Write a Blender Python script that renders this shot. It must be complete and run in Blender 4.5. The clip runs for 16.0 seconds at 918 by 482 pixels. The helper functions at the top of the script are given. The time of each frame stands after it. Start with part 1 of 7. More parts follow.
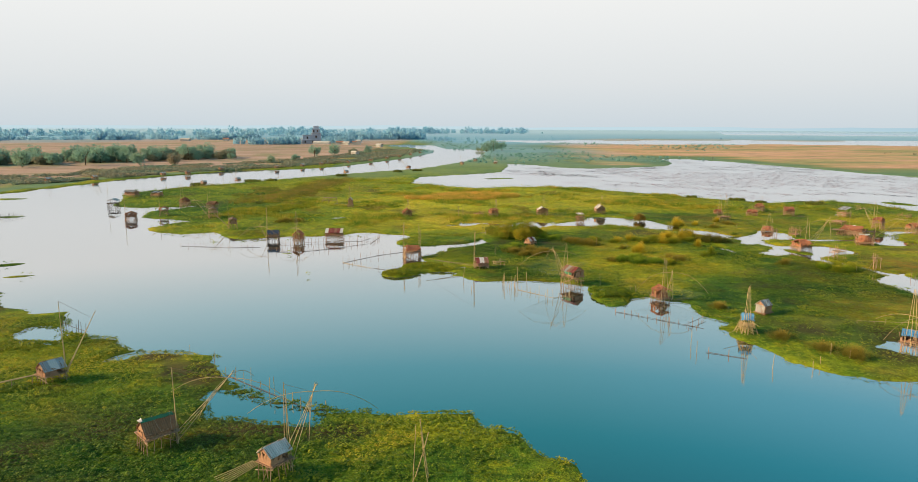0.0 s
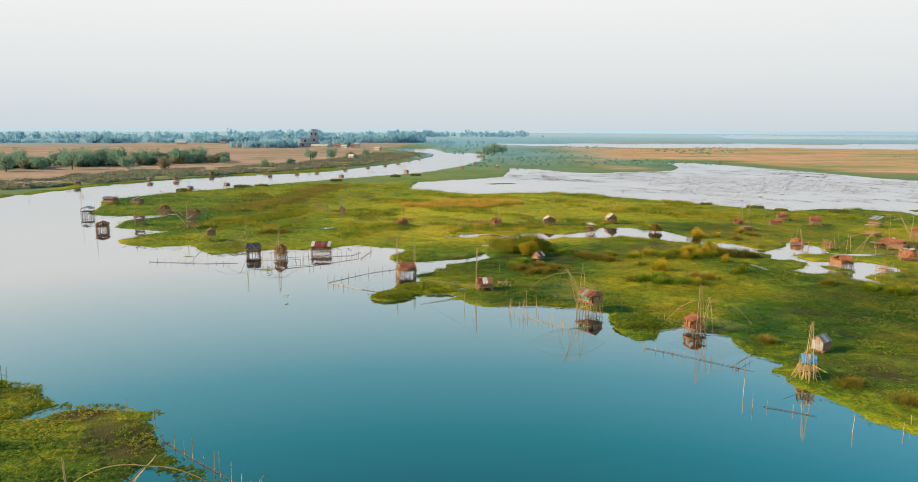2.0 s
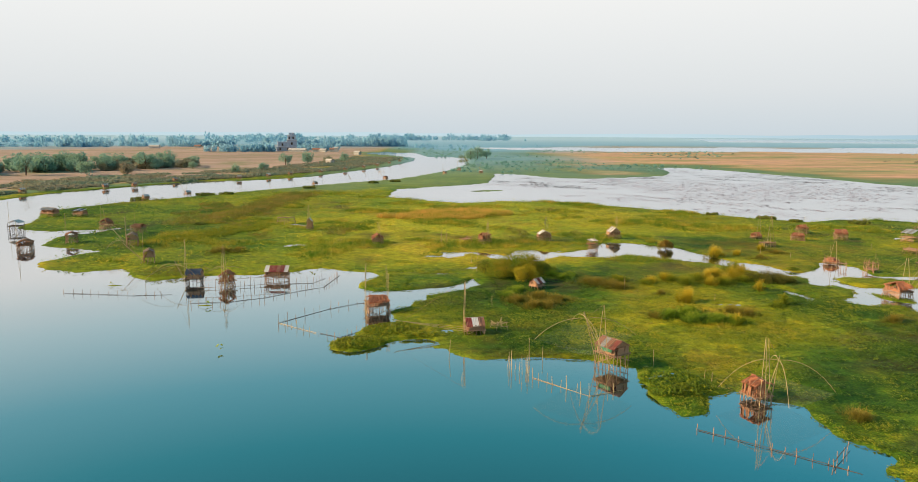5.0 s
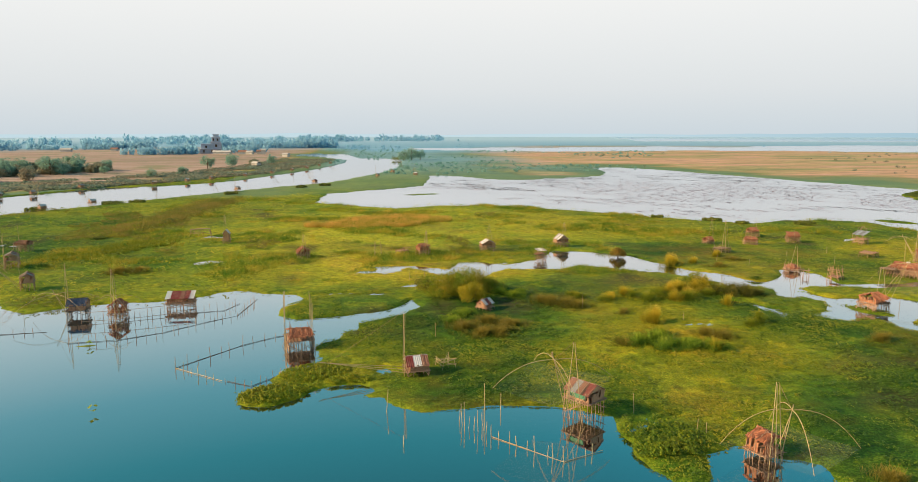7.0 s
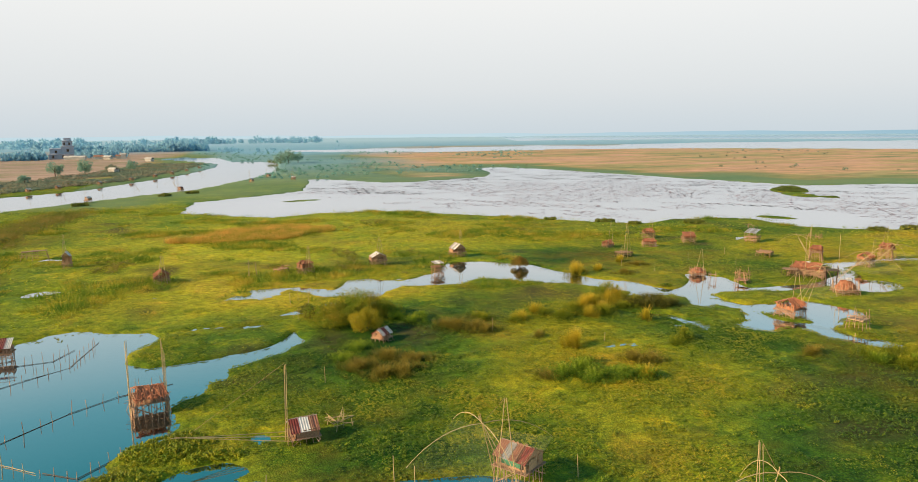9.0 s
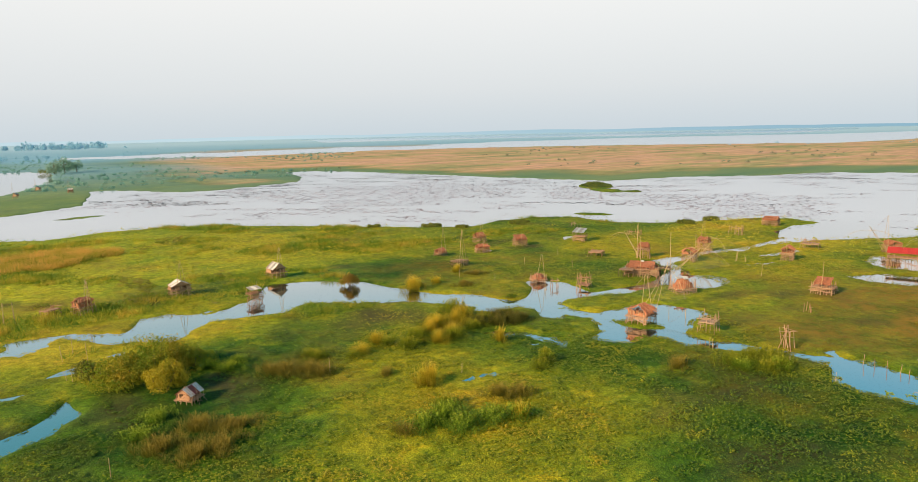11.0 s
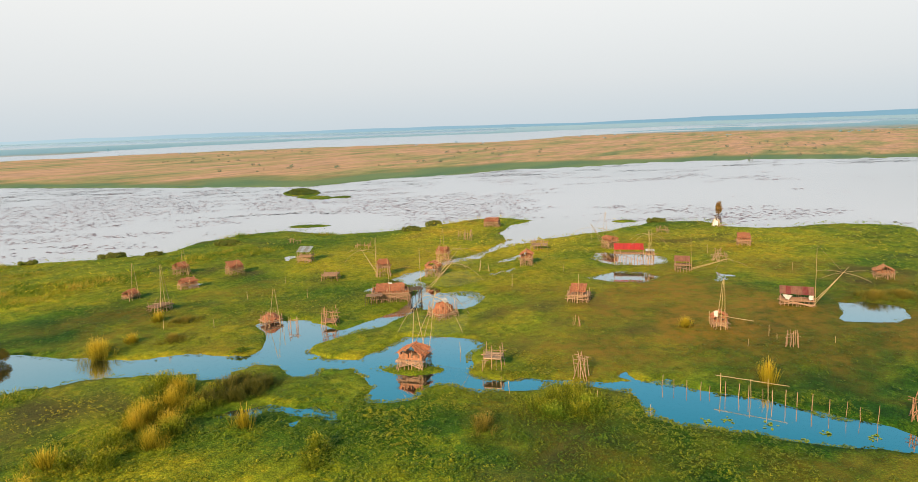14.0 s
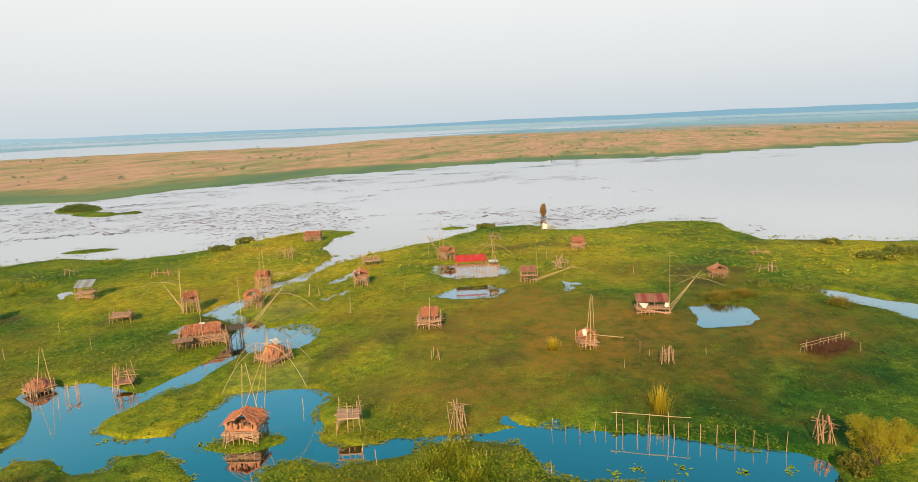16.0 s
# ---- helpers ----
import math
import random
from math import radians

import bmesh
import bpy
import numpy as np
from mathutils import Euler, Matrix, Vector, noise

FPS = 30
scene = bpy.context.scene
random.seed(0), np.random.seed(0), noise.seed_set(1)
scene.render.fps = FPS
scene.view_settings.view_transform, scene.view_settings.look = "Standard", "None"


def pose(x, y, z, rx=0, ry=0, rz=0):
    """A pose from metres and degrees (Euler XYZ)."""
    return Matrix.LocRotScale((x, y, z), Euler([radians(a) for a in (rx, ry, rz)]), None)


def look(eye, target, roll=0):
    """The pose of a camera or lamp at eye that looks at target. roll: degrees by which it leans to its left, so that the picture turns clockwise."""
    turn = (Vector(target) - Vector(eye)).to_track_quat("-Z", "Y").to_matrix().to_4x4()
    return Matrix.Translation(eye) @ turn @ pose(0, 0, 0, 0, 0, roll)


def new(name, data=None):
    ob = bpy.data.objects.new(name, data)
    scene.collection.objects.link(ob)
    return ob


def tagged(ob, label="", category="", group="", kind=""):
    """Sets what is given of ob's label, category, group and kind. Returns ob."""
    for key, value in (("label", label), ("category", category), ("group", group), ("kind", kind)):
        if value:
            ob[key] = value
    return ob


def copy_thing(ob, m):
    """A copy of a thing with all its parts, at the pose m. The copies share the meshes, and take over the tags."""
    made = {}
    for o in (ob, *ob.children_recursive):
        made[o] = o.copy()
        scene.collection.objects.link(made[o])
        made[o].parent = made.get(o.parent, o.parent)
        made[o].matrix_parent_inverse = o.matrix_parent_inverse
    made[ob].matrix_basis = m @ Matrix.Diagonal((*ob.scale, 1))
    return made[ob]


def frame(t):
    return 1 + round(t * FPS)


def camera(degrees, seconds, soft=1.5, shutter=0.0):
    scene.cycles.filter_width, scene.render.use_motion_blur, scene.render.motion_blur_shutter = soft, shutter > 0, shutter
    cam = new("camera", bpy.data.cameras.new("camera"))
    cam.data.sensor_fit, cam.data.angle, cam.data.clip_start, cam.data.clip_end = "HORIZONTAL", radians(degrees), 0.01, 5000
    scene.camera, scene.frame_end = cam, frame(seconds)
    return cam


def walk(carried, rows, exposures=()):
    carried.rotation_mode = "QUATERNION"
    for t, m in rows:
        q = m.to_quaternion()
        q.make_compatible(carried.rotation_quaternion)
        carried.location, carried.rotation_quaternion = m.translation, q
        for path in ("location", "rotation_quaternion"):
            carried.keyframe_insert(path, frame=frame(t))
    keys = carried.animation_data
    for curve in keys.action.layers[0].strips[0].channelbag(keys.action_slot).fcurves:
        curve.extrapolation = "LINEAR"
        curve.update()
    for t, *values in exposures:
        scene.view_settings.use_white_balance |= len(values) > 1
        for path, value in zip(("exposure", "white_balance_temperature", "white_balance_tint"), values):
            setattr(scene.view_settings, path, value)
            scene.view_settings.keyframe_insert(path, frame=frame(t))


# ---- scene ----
cam = camera(67.55, 16.0, 0.9)
PATH = [  # seconds, x, y, z, yaw, pitch, roll
    (0.0, 0.00, 0.00, 26.00, 0.00, -9.53, -0.22),
    (0.5, 0.00, 3.79, 25.95, -0.02, -9.47, -0.20),
    (1.0, -0.00, 7.63, 25.91, -0.01, -9.39, -0.19),
    (1.5, 0.00, 11.47, 25.86, -0.02, -9.34, -0.22),
    (2.0, -0.02, 15.32, 25.83, -0.00, -9.27, -0.25),
    (2.5, -0.04, 19.14, 25.79, -0.01, -9.21, -0.27),
    (3.0, -0.06, 22.97, 25.75, -0.00, -9.15, -0.30),
    (3.5, -0.06, 26.78, 25.71, -0.01, -9.10, -0.32),
    (6.0, -0.14, 45.70, 25.57, -3.40, -8.91, -0.16),
    (6.5, -0.04, 49.29, 25.61, -4.75, -8.92, -0.09),
    (7.0, 0.08, 52.88, 25.66, -7.04, -8.91, 0.01),
    (7.5, 0.23, 56.44, 25.70, -8.77, -8.92, 0.13),
    (8.0, 0.44, 60.06, 25.76, -11.26, -8.91, 0.24),
    (10.5, 2.79, 76.81, 25.94, -28.09, -9.00, 1.08),
    (11.0, 3.79, 80.32, 26.03, -32.73, -9.06, 1.28),
    (11.5, 4.91, 83.75, 26.14, -36.89, -9.18, 1.43),
    (12.0, 6.31, 87.10, 26.24, -41.26, -9.27, 1.57),
    (12.5, 7.84, 90.28, 26.32, -45.33, -9.37, 1.67),
    (13.0, 9.55, 93.38, 26.38, -49.72, -9.43, 1.77),
    (13.5, 11.36, 96.35, 26.39, -53.85, -9.52, 1.85),
    (14.0, 13.37, 99.21, 26.41, -58.18, -9.59, 1.91),
    (14.5, 15.63, 101.87, 26.43, -62.16, -9.68, 1.96),
    (15.0, 18.19, 104.35, 26.47, -66.29, -9.74, 2.02),
    (15.5, 20.93, 106.63, 26.47, -70.14, -9.83, 2.09),
    (16.0, 23.85, 108.85, 26.46, -74.34, -9.87, 2.20),
]
walk(cam, [(t, pose(x, y, z, 90 + pitch, roll, yaw)) for t, x, y, z, yaw, pitch, roll in PATH])

# ---------------------------------------------------------------- world, sun
SUN_AZ, SUN_EL = 264.0, 25.0        # compass degrees from +y over +x; height
world = bpy.data.worlds.new("hazy_evening_sky")
scene.world = world
world.use_nodes = True
wn, wl = world.node_tree.nodes, world.node_tree.links
wn.clear()
sky = wn.new("ShaderNodeTexSky")
sky.sky_type, sky.sun_disc = "NISHITA", False
sky.sun_elevation, sky.sun_rotation = radians(SUN_EL), radians(SUN_AZ)
sky.air_density, sky.dust_density, sky.ozone_density = 1.0, 6.0, 1.0
bg_sky, bg_haze = wn.new("ShaderNodeBackground"), wn.new("ShaderNodeBackground")
bg_sky.inputs["Strength"].default_value = 0.07
coord, sep, ramp = wn.new("ShaderNodeTexCoord"), wn.new("ShaderNodeSeparateXYZ"), wn.new("ShaderNodeValToRGB")
wl.new(coord.outputs["Generated"], sep.inputs[0])
wl.new(sep.outputs["Z"], ramp.inputs["Fac"])
stops = ramp.color_ramp.elements
stops[0].position, stops[0].color = 0.0, (0.74, 0.83, 0.89, 1)
stops[1].position, stops[1].color = 1.0, (0.12, 0.27, 0.42, 1)
for where, colour in ((0.06, (0.88, 0.92, 0.94)), (0.18, (1.05, 1.05, 1.03)), (0.25, (0.60, 0.82, 0.87)), (0.34, (0.17, 0.52, 0.62)), (0.42, (0.04, 0.36, 0.44)), (0.50, (0.02, 0.23, 0.29)), (0.62, (0.04, 0.21, 0.29))):
    stops.new(where).color = (*colour, 1)
# the sky is bluer on the side away from the sun
east, high_up, side_mix, deeper = wn.new("ShaderNodeMapRange"), wn.new("ShaderNodeMapRange"), wn.new("ShaderNodeMath"), wn.new("ShaderNodeMix")
wl.new(sep.outputs["X"], east.inputs["Value"])
wl.new(sep.outputs["Z"], high_up.inputs["Value"])
for node, low, high in ((east, 0.15, 0.85), (high_up, 0.22, 0.36)):
    node.inputs["From Min"].default_value, node.inputs["From Max"].default_value = low, high
side_mix.operation = "MULTIPLY"
wl.new(east.outputs[0], side_mix.inputs[0])
wl.new(high_up.outputs[0], side_mix.inputs[1])
deeper.data_type, deeper.blend_type = "RGBA", "MULTIPLY"
deeper.inputs[7].default_value = (0.95, 1.16, 1.36, 1)
wl.new(side_mix.outputs[0], deeper.inputs[0])
wl.new(ramp.outputs["Color"], deeper.inputs[6])
wl.new(deeper.outputs[2], bg_haze.inputs["Color"])
bg_haze.inputs["Strength"].default_value = 1.0
wl.new(sky.outputs["Color"], bg_sky.inputs["Color"])
mix, wout = wn.new("ShaderNodeMixShader"), wn.new("ShaderNodeOutputWorld")
mix.inputs["Fac"].default_value = 0.82
wl.new(bg_sky.outputs[0], mix.inputs[1])
wl.new(bg_haze.outputs[0], mix.inputs[2])
wl.new(mix.outputs[0], wout.inputs["Surface"])

sun_data = bpy.data.lights.new("sun", "SUN")
sun_data.energy, sun_data.angle, sun_data.color = 6.2, radians(5.0), (1.0, 0.70, 0.40)
sun = new("sun", sun_data)
toward = Vector((math.sin(radians(SUN_AZ)) * math.cos(radians(SUN_EL)), math.cos(radians(SUN_AZ)) * math.cos(radians(SUN_EL)), math.sin(radians(SUN_EL))))
sun.matrix_world = look(toward * 400, (0, 0, 0))


# ---------------------------------------------------------------- materials
def material(name, rough=0.8, metal=0.0):
    m = bpy.data.materials.new(name)
    m.use_nodes = True
    b = m.node_tree.nodes["Principled BSDF"]
    b.inputs["Roughness"].default_value, b.inputs["Metallic"].default_value = rough, metal
    return m, m.node_tree.nodes, m.node_tree.links, b


def noise_node(n, l, scale, detail=4.0, vector=None, rough=0.55):
    t = n.new("ShaderNodeTexNoise")
    t.inputs["Scale"].default_value, t.inputs["Detail"].default_value, t.inputs["Roughness"].default_value = scale, detail, rough
    if vector is None:
        g = n.new("ShaderNodeNewGeometry")
        vector = g.outputs["Position"]
    l.new(vector, t.inputs["Vector"])
    return t.outputs["Fac"]


def ramp_node(n, l, fac, colours):
    r = n.new("ShaderNodeValToRGB")
    e = r.color_ramp.elements
    for i, (p, c) in enumerate(colours):
        s = e[i] if i < 2 else e.new(p)
        s.position, s.color = p, (*c, 1)
    l.new(fac, r.inputs["Fac"])
    return r.outputs["Color"]


def mix_node(n, l, fac, a, b, how="MIX"):
    m = n.new("ShaderNodeMix")
    m.data_type, m.blend_type = "RGBA", how
    for slot, v in ((0, fac), (6, a), (7, b)):
        if isinstance(v, (int, float)):
            m.inputs[slot].default_value = v
        elif isinstance(v, tuple):
            m.inputs[slot].default_value = (*v, 1)
        else:
            l.new(v, m.inputs[slot])
    return m.outputs[2]


def bump_node(n, l, height, strength, distance, b):
    u = n.new("ShaderNodeBump")
    u.inputs["Strength"].default_value, u.inputs["Distance"].default_value = strength, distance
    l.new(height, u.inputs["Height"])
    l.new(u.outputs["Normal"], b.inputs["Normal"])


def stick_material(name, low, mid_c, high):
    """Weathered poles and planks: each piece its own tone, with grain."""
    m, n, l, b = material(name, 0.75)
    info = n.new("ShaderNodeObjectInfo")
    tone = ramp_node(n, l, info.outputs["Random"], [(0.0, low), (1.0, high), (0.5, mid_c)])
    grain = noise_node(n, l, 9.0)
    l.new(mix_node(n, l, 0.5, tone, ramp_node(n, l, grain, [(0.3, tuple(0.45 * c for c in mid_c)), (0.75, high)])), b.inputs["Base Color"])
    bump_node(n, l, grain, 0.4, 0.02, b)
    return m


def worn_material(name, colour, dirt, rough=0.7, scale=1.6, metal=0.0, cut=(0.42, 0.68)):
    m, n, l, b = material(name, rough, metal)
    info = n.new("ShaderNodeObjectInfo")
    big = noise_node(n, l, scale, 5)
    fine = noise_node(n, l, scale * 9, 3)
    base = ramp_node(n, l, info.outputs["Random"], [(0.0, tuple(0.8 * c for c in colour)), (1.0, tuple(min(0.9, 1.15 * c) for c in colour))])
    worn = mix_node(n, l, ramp_node(n, l, big, [(cut[0], (0, 0, 0)), (cut[1], (1, 1, 1))]), base, dirt)
    l.new(mix_node(n, l, 0.35, worn, ramp_node(n, l, fine, [(0.3, tuple(0.5 * c for c in colour)), (0.7, colour)])), b.inputs["Base Color"])
    bump_node(n, l, fine, 0.3, 0.03, b)
    return m


def leaf_material(name, patches, shades, size=14.0, through_light=0.25, dark=0.6, by=None):
    """Foliage: patches over the ground, a shade for each clump."""
    m, n, l, b = material(name, 0.55)
    g = n.new("ShaderNodeNewGeometry")
    patch = noise_node(n, l, 1.0 / size, 5, None, 0.62)
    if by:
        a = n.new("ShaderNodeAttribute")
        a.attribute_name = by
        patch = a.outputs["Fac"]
    rust = 0.0
    if by:
        ra = n.new("ShaderNodeAttribute")
        ra.attribute_name = "rust"
        rust = ra.outputs["Fac"]
    own = ramp_node(n, l, g.outputs["Random Per Island"], [(0.0, tuple(dark * c for c in shades[0])), (1.0, shades[1]), (0.55, shades[0])])
    wide = ramp_node(n, l, patch, patches)
    wide = mix_node(n, l, rust, wide, (0.22, 0.145, 0.020))
    l.new(mix_node(n, l, 0.34, wide, own), b.inputs["Base Color"])
    b.inputs["Specular IOR Level"].default_value = 0.25
    t, add, out = n.new("ShaderNodeBsdfTranslucent"), n.new("ShaderNodeMixShader"), n["Material Output"]
    l.new(wide, t.inputs["Color"])
    add.inputs["Fac"].default_value = through_light
    l.new(b.outputs[0], add.inputs[1])
    l.new(t.outputs[0], add.inputs[2])
    l.new(add.outputs[0], out.inputs["Surface"])
    return m


BAMBOO = stick_material("bamboo", (0.24, 0.125, 0.072), (0.42, 0.25, 0.155), (0.60, 0.41, 0.27))
POLE = stick_material("pale_bamboo", (0.38, 0.26, 0.11), (0.52, 0.38, 0.18), (0.64, 0.50, 0.27))
OLDWOOD = stick_material("old_wood", (0.26, 0.13, 0.075), (0.42, 0.22, 0.125), (0.58, 0.35, 0.21))
DARKWOOD = stick_material("wet_wood", (0.05, 0.035, 0.025), (0.09, 0.06, 0.04), (0.16, 0.11, 0.07))
THATCH = worn_material("thatch", (0.48, 0.185, 0.095), (0.26, 0.11, 0.07), 0.9, 2.2)
THATCH_OLD = worn_material("old_thatch", (0.42, 0.20, 0.11), (0.26, 0.15, 0.10), 0.9, 1.3)
WALL = worn_material("woven_wall", (0.46, 0.20, 0.10), (0.25, 0.11, 0.06), 0.85, 2.2)
TIN = {
    "red": worn_material("red_tin", (0.27, 0.045, 0.04), (0.32, 0.13, 0.10), 0.8),
    "rust": worn_material("rusty_tin", (0.36, 0.16, 0.10), (0.22, 0.08, 0.05), 0.6),
    "white": worn_material("white_tin", (0.74, 0.72, 0.70), (0.50, 0.46, 0.42), 0.5, cut=(0.55, 0.8)),
    "grey": worn_material("grey_tin", (0.42, 0.43, 0.43), (0.26, 0.22, 0.19), 0.5),
    "silver": worn_material("silver_tin", (0.55, 0.60, 0.66), (0.32, 0.30, 0.30), 0.4, 1.6, 0.3),
    "ochre": worn_material("brown_sheet", (0.40, 0.19, 0.09), (0.28, 0.14, 0.08), 0.8, 0.9),
    "blue": worn_material("dark_blue_sheet", (0.025, 0.06, 0.13), (0.05, 0.07, 0.10), 0.6),
    "tarp": worn_material("blue_tarpaulin", (0.10, 0.33, 0.62), (0.07, 0.22, 0.42), 0.55),
    "bright": worn_material("bright_red_sheet", (0.62, 0.05, 0.035), (0.46, 0.05, 0.04), 0.5, cut=(0.5, 0.8)),
    "green": worn_material("green_sheet", (0.04, 0.25, 0.12), (0.05, 0.16, 0.09), 0.6),
}
CLOTH = worn_material("white_cloth", (0.72, 0.70, 0.68), (0.50, 0.46, 0.42), 0.9, cut=(0.5, 0.8))

net_m, nn, nl, nb = material("fishing_net", 0.8)
nb.inputs["Base Color"].default_value = (0.50, 0.52, 0.34, 1)
clear, veil = nn.new("ShaderNodeBsdfTransparent"), nn.new("ShaderNodeMixShader")
veil.inputs["Fac"].default_value = 0.06
nl.new(clear.outputs[0], veil.inputs[1])
nl.new(nb.outputs[0], veil.inputs[2])
nl.new(veil.outputs[0], nn["Material Output"].inputs["Surface"])
NET = net_m

WATER, an, al, ab = material("river_water", 0.05)
tint = noise_node(an, al, 0.012, 3)
# pale sky sheen and far haze put into the water's own colour
pale_sheen = an.new("ShaderNodeAttribute")
pale_sheen.attribute_name = "pale_sheen"
body = ramp_node(an, al, tint, [(0.35, (0.002, 0.014, 0.016)), (0.7, (0.003, 0.020, 0.022))])
an.remove(ab)
below, mirror, water_mix, tilt = an.new("ShaderNodeBsdfDiffuse"), an.new("ShaderNodeBsdfGlossy"), an.new("ShaderNodeMixShader"), an.new("ShaderNodeLayerWeight")
al.new(mix_node(an, al, pale_sheen.outputs["Fac"], body, (0.28, 0.29, 0.37)), below.inputs["Color"])
mirror.inputs["Color"].default_value, mirror.inputs["Roughness"].default_value = (0.97, 0.97, 0.97, 1), 0.05
tilt.inputs["Blend"].default_value = 0.5
al.new(ramp_node(an, al, tilt.outputs["Facing"], [(0.0, (0.50, 0.50, 0.50)), (1.0, (0.95, 0.95, 0.95)), (0.35, (0.56, 0.56, 0.56)), (0.5, (0.60, 0.60, 0.60)), (0.78, (0.69, 0.69, 0.69)), (0.92, (0.79, 0.79, 0.79))]), water_mix.inputs["Fac"])
ripple = an.new("ShaderNodeBump")
ripple.inputs["Strength"].default_value, ripple.inputs["Distance"].default_value = 0.10, 0.02
al.new(noise_node(an, al, 1.3, 3), ripple.inputs["Height"])
al.new(ripple.outputs["Normal"], mirror.inputs["Normal"])
al.new(below.outputs[0], water_mix.inputs[1])
al.new(mirror.outputs[0], water_mix.inputs[2])
al.new(water_mix.outputs[0], an["Material Output"].inputs["Surface"])

# leaf mats, grasses, trees
RIPENESS = [(0.0, (0.026, 0.105, 0.009)), (1.0, (0.66, 0.46, 0.035)), (0.25, (0.106, 0.208, 0.013)), (0.48, (0.285, 0.340, 0.016)), (0.72, (0.480, 0.430, 0.020))]
HYACINTH = leaf_material("water_hyacinth", RIPENESS, ((0.150, 0.225, 0.012), (0.38, 0.38, 0.025)), 11.0, 0.25, 0.55, "ripe")
# brighter copy of the mat for the far island: haze put into the colour
HAZEMAT = leaf_material("hazed_hyacinth", [(place, tuple(min(1.0, 1.2 * c) for c in colour)) for place, colour in RIPENESS], ((0.18, 0.29, 0.02), (0.46, 0.48, 0.04)), 11.0, 0.3, 0.58, "ripe")
# sedge lightened for the far island, again haze worked into its colour
HAZESEDGE = leaf_material("hazed_sedge", [(0.35, (0.16, 0.21, 0.03)), (0.7, (0.46, 0.31, 0.08))], ((0.19, 0.23, 0.04), (0.46, 0.36, 0.09)), 9.0, 0.4, 0.65)
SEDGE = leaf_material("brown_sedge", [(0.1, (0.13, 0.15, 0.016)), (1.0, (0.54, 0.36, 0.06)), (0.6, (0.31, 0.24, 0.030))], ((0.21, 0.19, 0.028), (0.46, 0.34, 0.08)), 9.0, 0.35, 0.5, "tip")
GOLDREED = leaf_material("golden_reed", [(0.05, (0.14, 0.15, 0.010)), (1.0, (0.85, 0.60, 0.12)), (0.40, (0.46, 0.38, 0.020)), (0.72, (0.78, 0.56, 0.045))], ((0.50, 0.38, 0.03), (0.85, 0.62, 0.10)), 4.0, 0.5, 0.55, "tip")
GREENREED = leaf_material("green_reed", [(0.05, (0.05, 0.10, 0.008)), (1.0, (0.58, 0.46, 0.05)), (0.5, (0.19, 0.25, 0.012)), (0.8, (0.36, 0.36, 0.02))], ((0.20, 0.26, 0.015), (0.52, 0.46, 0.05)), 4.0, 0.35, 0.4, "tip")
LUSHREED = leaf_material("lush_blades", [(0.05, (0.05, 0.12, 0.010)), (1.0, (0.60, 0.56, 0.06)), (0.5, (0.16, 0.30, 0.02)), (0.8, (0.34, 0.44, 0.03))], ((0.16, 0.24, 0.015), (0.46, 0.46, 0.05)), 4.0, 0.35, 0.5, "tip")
BUSH = leaf_material("bush_leaves", [(0.40, (0.15, 0.28, 0.02)), (0.68, (0.62, 0.40, 0.035))], ((0.24, 0.31, 0.02), (0.60, 0.47, 0.05)), 3.0, 0.45, 0.62)
GOLDBUSH = leaf_material("yellow_bush_leaves", [(0.3, (0.30, 0.30, 0.018)), (0.7, (0.60, 0.46, 0.03))], ((0.30, 0.29, 0.02), (0.68, 0.55, 0.06)), 2.0, 0.45, 0.65)
# bank trees and far woods: bluish distance haze put into the leaf colours
TREELEAF = leaf_material("hazed_tree_leaves", [(0.3, (0.20, 0.42, 0.37)), (0.7, (0.37, 0.48, 0.31))], ((0.22, 0.41, 0.35), (0.38, 0.50, 0.35)), 9.0, 0.5, 0.85)
HAZELEAF = leaf_material("hazed_wood_leaves", [(0.3, (0.27, 0.53, 0.68)), (0.7, (0.36, 0.59, 0.71))], ((0.28, 0.54, 0.69), (0.37, 0.60, 0.72)), 60.0, 0.6, 0.97)
# scrub lightened towards grey-green, distance haze being part of its colour
FARSCRUB = leaf_material("hazed_far_scrub", [(0.3, (0.18, 0.31, 0.23)), (0.7, (0.40, 0.32, 0.22))], ((0.22, 0.30, 0.21), (0.40, 0.33, 0.23)), 24.0, 0.45, 0.88)
PADS = leaf_material("lily_pads", [(0.3, (0.34, 0.26, 0.32)), (0.7, (0.56, 0.44, 0.52))], ((0.32, 0.26, 0.30), (0.56, 0.46, 0.52)), 20.0, 0.0)
DARKPADS = leaf_material("dark_lily_pads", [(0.3, (0.22, 0.24, 0.27)), (0.7, (0.34, 0.33, 0.38))], ((0.22, 0.24, 0.27), (0.38, 0.37, 0.42)), 20.0, 0.0)
LILY = leaf_material("bright_lily_leaves", [(0.3, (0.30, 0.42, 0.02)), (0.7, (0.42, 0.50, 0.03))], ((0.32, 0.42, 0.02), (0.45, 0.55, 0.05)), 3.0, 0.1)
BARK = worn_material("bark", (0.16, 0.11, 0.075), (0.09, 0.065, 0.045), 0.9, 3.0)
# brick turned pale blue: distance haze put into the base colour
BRICK = worn_material("hazed_weathered_brick", (0.46, 0.50, 0.60), (0.40, 0.45, 0.55), 0.9, 0.3)
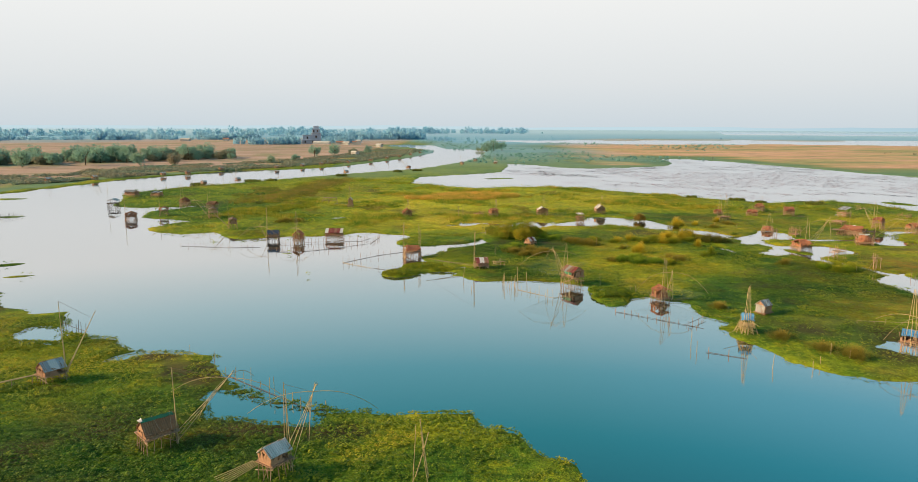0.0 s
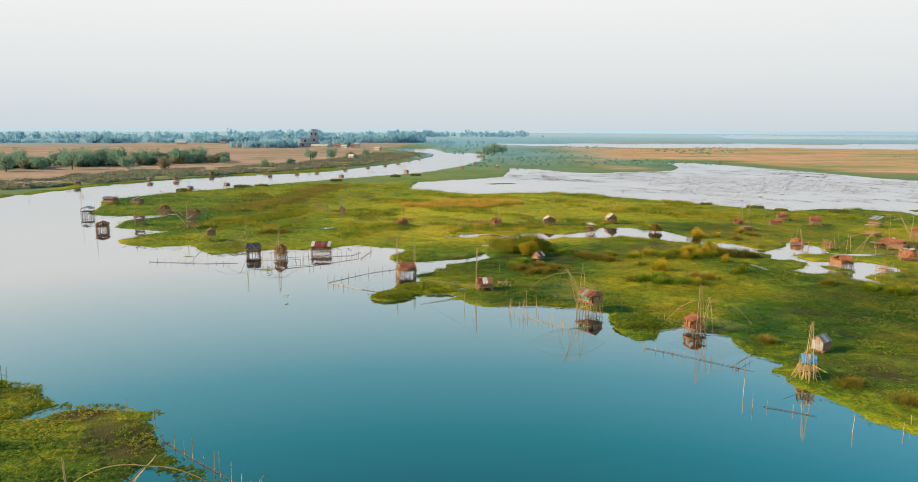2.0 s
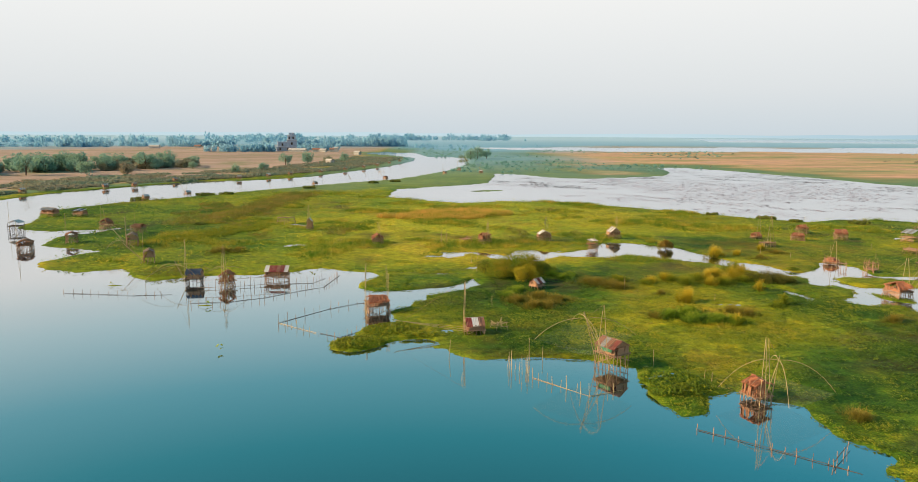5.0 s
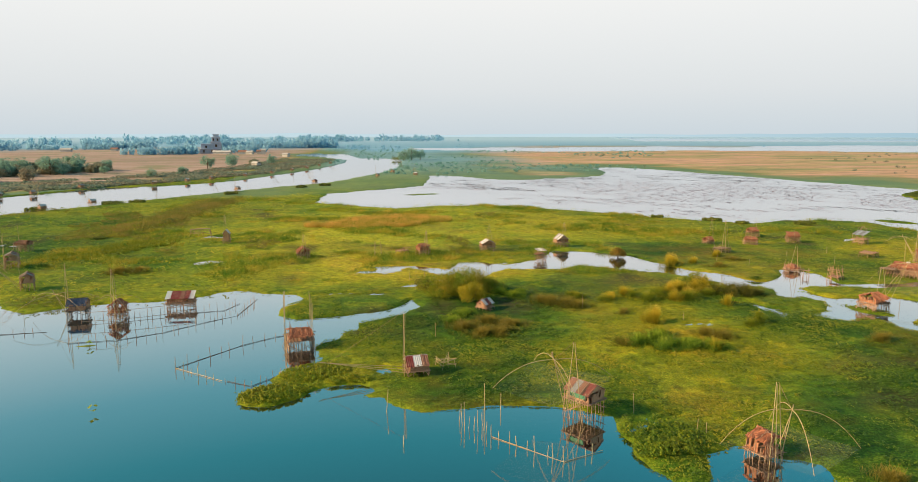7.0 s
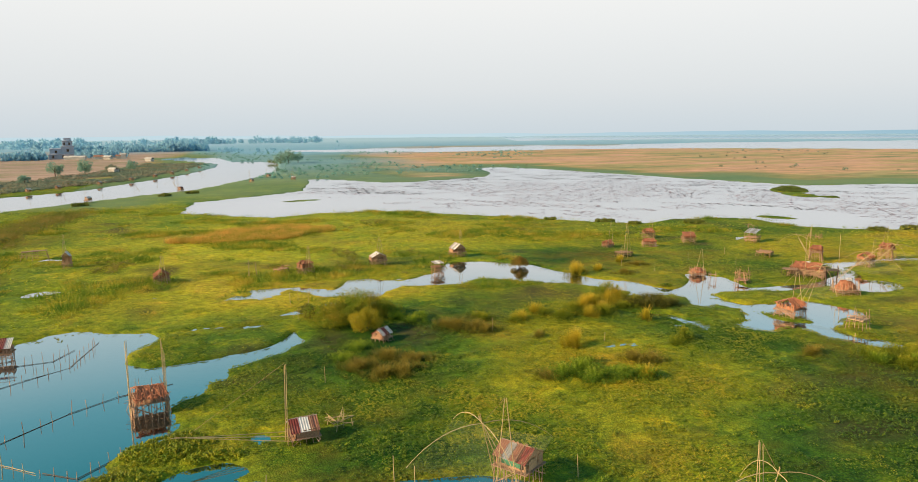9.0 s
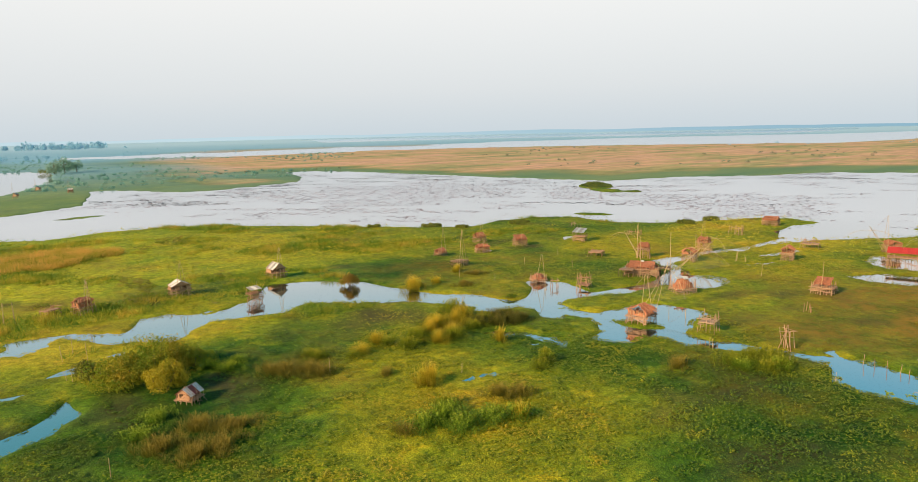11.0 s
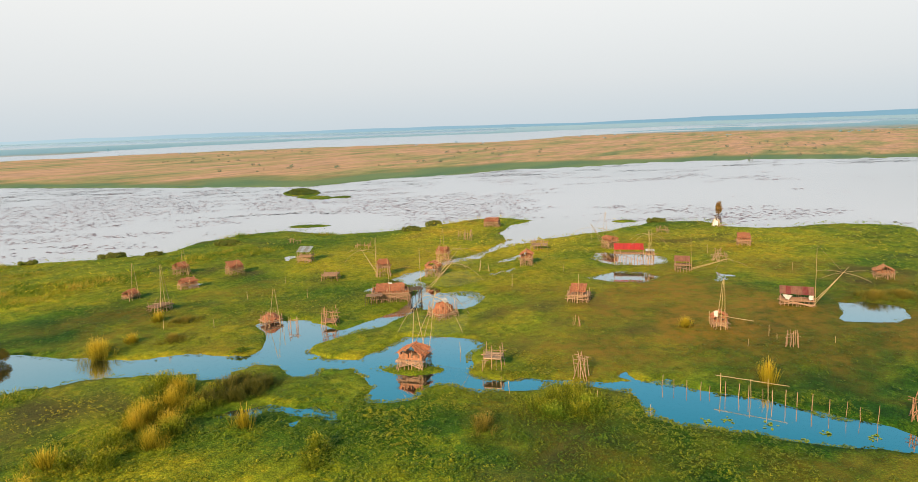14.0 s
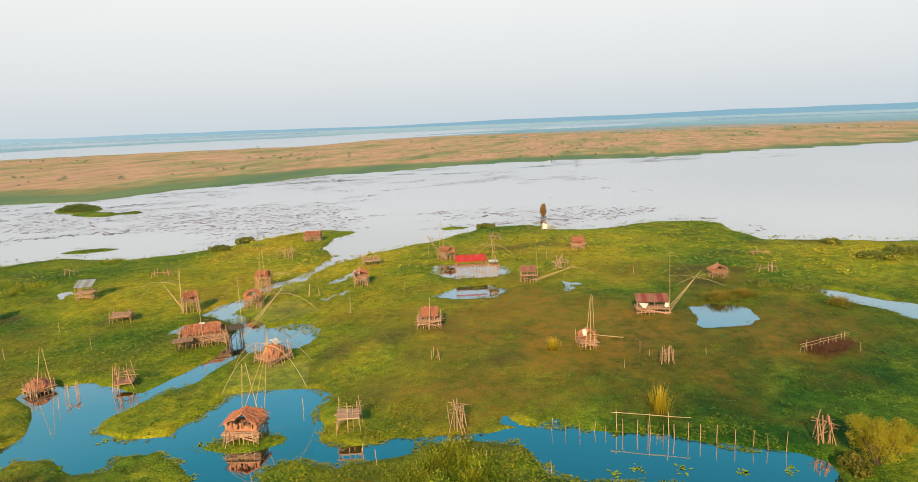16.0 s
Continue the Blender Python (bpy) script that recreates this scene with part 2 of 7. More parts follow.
PLASTER = worn_material("pale_plaster", (0.62, 0.60, 0.56), (0.46, 0.44, 0.42), 0.85, 0.4)
TILE = worn_material("clay_tile", (0.38, 0.20, 0.14), (0.28, 0.16, 0.12), 0.8, 0.6)

# ground: green mat, dry grass and far marsh with haze painted into its colour, by the cover stored on the sheet
GROUND, gn, gl, gb = material("marsh_ground", 0.85)


def cover(name):
    a = gn.new("ShaderNodeAttribute")
    a.attribute_name = name
    return a.outputs["Fac"]


grain = noise_node(gn, gl, 2.6, 4, None, 0.7)
cells = gn.new("ShaderNodeTexVoronoi")
cells.voronoi_dimensions = "2D"
cells.inputs["Scale"].default_value = 6.0
cell_geo, cell_tone = gn.new("ShaderNodeNewGeometry"), gn.new("ShaderNodeSeparateColor")
gl.new(cell_geo.outputs["Position"], cells.inputs["Vector"])
gl.new(cells.outputs["Color"], cell_tone.inputs[0])
leafy = ramp_node(gn, gl, noise_node(gn, gl, 0.075, 6, None, 0.66), [(0.46, (0.16, 0.16, 0.16)), (0.56, (1, 1, 1))])
# leaf by leaf swing in ripeness, and yellow leaf patches with crisp edges
patchy = ramp_node(gn, gl, noise_node(gn, gl, 0.16, 8, None, 0.72), [(0.545, (0, 0, 0)), (0.60, (1, 1, 1))])
many = noise_node(gn, gl, 0.085, 10, None, 0.74)
many_sum = gn.new("ShaderNodeMath")
many_sum.operation = "MULTIPLY_ADD"
gl.new(many, many_sum.inputs[0])
many_sum.inputs[1].default_value = 1.0
swing, ripe_sum, ripe_more = gn.new("ShaderNodeMath"), gn.new("ShaderNodeMath"), gn.new("ShaderNodeMath")
swing.operation, ripe_sum.operation, ripe_more.operation = "MULTIPLY_ADD", "MULTIPLY_ADD", "MULTIPLY_ADD"
gl.new(cell_tone.outputs[0], swing.inputs[0])
swing.inputs[1].default_value, swing.inputs[2].default_value = 0.20, -0.10
gl.new(leafy, ripe_sum.inputs[0])
gl.new(swing.outputs[0], ripe_sum.inputs[1])
lowered = gn.new("ShaderNodeMath")
lowered.operation = "SUBTRACT"
gl.new(cover("ripe"), lowered.inputs[0])
lowered.inputs[1].default_value = 0.48
gl.new(lowered.outputs[0], many_sum.inputs[2])
gl.new(many_sum.outputs[0], ripe_sum.inputs[2])
gl.new(patchy, ripe_more.inputs[0])
ripe_more.inputs[1].default_value = 0.17
gl.new(ripe_sum.outputs[0], ripe_more.inputs[2])
green = ramp_node(gn, gl, ripe_more.outputs[0], RIPENESS)
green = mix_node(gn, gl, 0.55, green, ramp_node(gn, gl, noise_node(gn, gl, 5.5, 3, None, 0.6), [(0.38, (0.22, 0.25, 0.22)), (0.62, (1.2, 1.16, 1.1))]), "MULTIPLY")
# mottle and cell edges darken the colour as shade in gaps between leaves
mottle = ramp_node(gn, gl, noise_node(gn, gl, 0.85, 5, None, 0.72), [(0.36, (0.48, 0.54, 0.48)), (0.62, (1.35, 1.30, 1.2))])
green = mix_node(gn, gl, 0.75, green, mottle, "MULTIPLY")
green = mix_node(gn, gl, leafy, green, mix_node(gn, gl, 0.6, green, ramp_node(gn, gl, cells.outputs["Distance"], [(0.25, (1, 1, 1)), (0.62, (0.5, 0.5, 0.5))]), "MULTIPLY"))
streak_map = gn.new("ShaderNodeMapping")
streak_map.inputs["Scale"].default_value = (0.010, 0.034, 1)
streak_map.inputs["Rotation"].default_value = (0, 0, radians(-38))
geo = gn.new("ShaderNodeNewGeometry")
gl.new(geo.outputs["Position"], streak_map.inputs["Vector"])
streak = noise_node(gn, gl, 1.0, 7, streak_map.outputs[0], 0.62)
furrow_map = gn.new("ShaderNodeMapping")
furrow_map.inputs["Scale"].default_value = (0.006, 0.11, 1)
furrow_map.inputs["Rotation"].default_value = (0, 0, radians(24))
gl.new(geo.outputs["Position"], furrow_map.inputs["Vector"])
furrow = noise_node(gn, gl, 1.0, 6, furrow_map.outputs[0], 0.65)
stubble = ramp_node(gn, gl, furrow, [(0.36, (0.27, 0.24, 0.18)), (0.62, (0.54, 0.40, 0.33)), (0.48, (0.45, 0.31, 0.24))])
stubble = mix_node(gn, gl, ramp_node(gn, gl, noise_node(gn, gl, 0.022, 6, None, 0.65), [(0.50, (0, 0, 0)), (0.64, (0.8, 0.8, 0.8))]), stubble, (0.24, 0.26, 0.13))
tuft_map = gn.new("ShaderNodeMapping")
tuft_map.inputs["Scale"].default_value = (0.045, 0.13, 1)
tuft_map.inputs["Rotation"].default_value = (0, 0, radians(-32))
gl.new(geo.outputs["Position"], tuft_map.inputs["Vector"])
tufts = ramp_node(gn, gl, noise_node(gn, gl, 1.0, 6, tuft_map.outputs[0], 0.7), [(0.36, (0.60, 0.66, 0.62)), (0.60, (1.12, 1.08, 1.05))])
dry = ramp_node(gn, gl, streak, [(0.34, (0.24, 0.30, 0.14)), (0.70, (0.68, 0.42, 0.32)), (0.44, (0.46, 0.39, 0.19)), (0.54, (0.64, 0.40, 0.25))])
dry = mix_node(gn, gl, 0.8, dry, tufts, "MULTIPLY")
# blue tone that pales with distance: haze put into the ground colour
far = mix_node(gn, gl, cover("horizon_haze"), ramp_node(gn, gl, streak, [(0.3, (0.16, 0.39, 0.56)), (0.7, (0.28, 0.49, 0.62))]), (0.42, 0.62, 0.76))
fringe = ramp_node(gn, gl, streak, [(0.3, (0.11, 0.22, 0.13)), (0.7, (0.22, 0.30, 0.13))])
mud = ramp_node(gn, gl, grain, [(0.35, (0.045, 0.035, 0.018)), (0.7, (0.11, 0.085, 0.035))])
broken, rusty = ramp_node(gn, gl, noise_node(gn, gl, 0.55, 8, None, 0.72), [(0.36, (0.40, 0.40, 0.40)), (0.58, (1.25, 1.25, 1.25))]), gn.new("ShaderNodeMath")
rusty.operation = "MULTIPLY"
gl.new(cover("rust"), rusty.inputs[0])
gl.new(broken, rusty.inputs[1])
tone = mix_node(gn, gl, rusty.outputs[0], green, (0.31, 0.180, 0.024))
# lightens the far island's ground colour in place of haze
tone = mix_node(gn, gl, cover("haze_lift"), tone, mix_node(gn, gl, 1.0, tone, (1.16, 1.27, 1.7), "MULTIPLY"))
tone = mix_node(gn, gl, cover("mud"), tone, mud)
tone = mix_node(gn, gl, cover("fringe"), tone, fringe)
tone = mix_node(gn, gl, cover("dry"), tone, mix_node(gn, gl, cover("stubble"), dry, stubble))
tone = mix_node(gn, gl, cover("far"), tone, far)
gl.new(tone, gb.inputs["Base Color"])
gb.inputs["Specular IOR Level"].default_value = 0.15
rough_top = mix_node(gn, gl, 0.5, grain, ramp_node(gn, gl, cells.outputs["Distance"], [(0.0, (1, 1, 1)), (0.6, (0, 0, 0))]))
bump_node(gn, gl, rough_top, 0.55, 0.10, gb)


# ---------------------------------------------------------------- plan of land and water (metres)
NEAR_BANK = [(170, -80), (90, -70), (45, 0), (22, 22), (12, 38), (9.9, 47.2), (9.1, 50.2), (7.3, 50.7), (6.8, 52.2), (5.6, 54.4), (4.2, 55.6), (2.2, 55.4), (0.4, 59),
             (-4.4, 59.3), (-11.2, 60.2), (-17.1, 62.9), (-21.6, 66.7), (-24.6, 69.1), (-26.4, 72.8), (-27.8, 75.7), (-32.8, 76.5), (-37.3, 76.6), (-42.9, 81), (-49.3, 84.3),
             (-52.9, 89.1), (-54.9, 93.8), (-59, 92.8), (-64.3, 95.8), (-68, 100), (-72.2, 105.3), (-88, 108), (-130, 90), (-260, -20)]
WEST_BANK = [(-420, 120), (-240, 205), (-172, 257), (-164, 293), (-161, 325), (-147, 357), (-129, 396), (-98.5, 408), (-76, 439), (-60, 490), (-40, 564), (-25, 662), (-26, 742),
             (-60, 839), (-95, 909), (-75, 940), (-34, 917), (-16, 781), (10, 764), (27, 735), (22, 591), (4, 510), (-13, 455), (-24, 422)]
ISLAND_WEST = [(-48, 392), (-76, 350), (-92, 322), (-104, 304), (-118, 284), (-128, 262), (-118, 238), (-112, 221), (-102, 216), (-91, 220), (-84, 225), (-87, 214), (-94, 206), (-90, 193),
               (-73, 186), (-77, 179), (-79, 171), (-74, 165), (-67, 163), (-61, 167), (-55, 159), (-49.6, 156), (-44, 159.5), (-35, 160.5), (-27, 164), (-22, 167)]
ISLAND_SOUTH = [(-14, 163.5), (-12.2, 160.5), (-12.2, 157.5), (-14.8, 154), (-15, 150), (-12, 147.6), (-6.4, 149.2), (-1.3, 150.8), (3.2, 153.2), (6, 157.5), (6.6, 152.6), (2.5, 148.4), (-0.2, 146.6), (-3.0, 144.6),
                (-2.6, 141.4), (-4.4, 137.2), (-6.6, 135), (-6.4, 131), (-6.6, 128.4), (-9.8, 127.4), (-10.8, 124.8), (-10.2, 122.6), (-13.4, 121), (-13.2, 117.8), (-9.5, 116.4), (-6.6, 118.4), (-4.5, 121), (-2.6, 121.4), (0.3, 120), (1.5, 116), (4, 114), (10, 114.3), (17, 113.6), (21.7, 111), (20.7, 106), (21, 101), (22.5, 97.8), (24.5, 98.3),
                (26, 102.5), (29.2, 104), (31, 101.5), (34.3, 99), (34.3, 93), (37, 89), (36.5, 86), (34.9, 83.5), (35, 80.8), (36.6, 78), (37.2, 73.4), (40, 70.2), (44, 68.5), (48, 68), (62, 66), (85, 58), (120, 20)]
RIVER = NEAR_BANK + WEST_BANK + ISLAND_WEST + ISLAND_SOUTH
LAKE_SOUTH = [(34.7, 477), (25, 392), (-20, 352), (-22, 313), (-8, 300.5), (7.3, 290), (24, 297), (41, 296), (56, 285), (70, 272), (83.5, 258), (97, 244.3), (109, 236.5), (120, 241.5),
              (133, 240.5), (142, 236), (143, 217), (153, 206.5), (167, 200.4), (178, 197), (184, 191), (181, 178.3), (181, 152), (188.5, 149), (193.5, 139.6), (187.3, 131.4), (189.4, 119),
              (196, 113.8), (201, 107), (201, 97), (199, 93.3), (186, 90.7), (176.5, 87), (175.6, 76), (174.2, 66), (176, 50), (200, 0), (260, -100), (500, -400)]
LAKE_NORTH = [(820, -330), (578, -69), (539, 1), (520, 40), (470, 97), (466, 150), (430, 223), (383, 256), (369, 283), (323, 300), (296, 322), (252, 332), (240, 370), (233, 395), (219, 456),
              (204, 520), (186, 553), (163, 560), (157, 513), (152, 490), (136, 455), (107, 440), (83, 429), (66, 436), (50, 466)]
LAKE = LAKE_SOUTH + LAKE_NORTH
CHANNEL_WEST = [(-0.4, 185), (4, 185.2), (7, 184.8), (12.7, 180), (17, 187), (24, 186), (29, 187), (34, 190.5), (40, 199), (45, 197), (49, 195), (53, 190), (57, 181), (61, 173), (65, 167.5),
                (65.2, 162.5), (69, 163), (69, 156), (65.5, 158), (64.1, 159.6), (61.9, 160.4), (60.3, 158.8), (58.8, 161.2), (60.4, 163.2), (58.2, 166.4), (53.5, 172.5), (46, 179), (39.5, 182), (34.5, 178), (25, 180), (22, 177.5),
                (19, 173.5), (12.2, 175.8), (6, 183.4), (2.7, 179.2), (-0.3, 178.6)]
POOL = [(68, 163), (72, 166), (74.2, 169), (76.5, 172.5), (79, 172), (81.5, 167.5), (80, 164), (79.2, 160.8), (77, 158.4), (73.6, 158.4), (71.2, 156), (70.7, 153), (72, 150), (75.3, 149.6),
        (78.7, 149.5), (81.4, 149.9), (82.4, 148), (83.7, 143), (83.3, 139.3), (79.4, 138.7), (75.3, 136.7), (74, 135), (73.8, 132.3), (76, 127.8), (73.4, 127.6), (71, 131), (69.2, 132.8),
        (70, 135.4), (69.8, 137.5), (67.8, 138.9), (65.5, 138.0), (63.6, 139.0), (62.6, 141.5), (63.6, 142.8), (65.3, 142.7), (66.6, 143.1), (66.6, 144.7), (67.8, 146.4), (68.3, 149.8), (66.8, 151.6), (64.7, 150.3), (63.4, 153.8), (65.3, 156.2)]
# ragged strip of shallow water in the meadow beside the pool
WET_STRIP = [(51.2, 151.8), (53.2, 151.4), (55.4, 150), (56.8, 148.3), (57.8, 146.4), (59.4, 145.4), (60.2, 143.4), (59.4, 141.8), (57.6, 140.8), (57.2, 141.8), (58.2, 142.9), (57.4, 144.6), (56, 146), (54.8, 148), (53, 149)]
NARROW = [(78.6, 162), (79.4, 160.4), (82.3, 160), (87, 159), (91, 158.7), (94, 159.2), (101, 162.4), (105, 153), (101.4, 150.6), (97.9, 150), (95.4, 151), (92.4, 156), (88.4, 156.3), (83, 156.2), (81.2, 156.9), (76, 158.4)]
NORTH_RUN = [(100.5, 161.5), (106, 168), (107, 172), (115.5, 172.2), (124.4, 171.4), (136, 170.6), (149.6, 172.6), (158.9, 179), (174, 182), (184, 180), (184, 152), (173, 155), (164, 160),
             (155, 166), (140, 168.8), (130, 168.8), (121, 169.3), (113.7, 169.2), (108, 166.8), (104, 159)]
CHANNEL_SOUTH = [(74.6, 131), (76, 127.8), (77.2, 124), (78.3, 122), (79.2, 119), (79.4, 113), (79.8, 108), (79.8, 104), (79.4, 99.8), (79.0, 97), (77.6, 95), (74.5, 95), (73.3, 97.7), (72, 103.6), (72, 107.5),
                 (71.4, 113), (72.2, 117.0), (75.6, 119.2), (76.2, 123), (74.6, 127.4)]
BANK_POND_A = [(-55.5, 82.8), (-54.8, 85.8), (-52.6, 86.6), (-49.6, 84.6), (-48.8, 82.1), (-48, 78.7), (-50.8, 79.3), (-53.6, 79.7)]
BANK_POND_B = [(-24.1, 65.1), (-22, 65.2), (-18.4, 62.6), (-15.3, 60.9), (-13.2, 60.6), (-11, 58.6), (-12.1, 56.4), (-14.6, 57), (-17.7, 57.3), (-22.3, 58.5), (-23.3, 60.1), (-23.7, 62.8)]
BANK_POND_C = [(-39.8, 72.0), (-39.0, 74.6), (-37.4, 76.4), (-36.2, 75.4), (-37.4, 73.6), (-38.4, 72.2)]
EAST_POND = [(120.6, 104.1), (122, 100.6), (120.7, 96.2), (115.4, 95), (113.2, 97.8), (111.7, 102.8), (114.9, 104)]
EAST_CREEK = [(133, 84.5), (131.6, 81.6), (126, 74.6), (112, 62), (106, 66), (118.8, 76.9), (123.8, 80), (128.5, 84.5)]
SHELTER_POND = [(143.3, 149), (146.5, 142.5), (144.7, 134.2), (139.9, 132.7), (136.4, 135.6), (134.5, 140.3), (137.1, 146.4)]
SHELTER_POND_B = [(122.4, 141.2), (128.4, 138.6), (129.7, 134), (127.4, 130.7), (122.5, 131.5), (120.5, 136.4)]
CORNER_POND = [(52.3, 81), (54, 80.4), (56.5, 78), (54.2, 74.4), (51.4, 76), (50.1, 78.2)]
TARP_POND = [(126, 163), (132, 162.5), (139, 163), (138, 161), (130, 160.5)]
# small puddles and wet spots: x, y, half length, half width
PUDDLES = [(131.2, 121.5, 3.8, 1.3), (-33.5, 193.5, 3.2, 2.6), (0, 179.8, 5.2, 1.6), (-14.5, 184.6, 2.4, 0.5), (-83, 220.3, 3.2, 1.2), (0.9, 124.9, 1.3, 1.1), (79.8, 119.6, 0.9, 2.6), (89, 202, 3.5, 0.9), (115, 205, 3.0, 1.4), (101, 170, 3.2, 1.2), (20, 187.6, 1.6, 0.8),
           (6.5, 167.5, 2.2, 0.9), (10, 171.5, 2.0, 0.6), (24.5, 108.2, 1.6, 0.5), (-41, 229, 3.5, 1.2), (120.5, 157, 2.5, 1.0), (-6, 162, 4.0, 0.8), (1.5, 162.2, 4.0, 0.7), (43.9, 138.7, 1.6, 0.32), (47.5, 136.4, 0.9, 0.3), (55.3, 145.0, 0.8, 0.7)]
# floating islets: x, y, half length, half width, turn
ISLETS = [(71.9, 142.7, 3.6, 1.6, 110), (68.2, 148.6, 1.2, 0.9, 0), (66.2, 164.6, 1.3, 0.9, 20), (27, 186, 3.0, 0.7, 30), (-26, 117, 0.9, 0.35, 0), (-35.2, 139, 1.4, 0.5, 10),
          (-55, 152.5, 1.2, 0.6, 0), (226, 311, 14, 8, 50), (214, 292, 11, 6, 70), (217, 281, 5, 4, 60), (152, 235, 6.0, 2.6, 125), (188.3, 157, 3.6, 1.8, 110), (-158, 240, 6.5, 2.2, 20), (-85, 125.5, 3.5, 1.0, 30),
          (-77, 116.5, 3.0, 0.8, 25), (-128, 193, 5, 1.5, 20), (20, 345, 8, 2.2, 10), (29, 196.5, 5, 2.2, 20),
          (36.5, 86.5, 1.4, 1.0, 0), (0.8, 118.4, 1.8, 0.9, 20), (36.8, 92.5, 0.8, 0.4, 0)]


def value_noise(x, y, size, seed):
    """Smooth noise from -1 to 1 on arrays."""
    u, v = x / size, y / size
    i, j = np.floor(u), np.floor(v)
    fu, fv = u - i, v - j
    fu, fv = fu * fu * (3 - 2 * fu), fv * fv * (3 - 2 * fv)

    def at(a, b):
        h = np.sin(a * 127.1 + b * 311.7 + seed * 74.7) * 43758.5453
        return (h - np.floor(h)) * 2 - 1
    return (at(i, j) * (1 - fu) + at(i + 1, j) * fu) * (1 - fv) + (at(i, j + 1) * (1 - fu) + at(i + 1, j + 1) * fu) * fv


def inside(x, y, outline):
    """Signed distance to a closed outline, positive inside."""
    best, odd = np.full(x.shape, 1e9), np.zeros(x.shape, bool)
    for (ax, ay), (bx, by) in zip(outline, outline[1:] + outline[:1]):
        dx, dy = bx - ax, by - ay
        t = np.clip(((x - ax) * dx + (y - ay) * dy) / (dx * dx + dy * dy + 1e-12), 0, 1)
        best = np.minimum(best, (x - ax - t * dx) ** 2 + (y - ay - t * dy) ** 2)
        cross = (ay > y) != (by > y)
        odd ^= cross & (x < ax + dx * (y - ay) / (dy if dy else 1e-12))
    return np.where(odd, 1, -1) * np.sqrt(best)


def oval(x, y, cx, cy, a, b, turn=0.0):
    c, s = math.cos(radians(turn)), math.sin(radians(turn))
    u, v = (x - cx) * c + (y - cy) * s, -(x - cx) * s + (y - cy) * c
    return (1 - np.sqrt((u / a) ** 2 + (v / b) ** 2)) * min(a, b)


def far_water(x, y):
    """Lagoons and strips of water beyond the dry grass, wider towards the east."""
    r, az = np.hypot(x, y - 100), np.degrees(np.arctan2(x, y - 100))
    inner = np.interp(az, [-180, -3, 3, 16, 28, 40, 62, 78, 92, 110, 180], [9e3, 9e3, 1010, 900, 1010, 1060, 1120, 1500, 2200, 2600, 9e3])
    outer = np.interp(az, [-180, -3, 3, 16, 28, 40, 62, 78, 92, 110, 180], [0, 0, 1180, 1180, 1420, 1750, 2050, 2500, 3100, 3000, 0])
    wob = 90 * value_noise(x, y, 330, 5) + 50 * value_noise(x, y, 120, 6)
    d = np.minimum(r - inner + 0.7 * wob, outer - r + wob)
    d = np.minimum(d, 130 * value_noise(x, y * 0.6, 420, 7) + 75)
    d = np.minimum(d, 70 * value_noise(x * 0.6 - y * 0.3, x * 0.6 + y, 210, 10) + 38)
    inner2 = np.interp(az, [-180, 14, 22, 60, 75, 180], [9e3, 9e3, 2350, 2450, 9e3, 9e3])
    d2 = np.minimum(r - inner2 + wob, 3700 - r + wob)
    return np.maximum(d, d2)


def wetness(x, y):
    """Distance into the water, negative on land, with ragged edges."""
    near = np.clip(1.3 - np.hypot(x - 30, y - 130) / 900, 0.3, 1)
    wx = x + near * (0.9 * value_noise(x, y, 6.5, 1) + 0.45 * value_noise(x, y, 2.1, 2))
    wy = y + near * (0.9 * value_noise(x, y, 6.5, 3) + 0.45 * value_noise(x, y, 2.1, 4))
    d = inside(wx, wy, RIVER)
    for shape in (LAKE, CHANNEL_WEST, POOL, NARROW, NORTH_RUN, CHANNEL_SOUTH, BANK_POND_A, BANK_POND_B, BANK_POND_C, EAST_POND, EAST_CREEK, SHELTER_POND, SHELTER_POND_B, CORNER_POND, TARP_POND):
        d = np.maximum(d, inside(wx, wy, shape))
    rag = 0.7 * value_noise(x, y, 1.5, 8) + 0.9 * value_noise(x, y, 0.75, 9) - 0.30
    for p in PUDDLES:
        d = np.maximum(d, oval(wx, wy, *p) + rag)
    d = np.maximum(d, inside(wx, wy, WET_STRIP) + 0.5 * rag)
    for p in ISLETS:
        d = np.minimum(d, -oval(wx, wy, *p))
    return np.maximum(d, far_water(x, y))


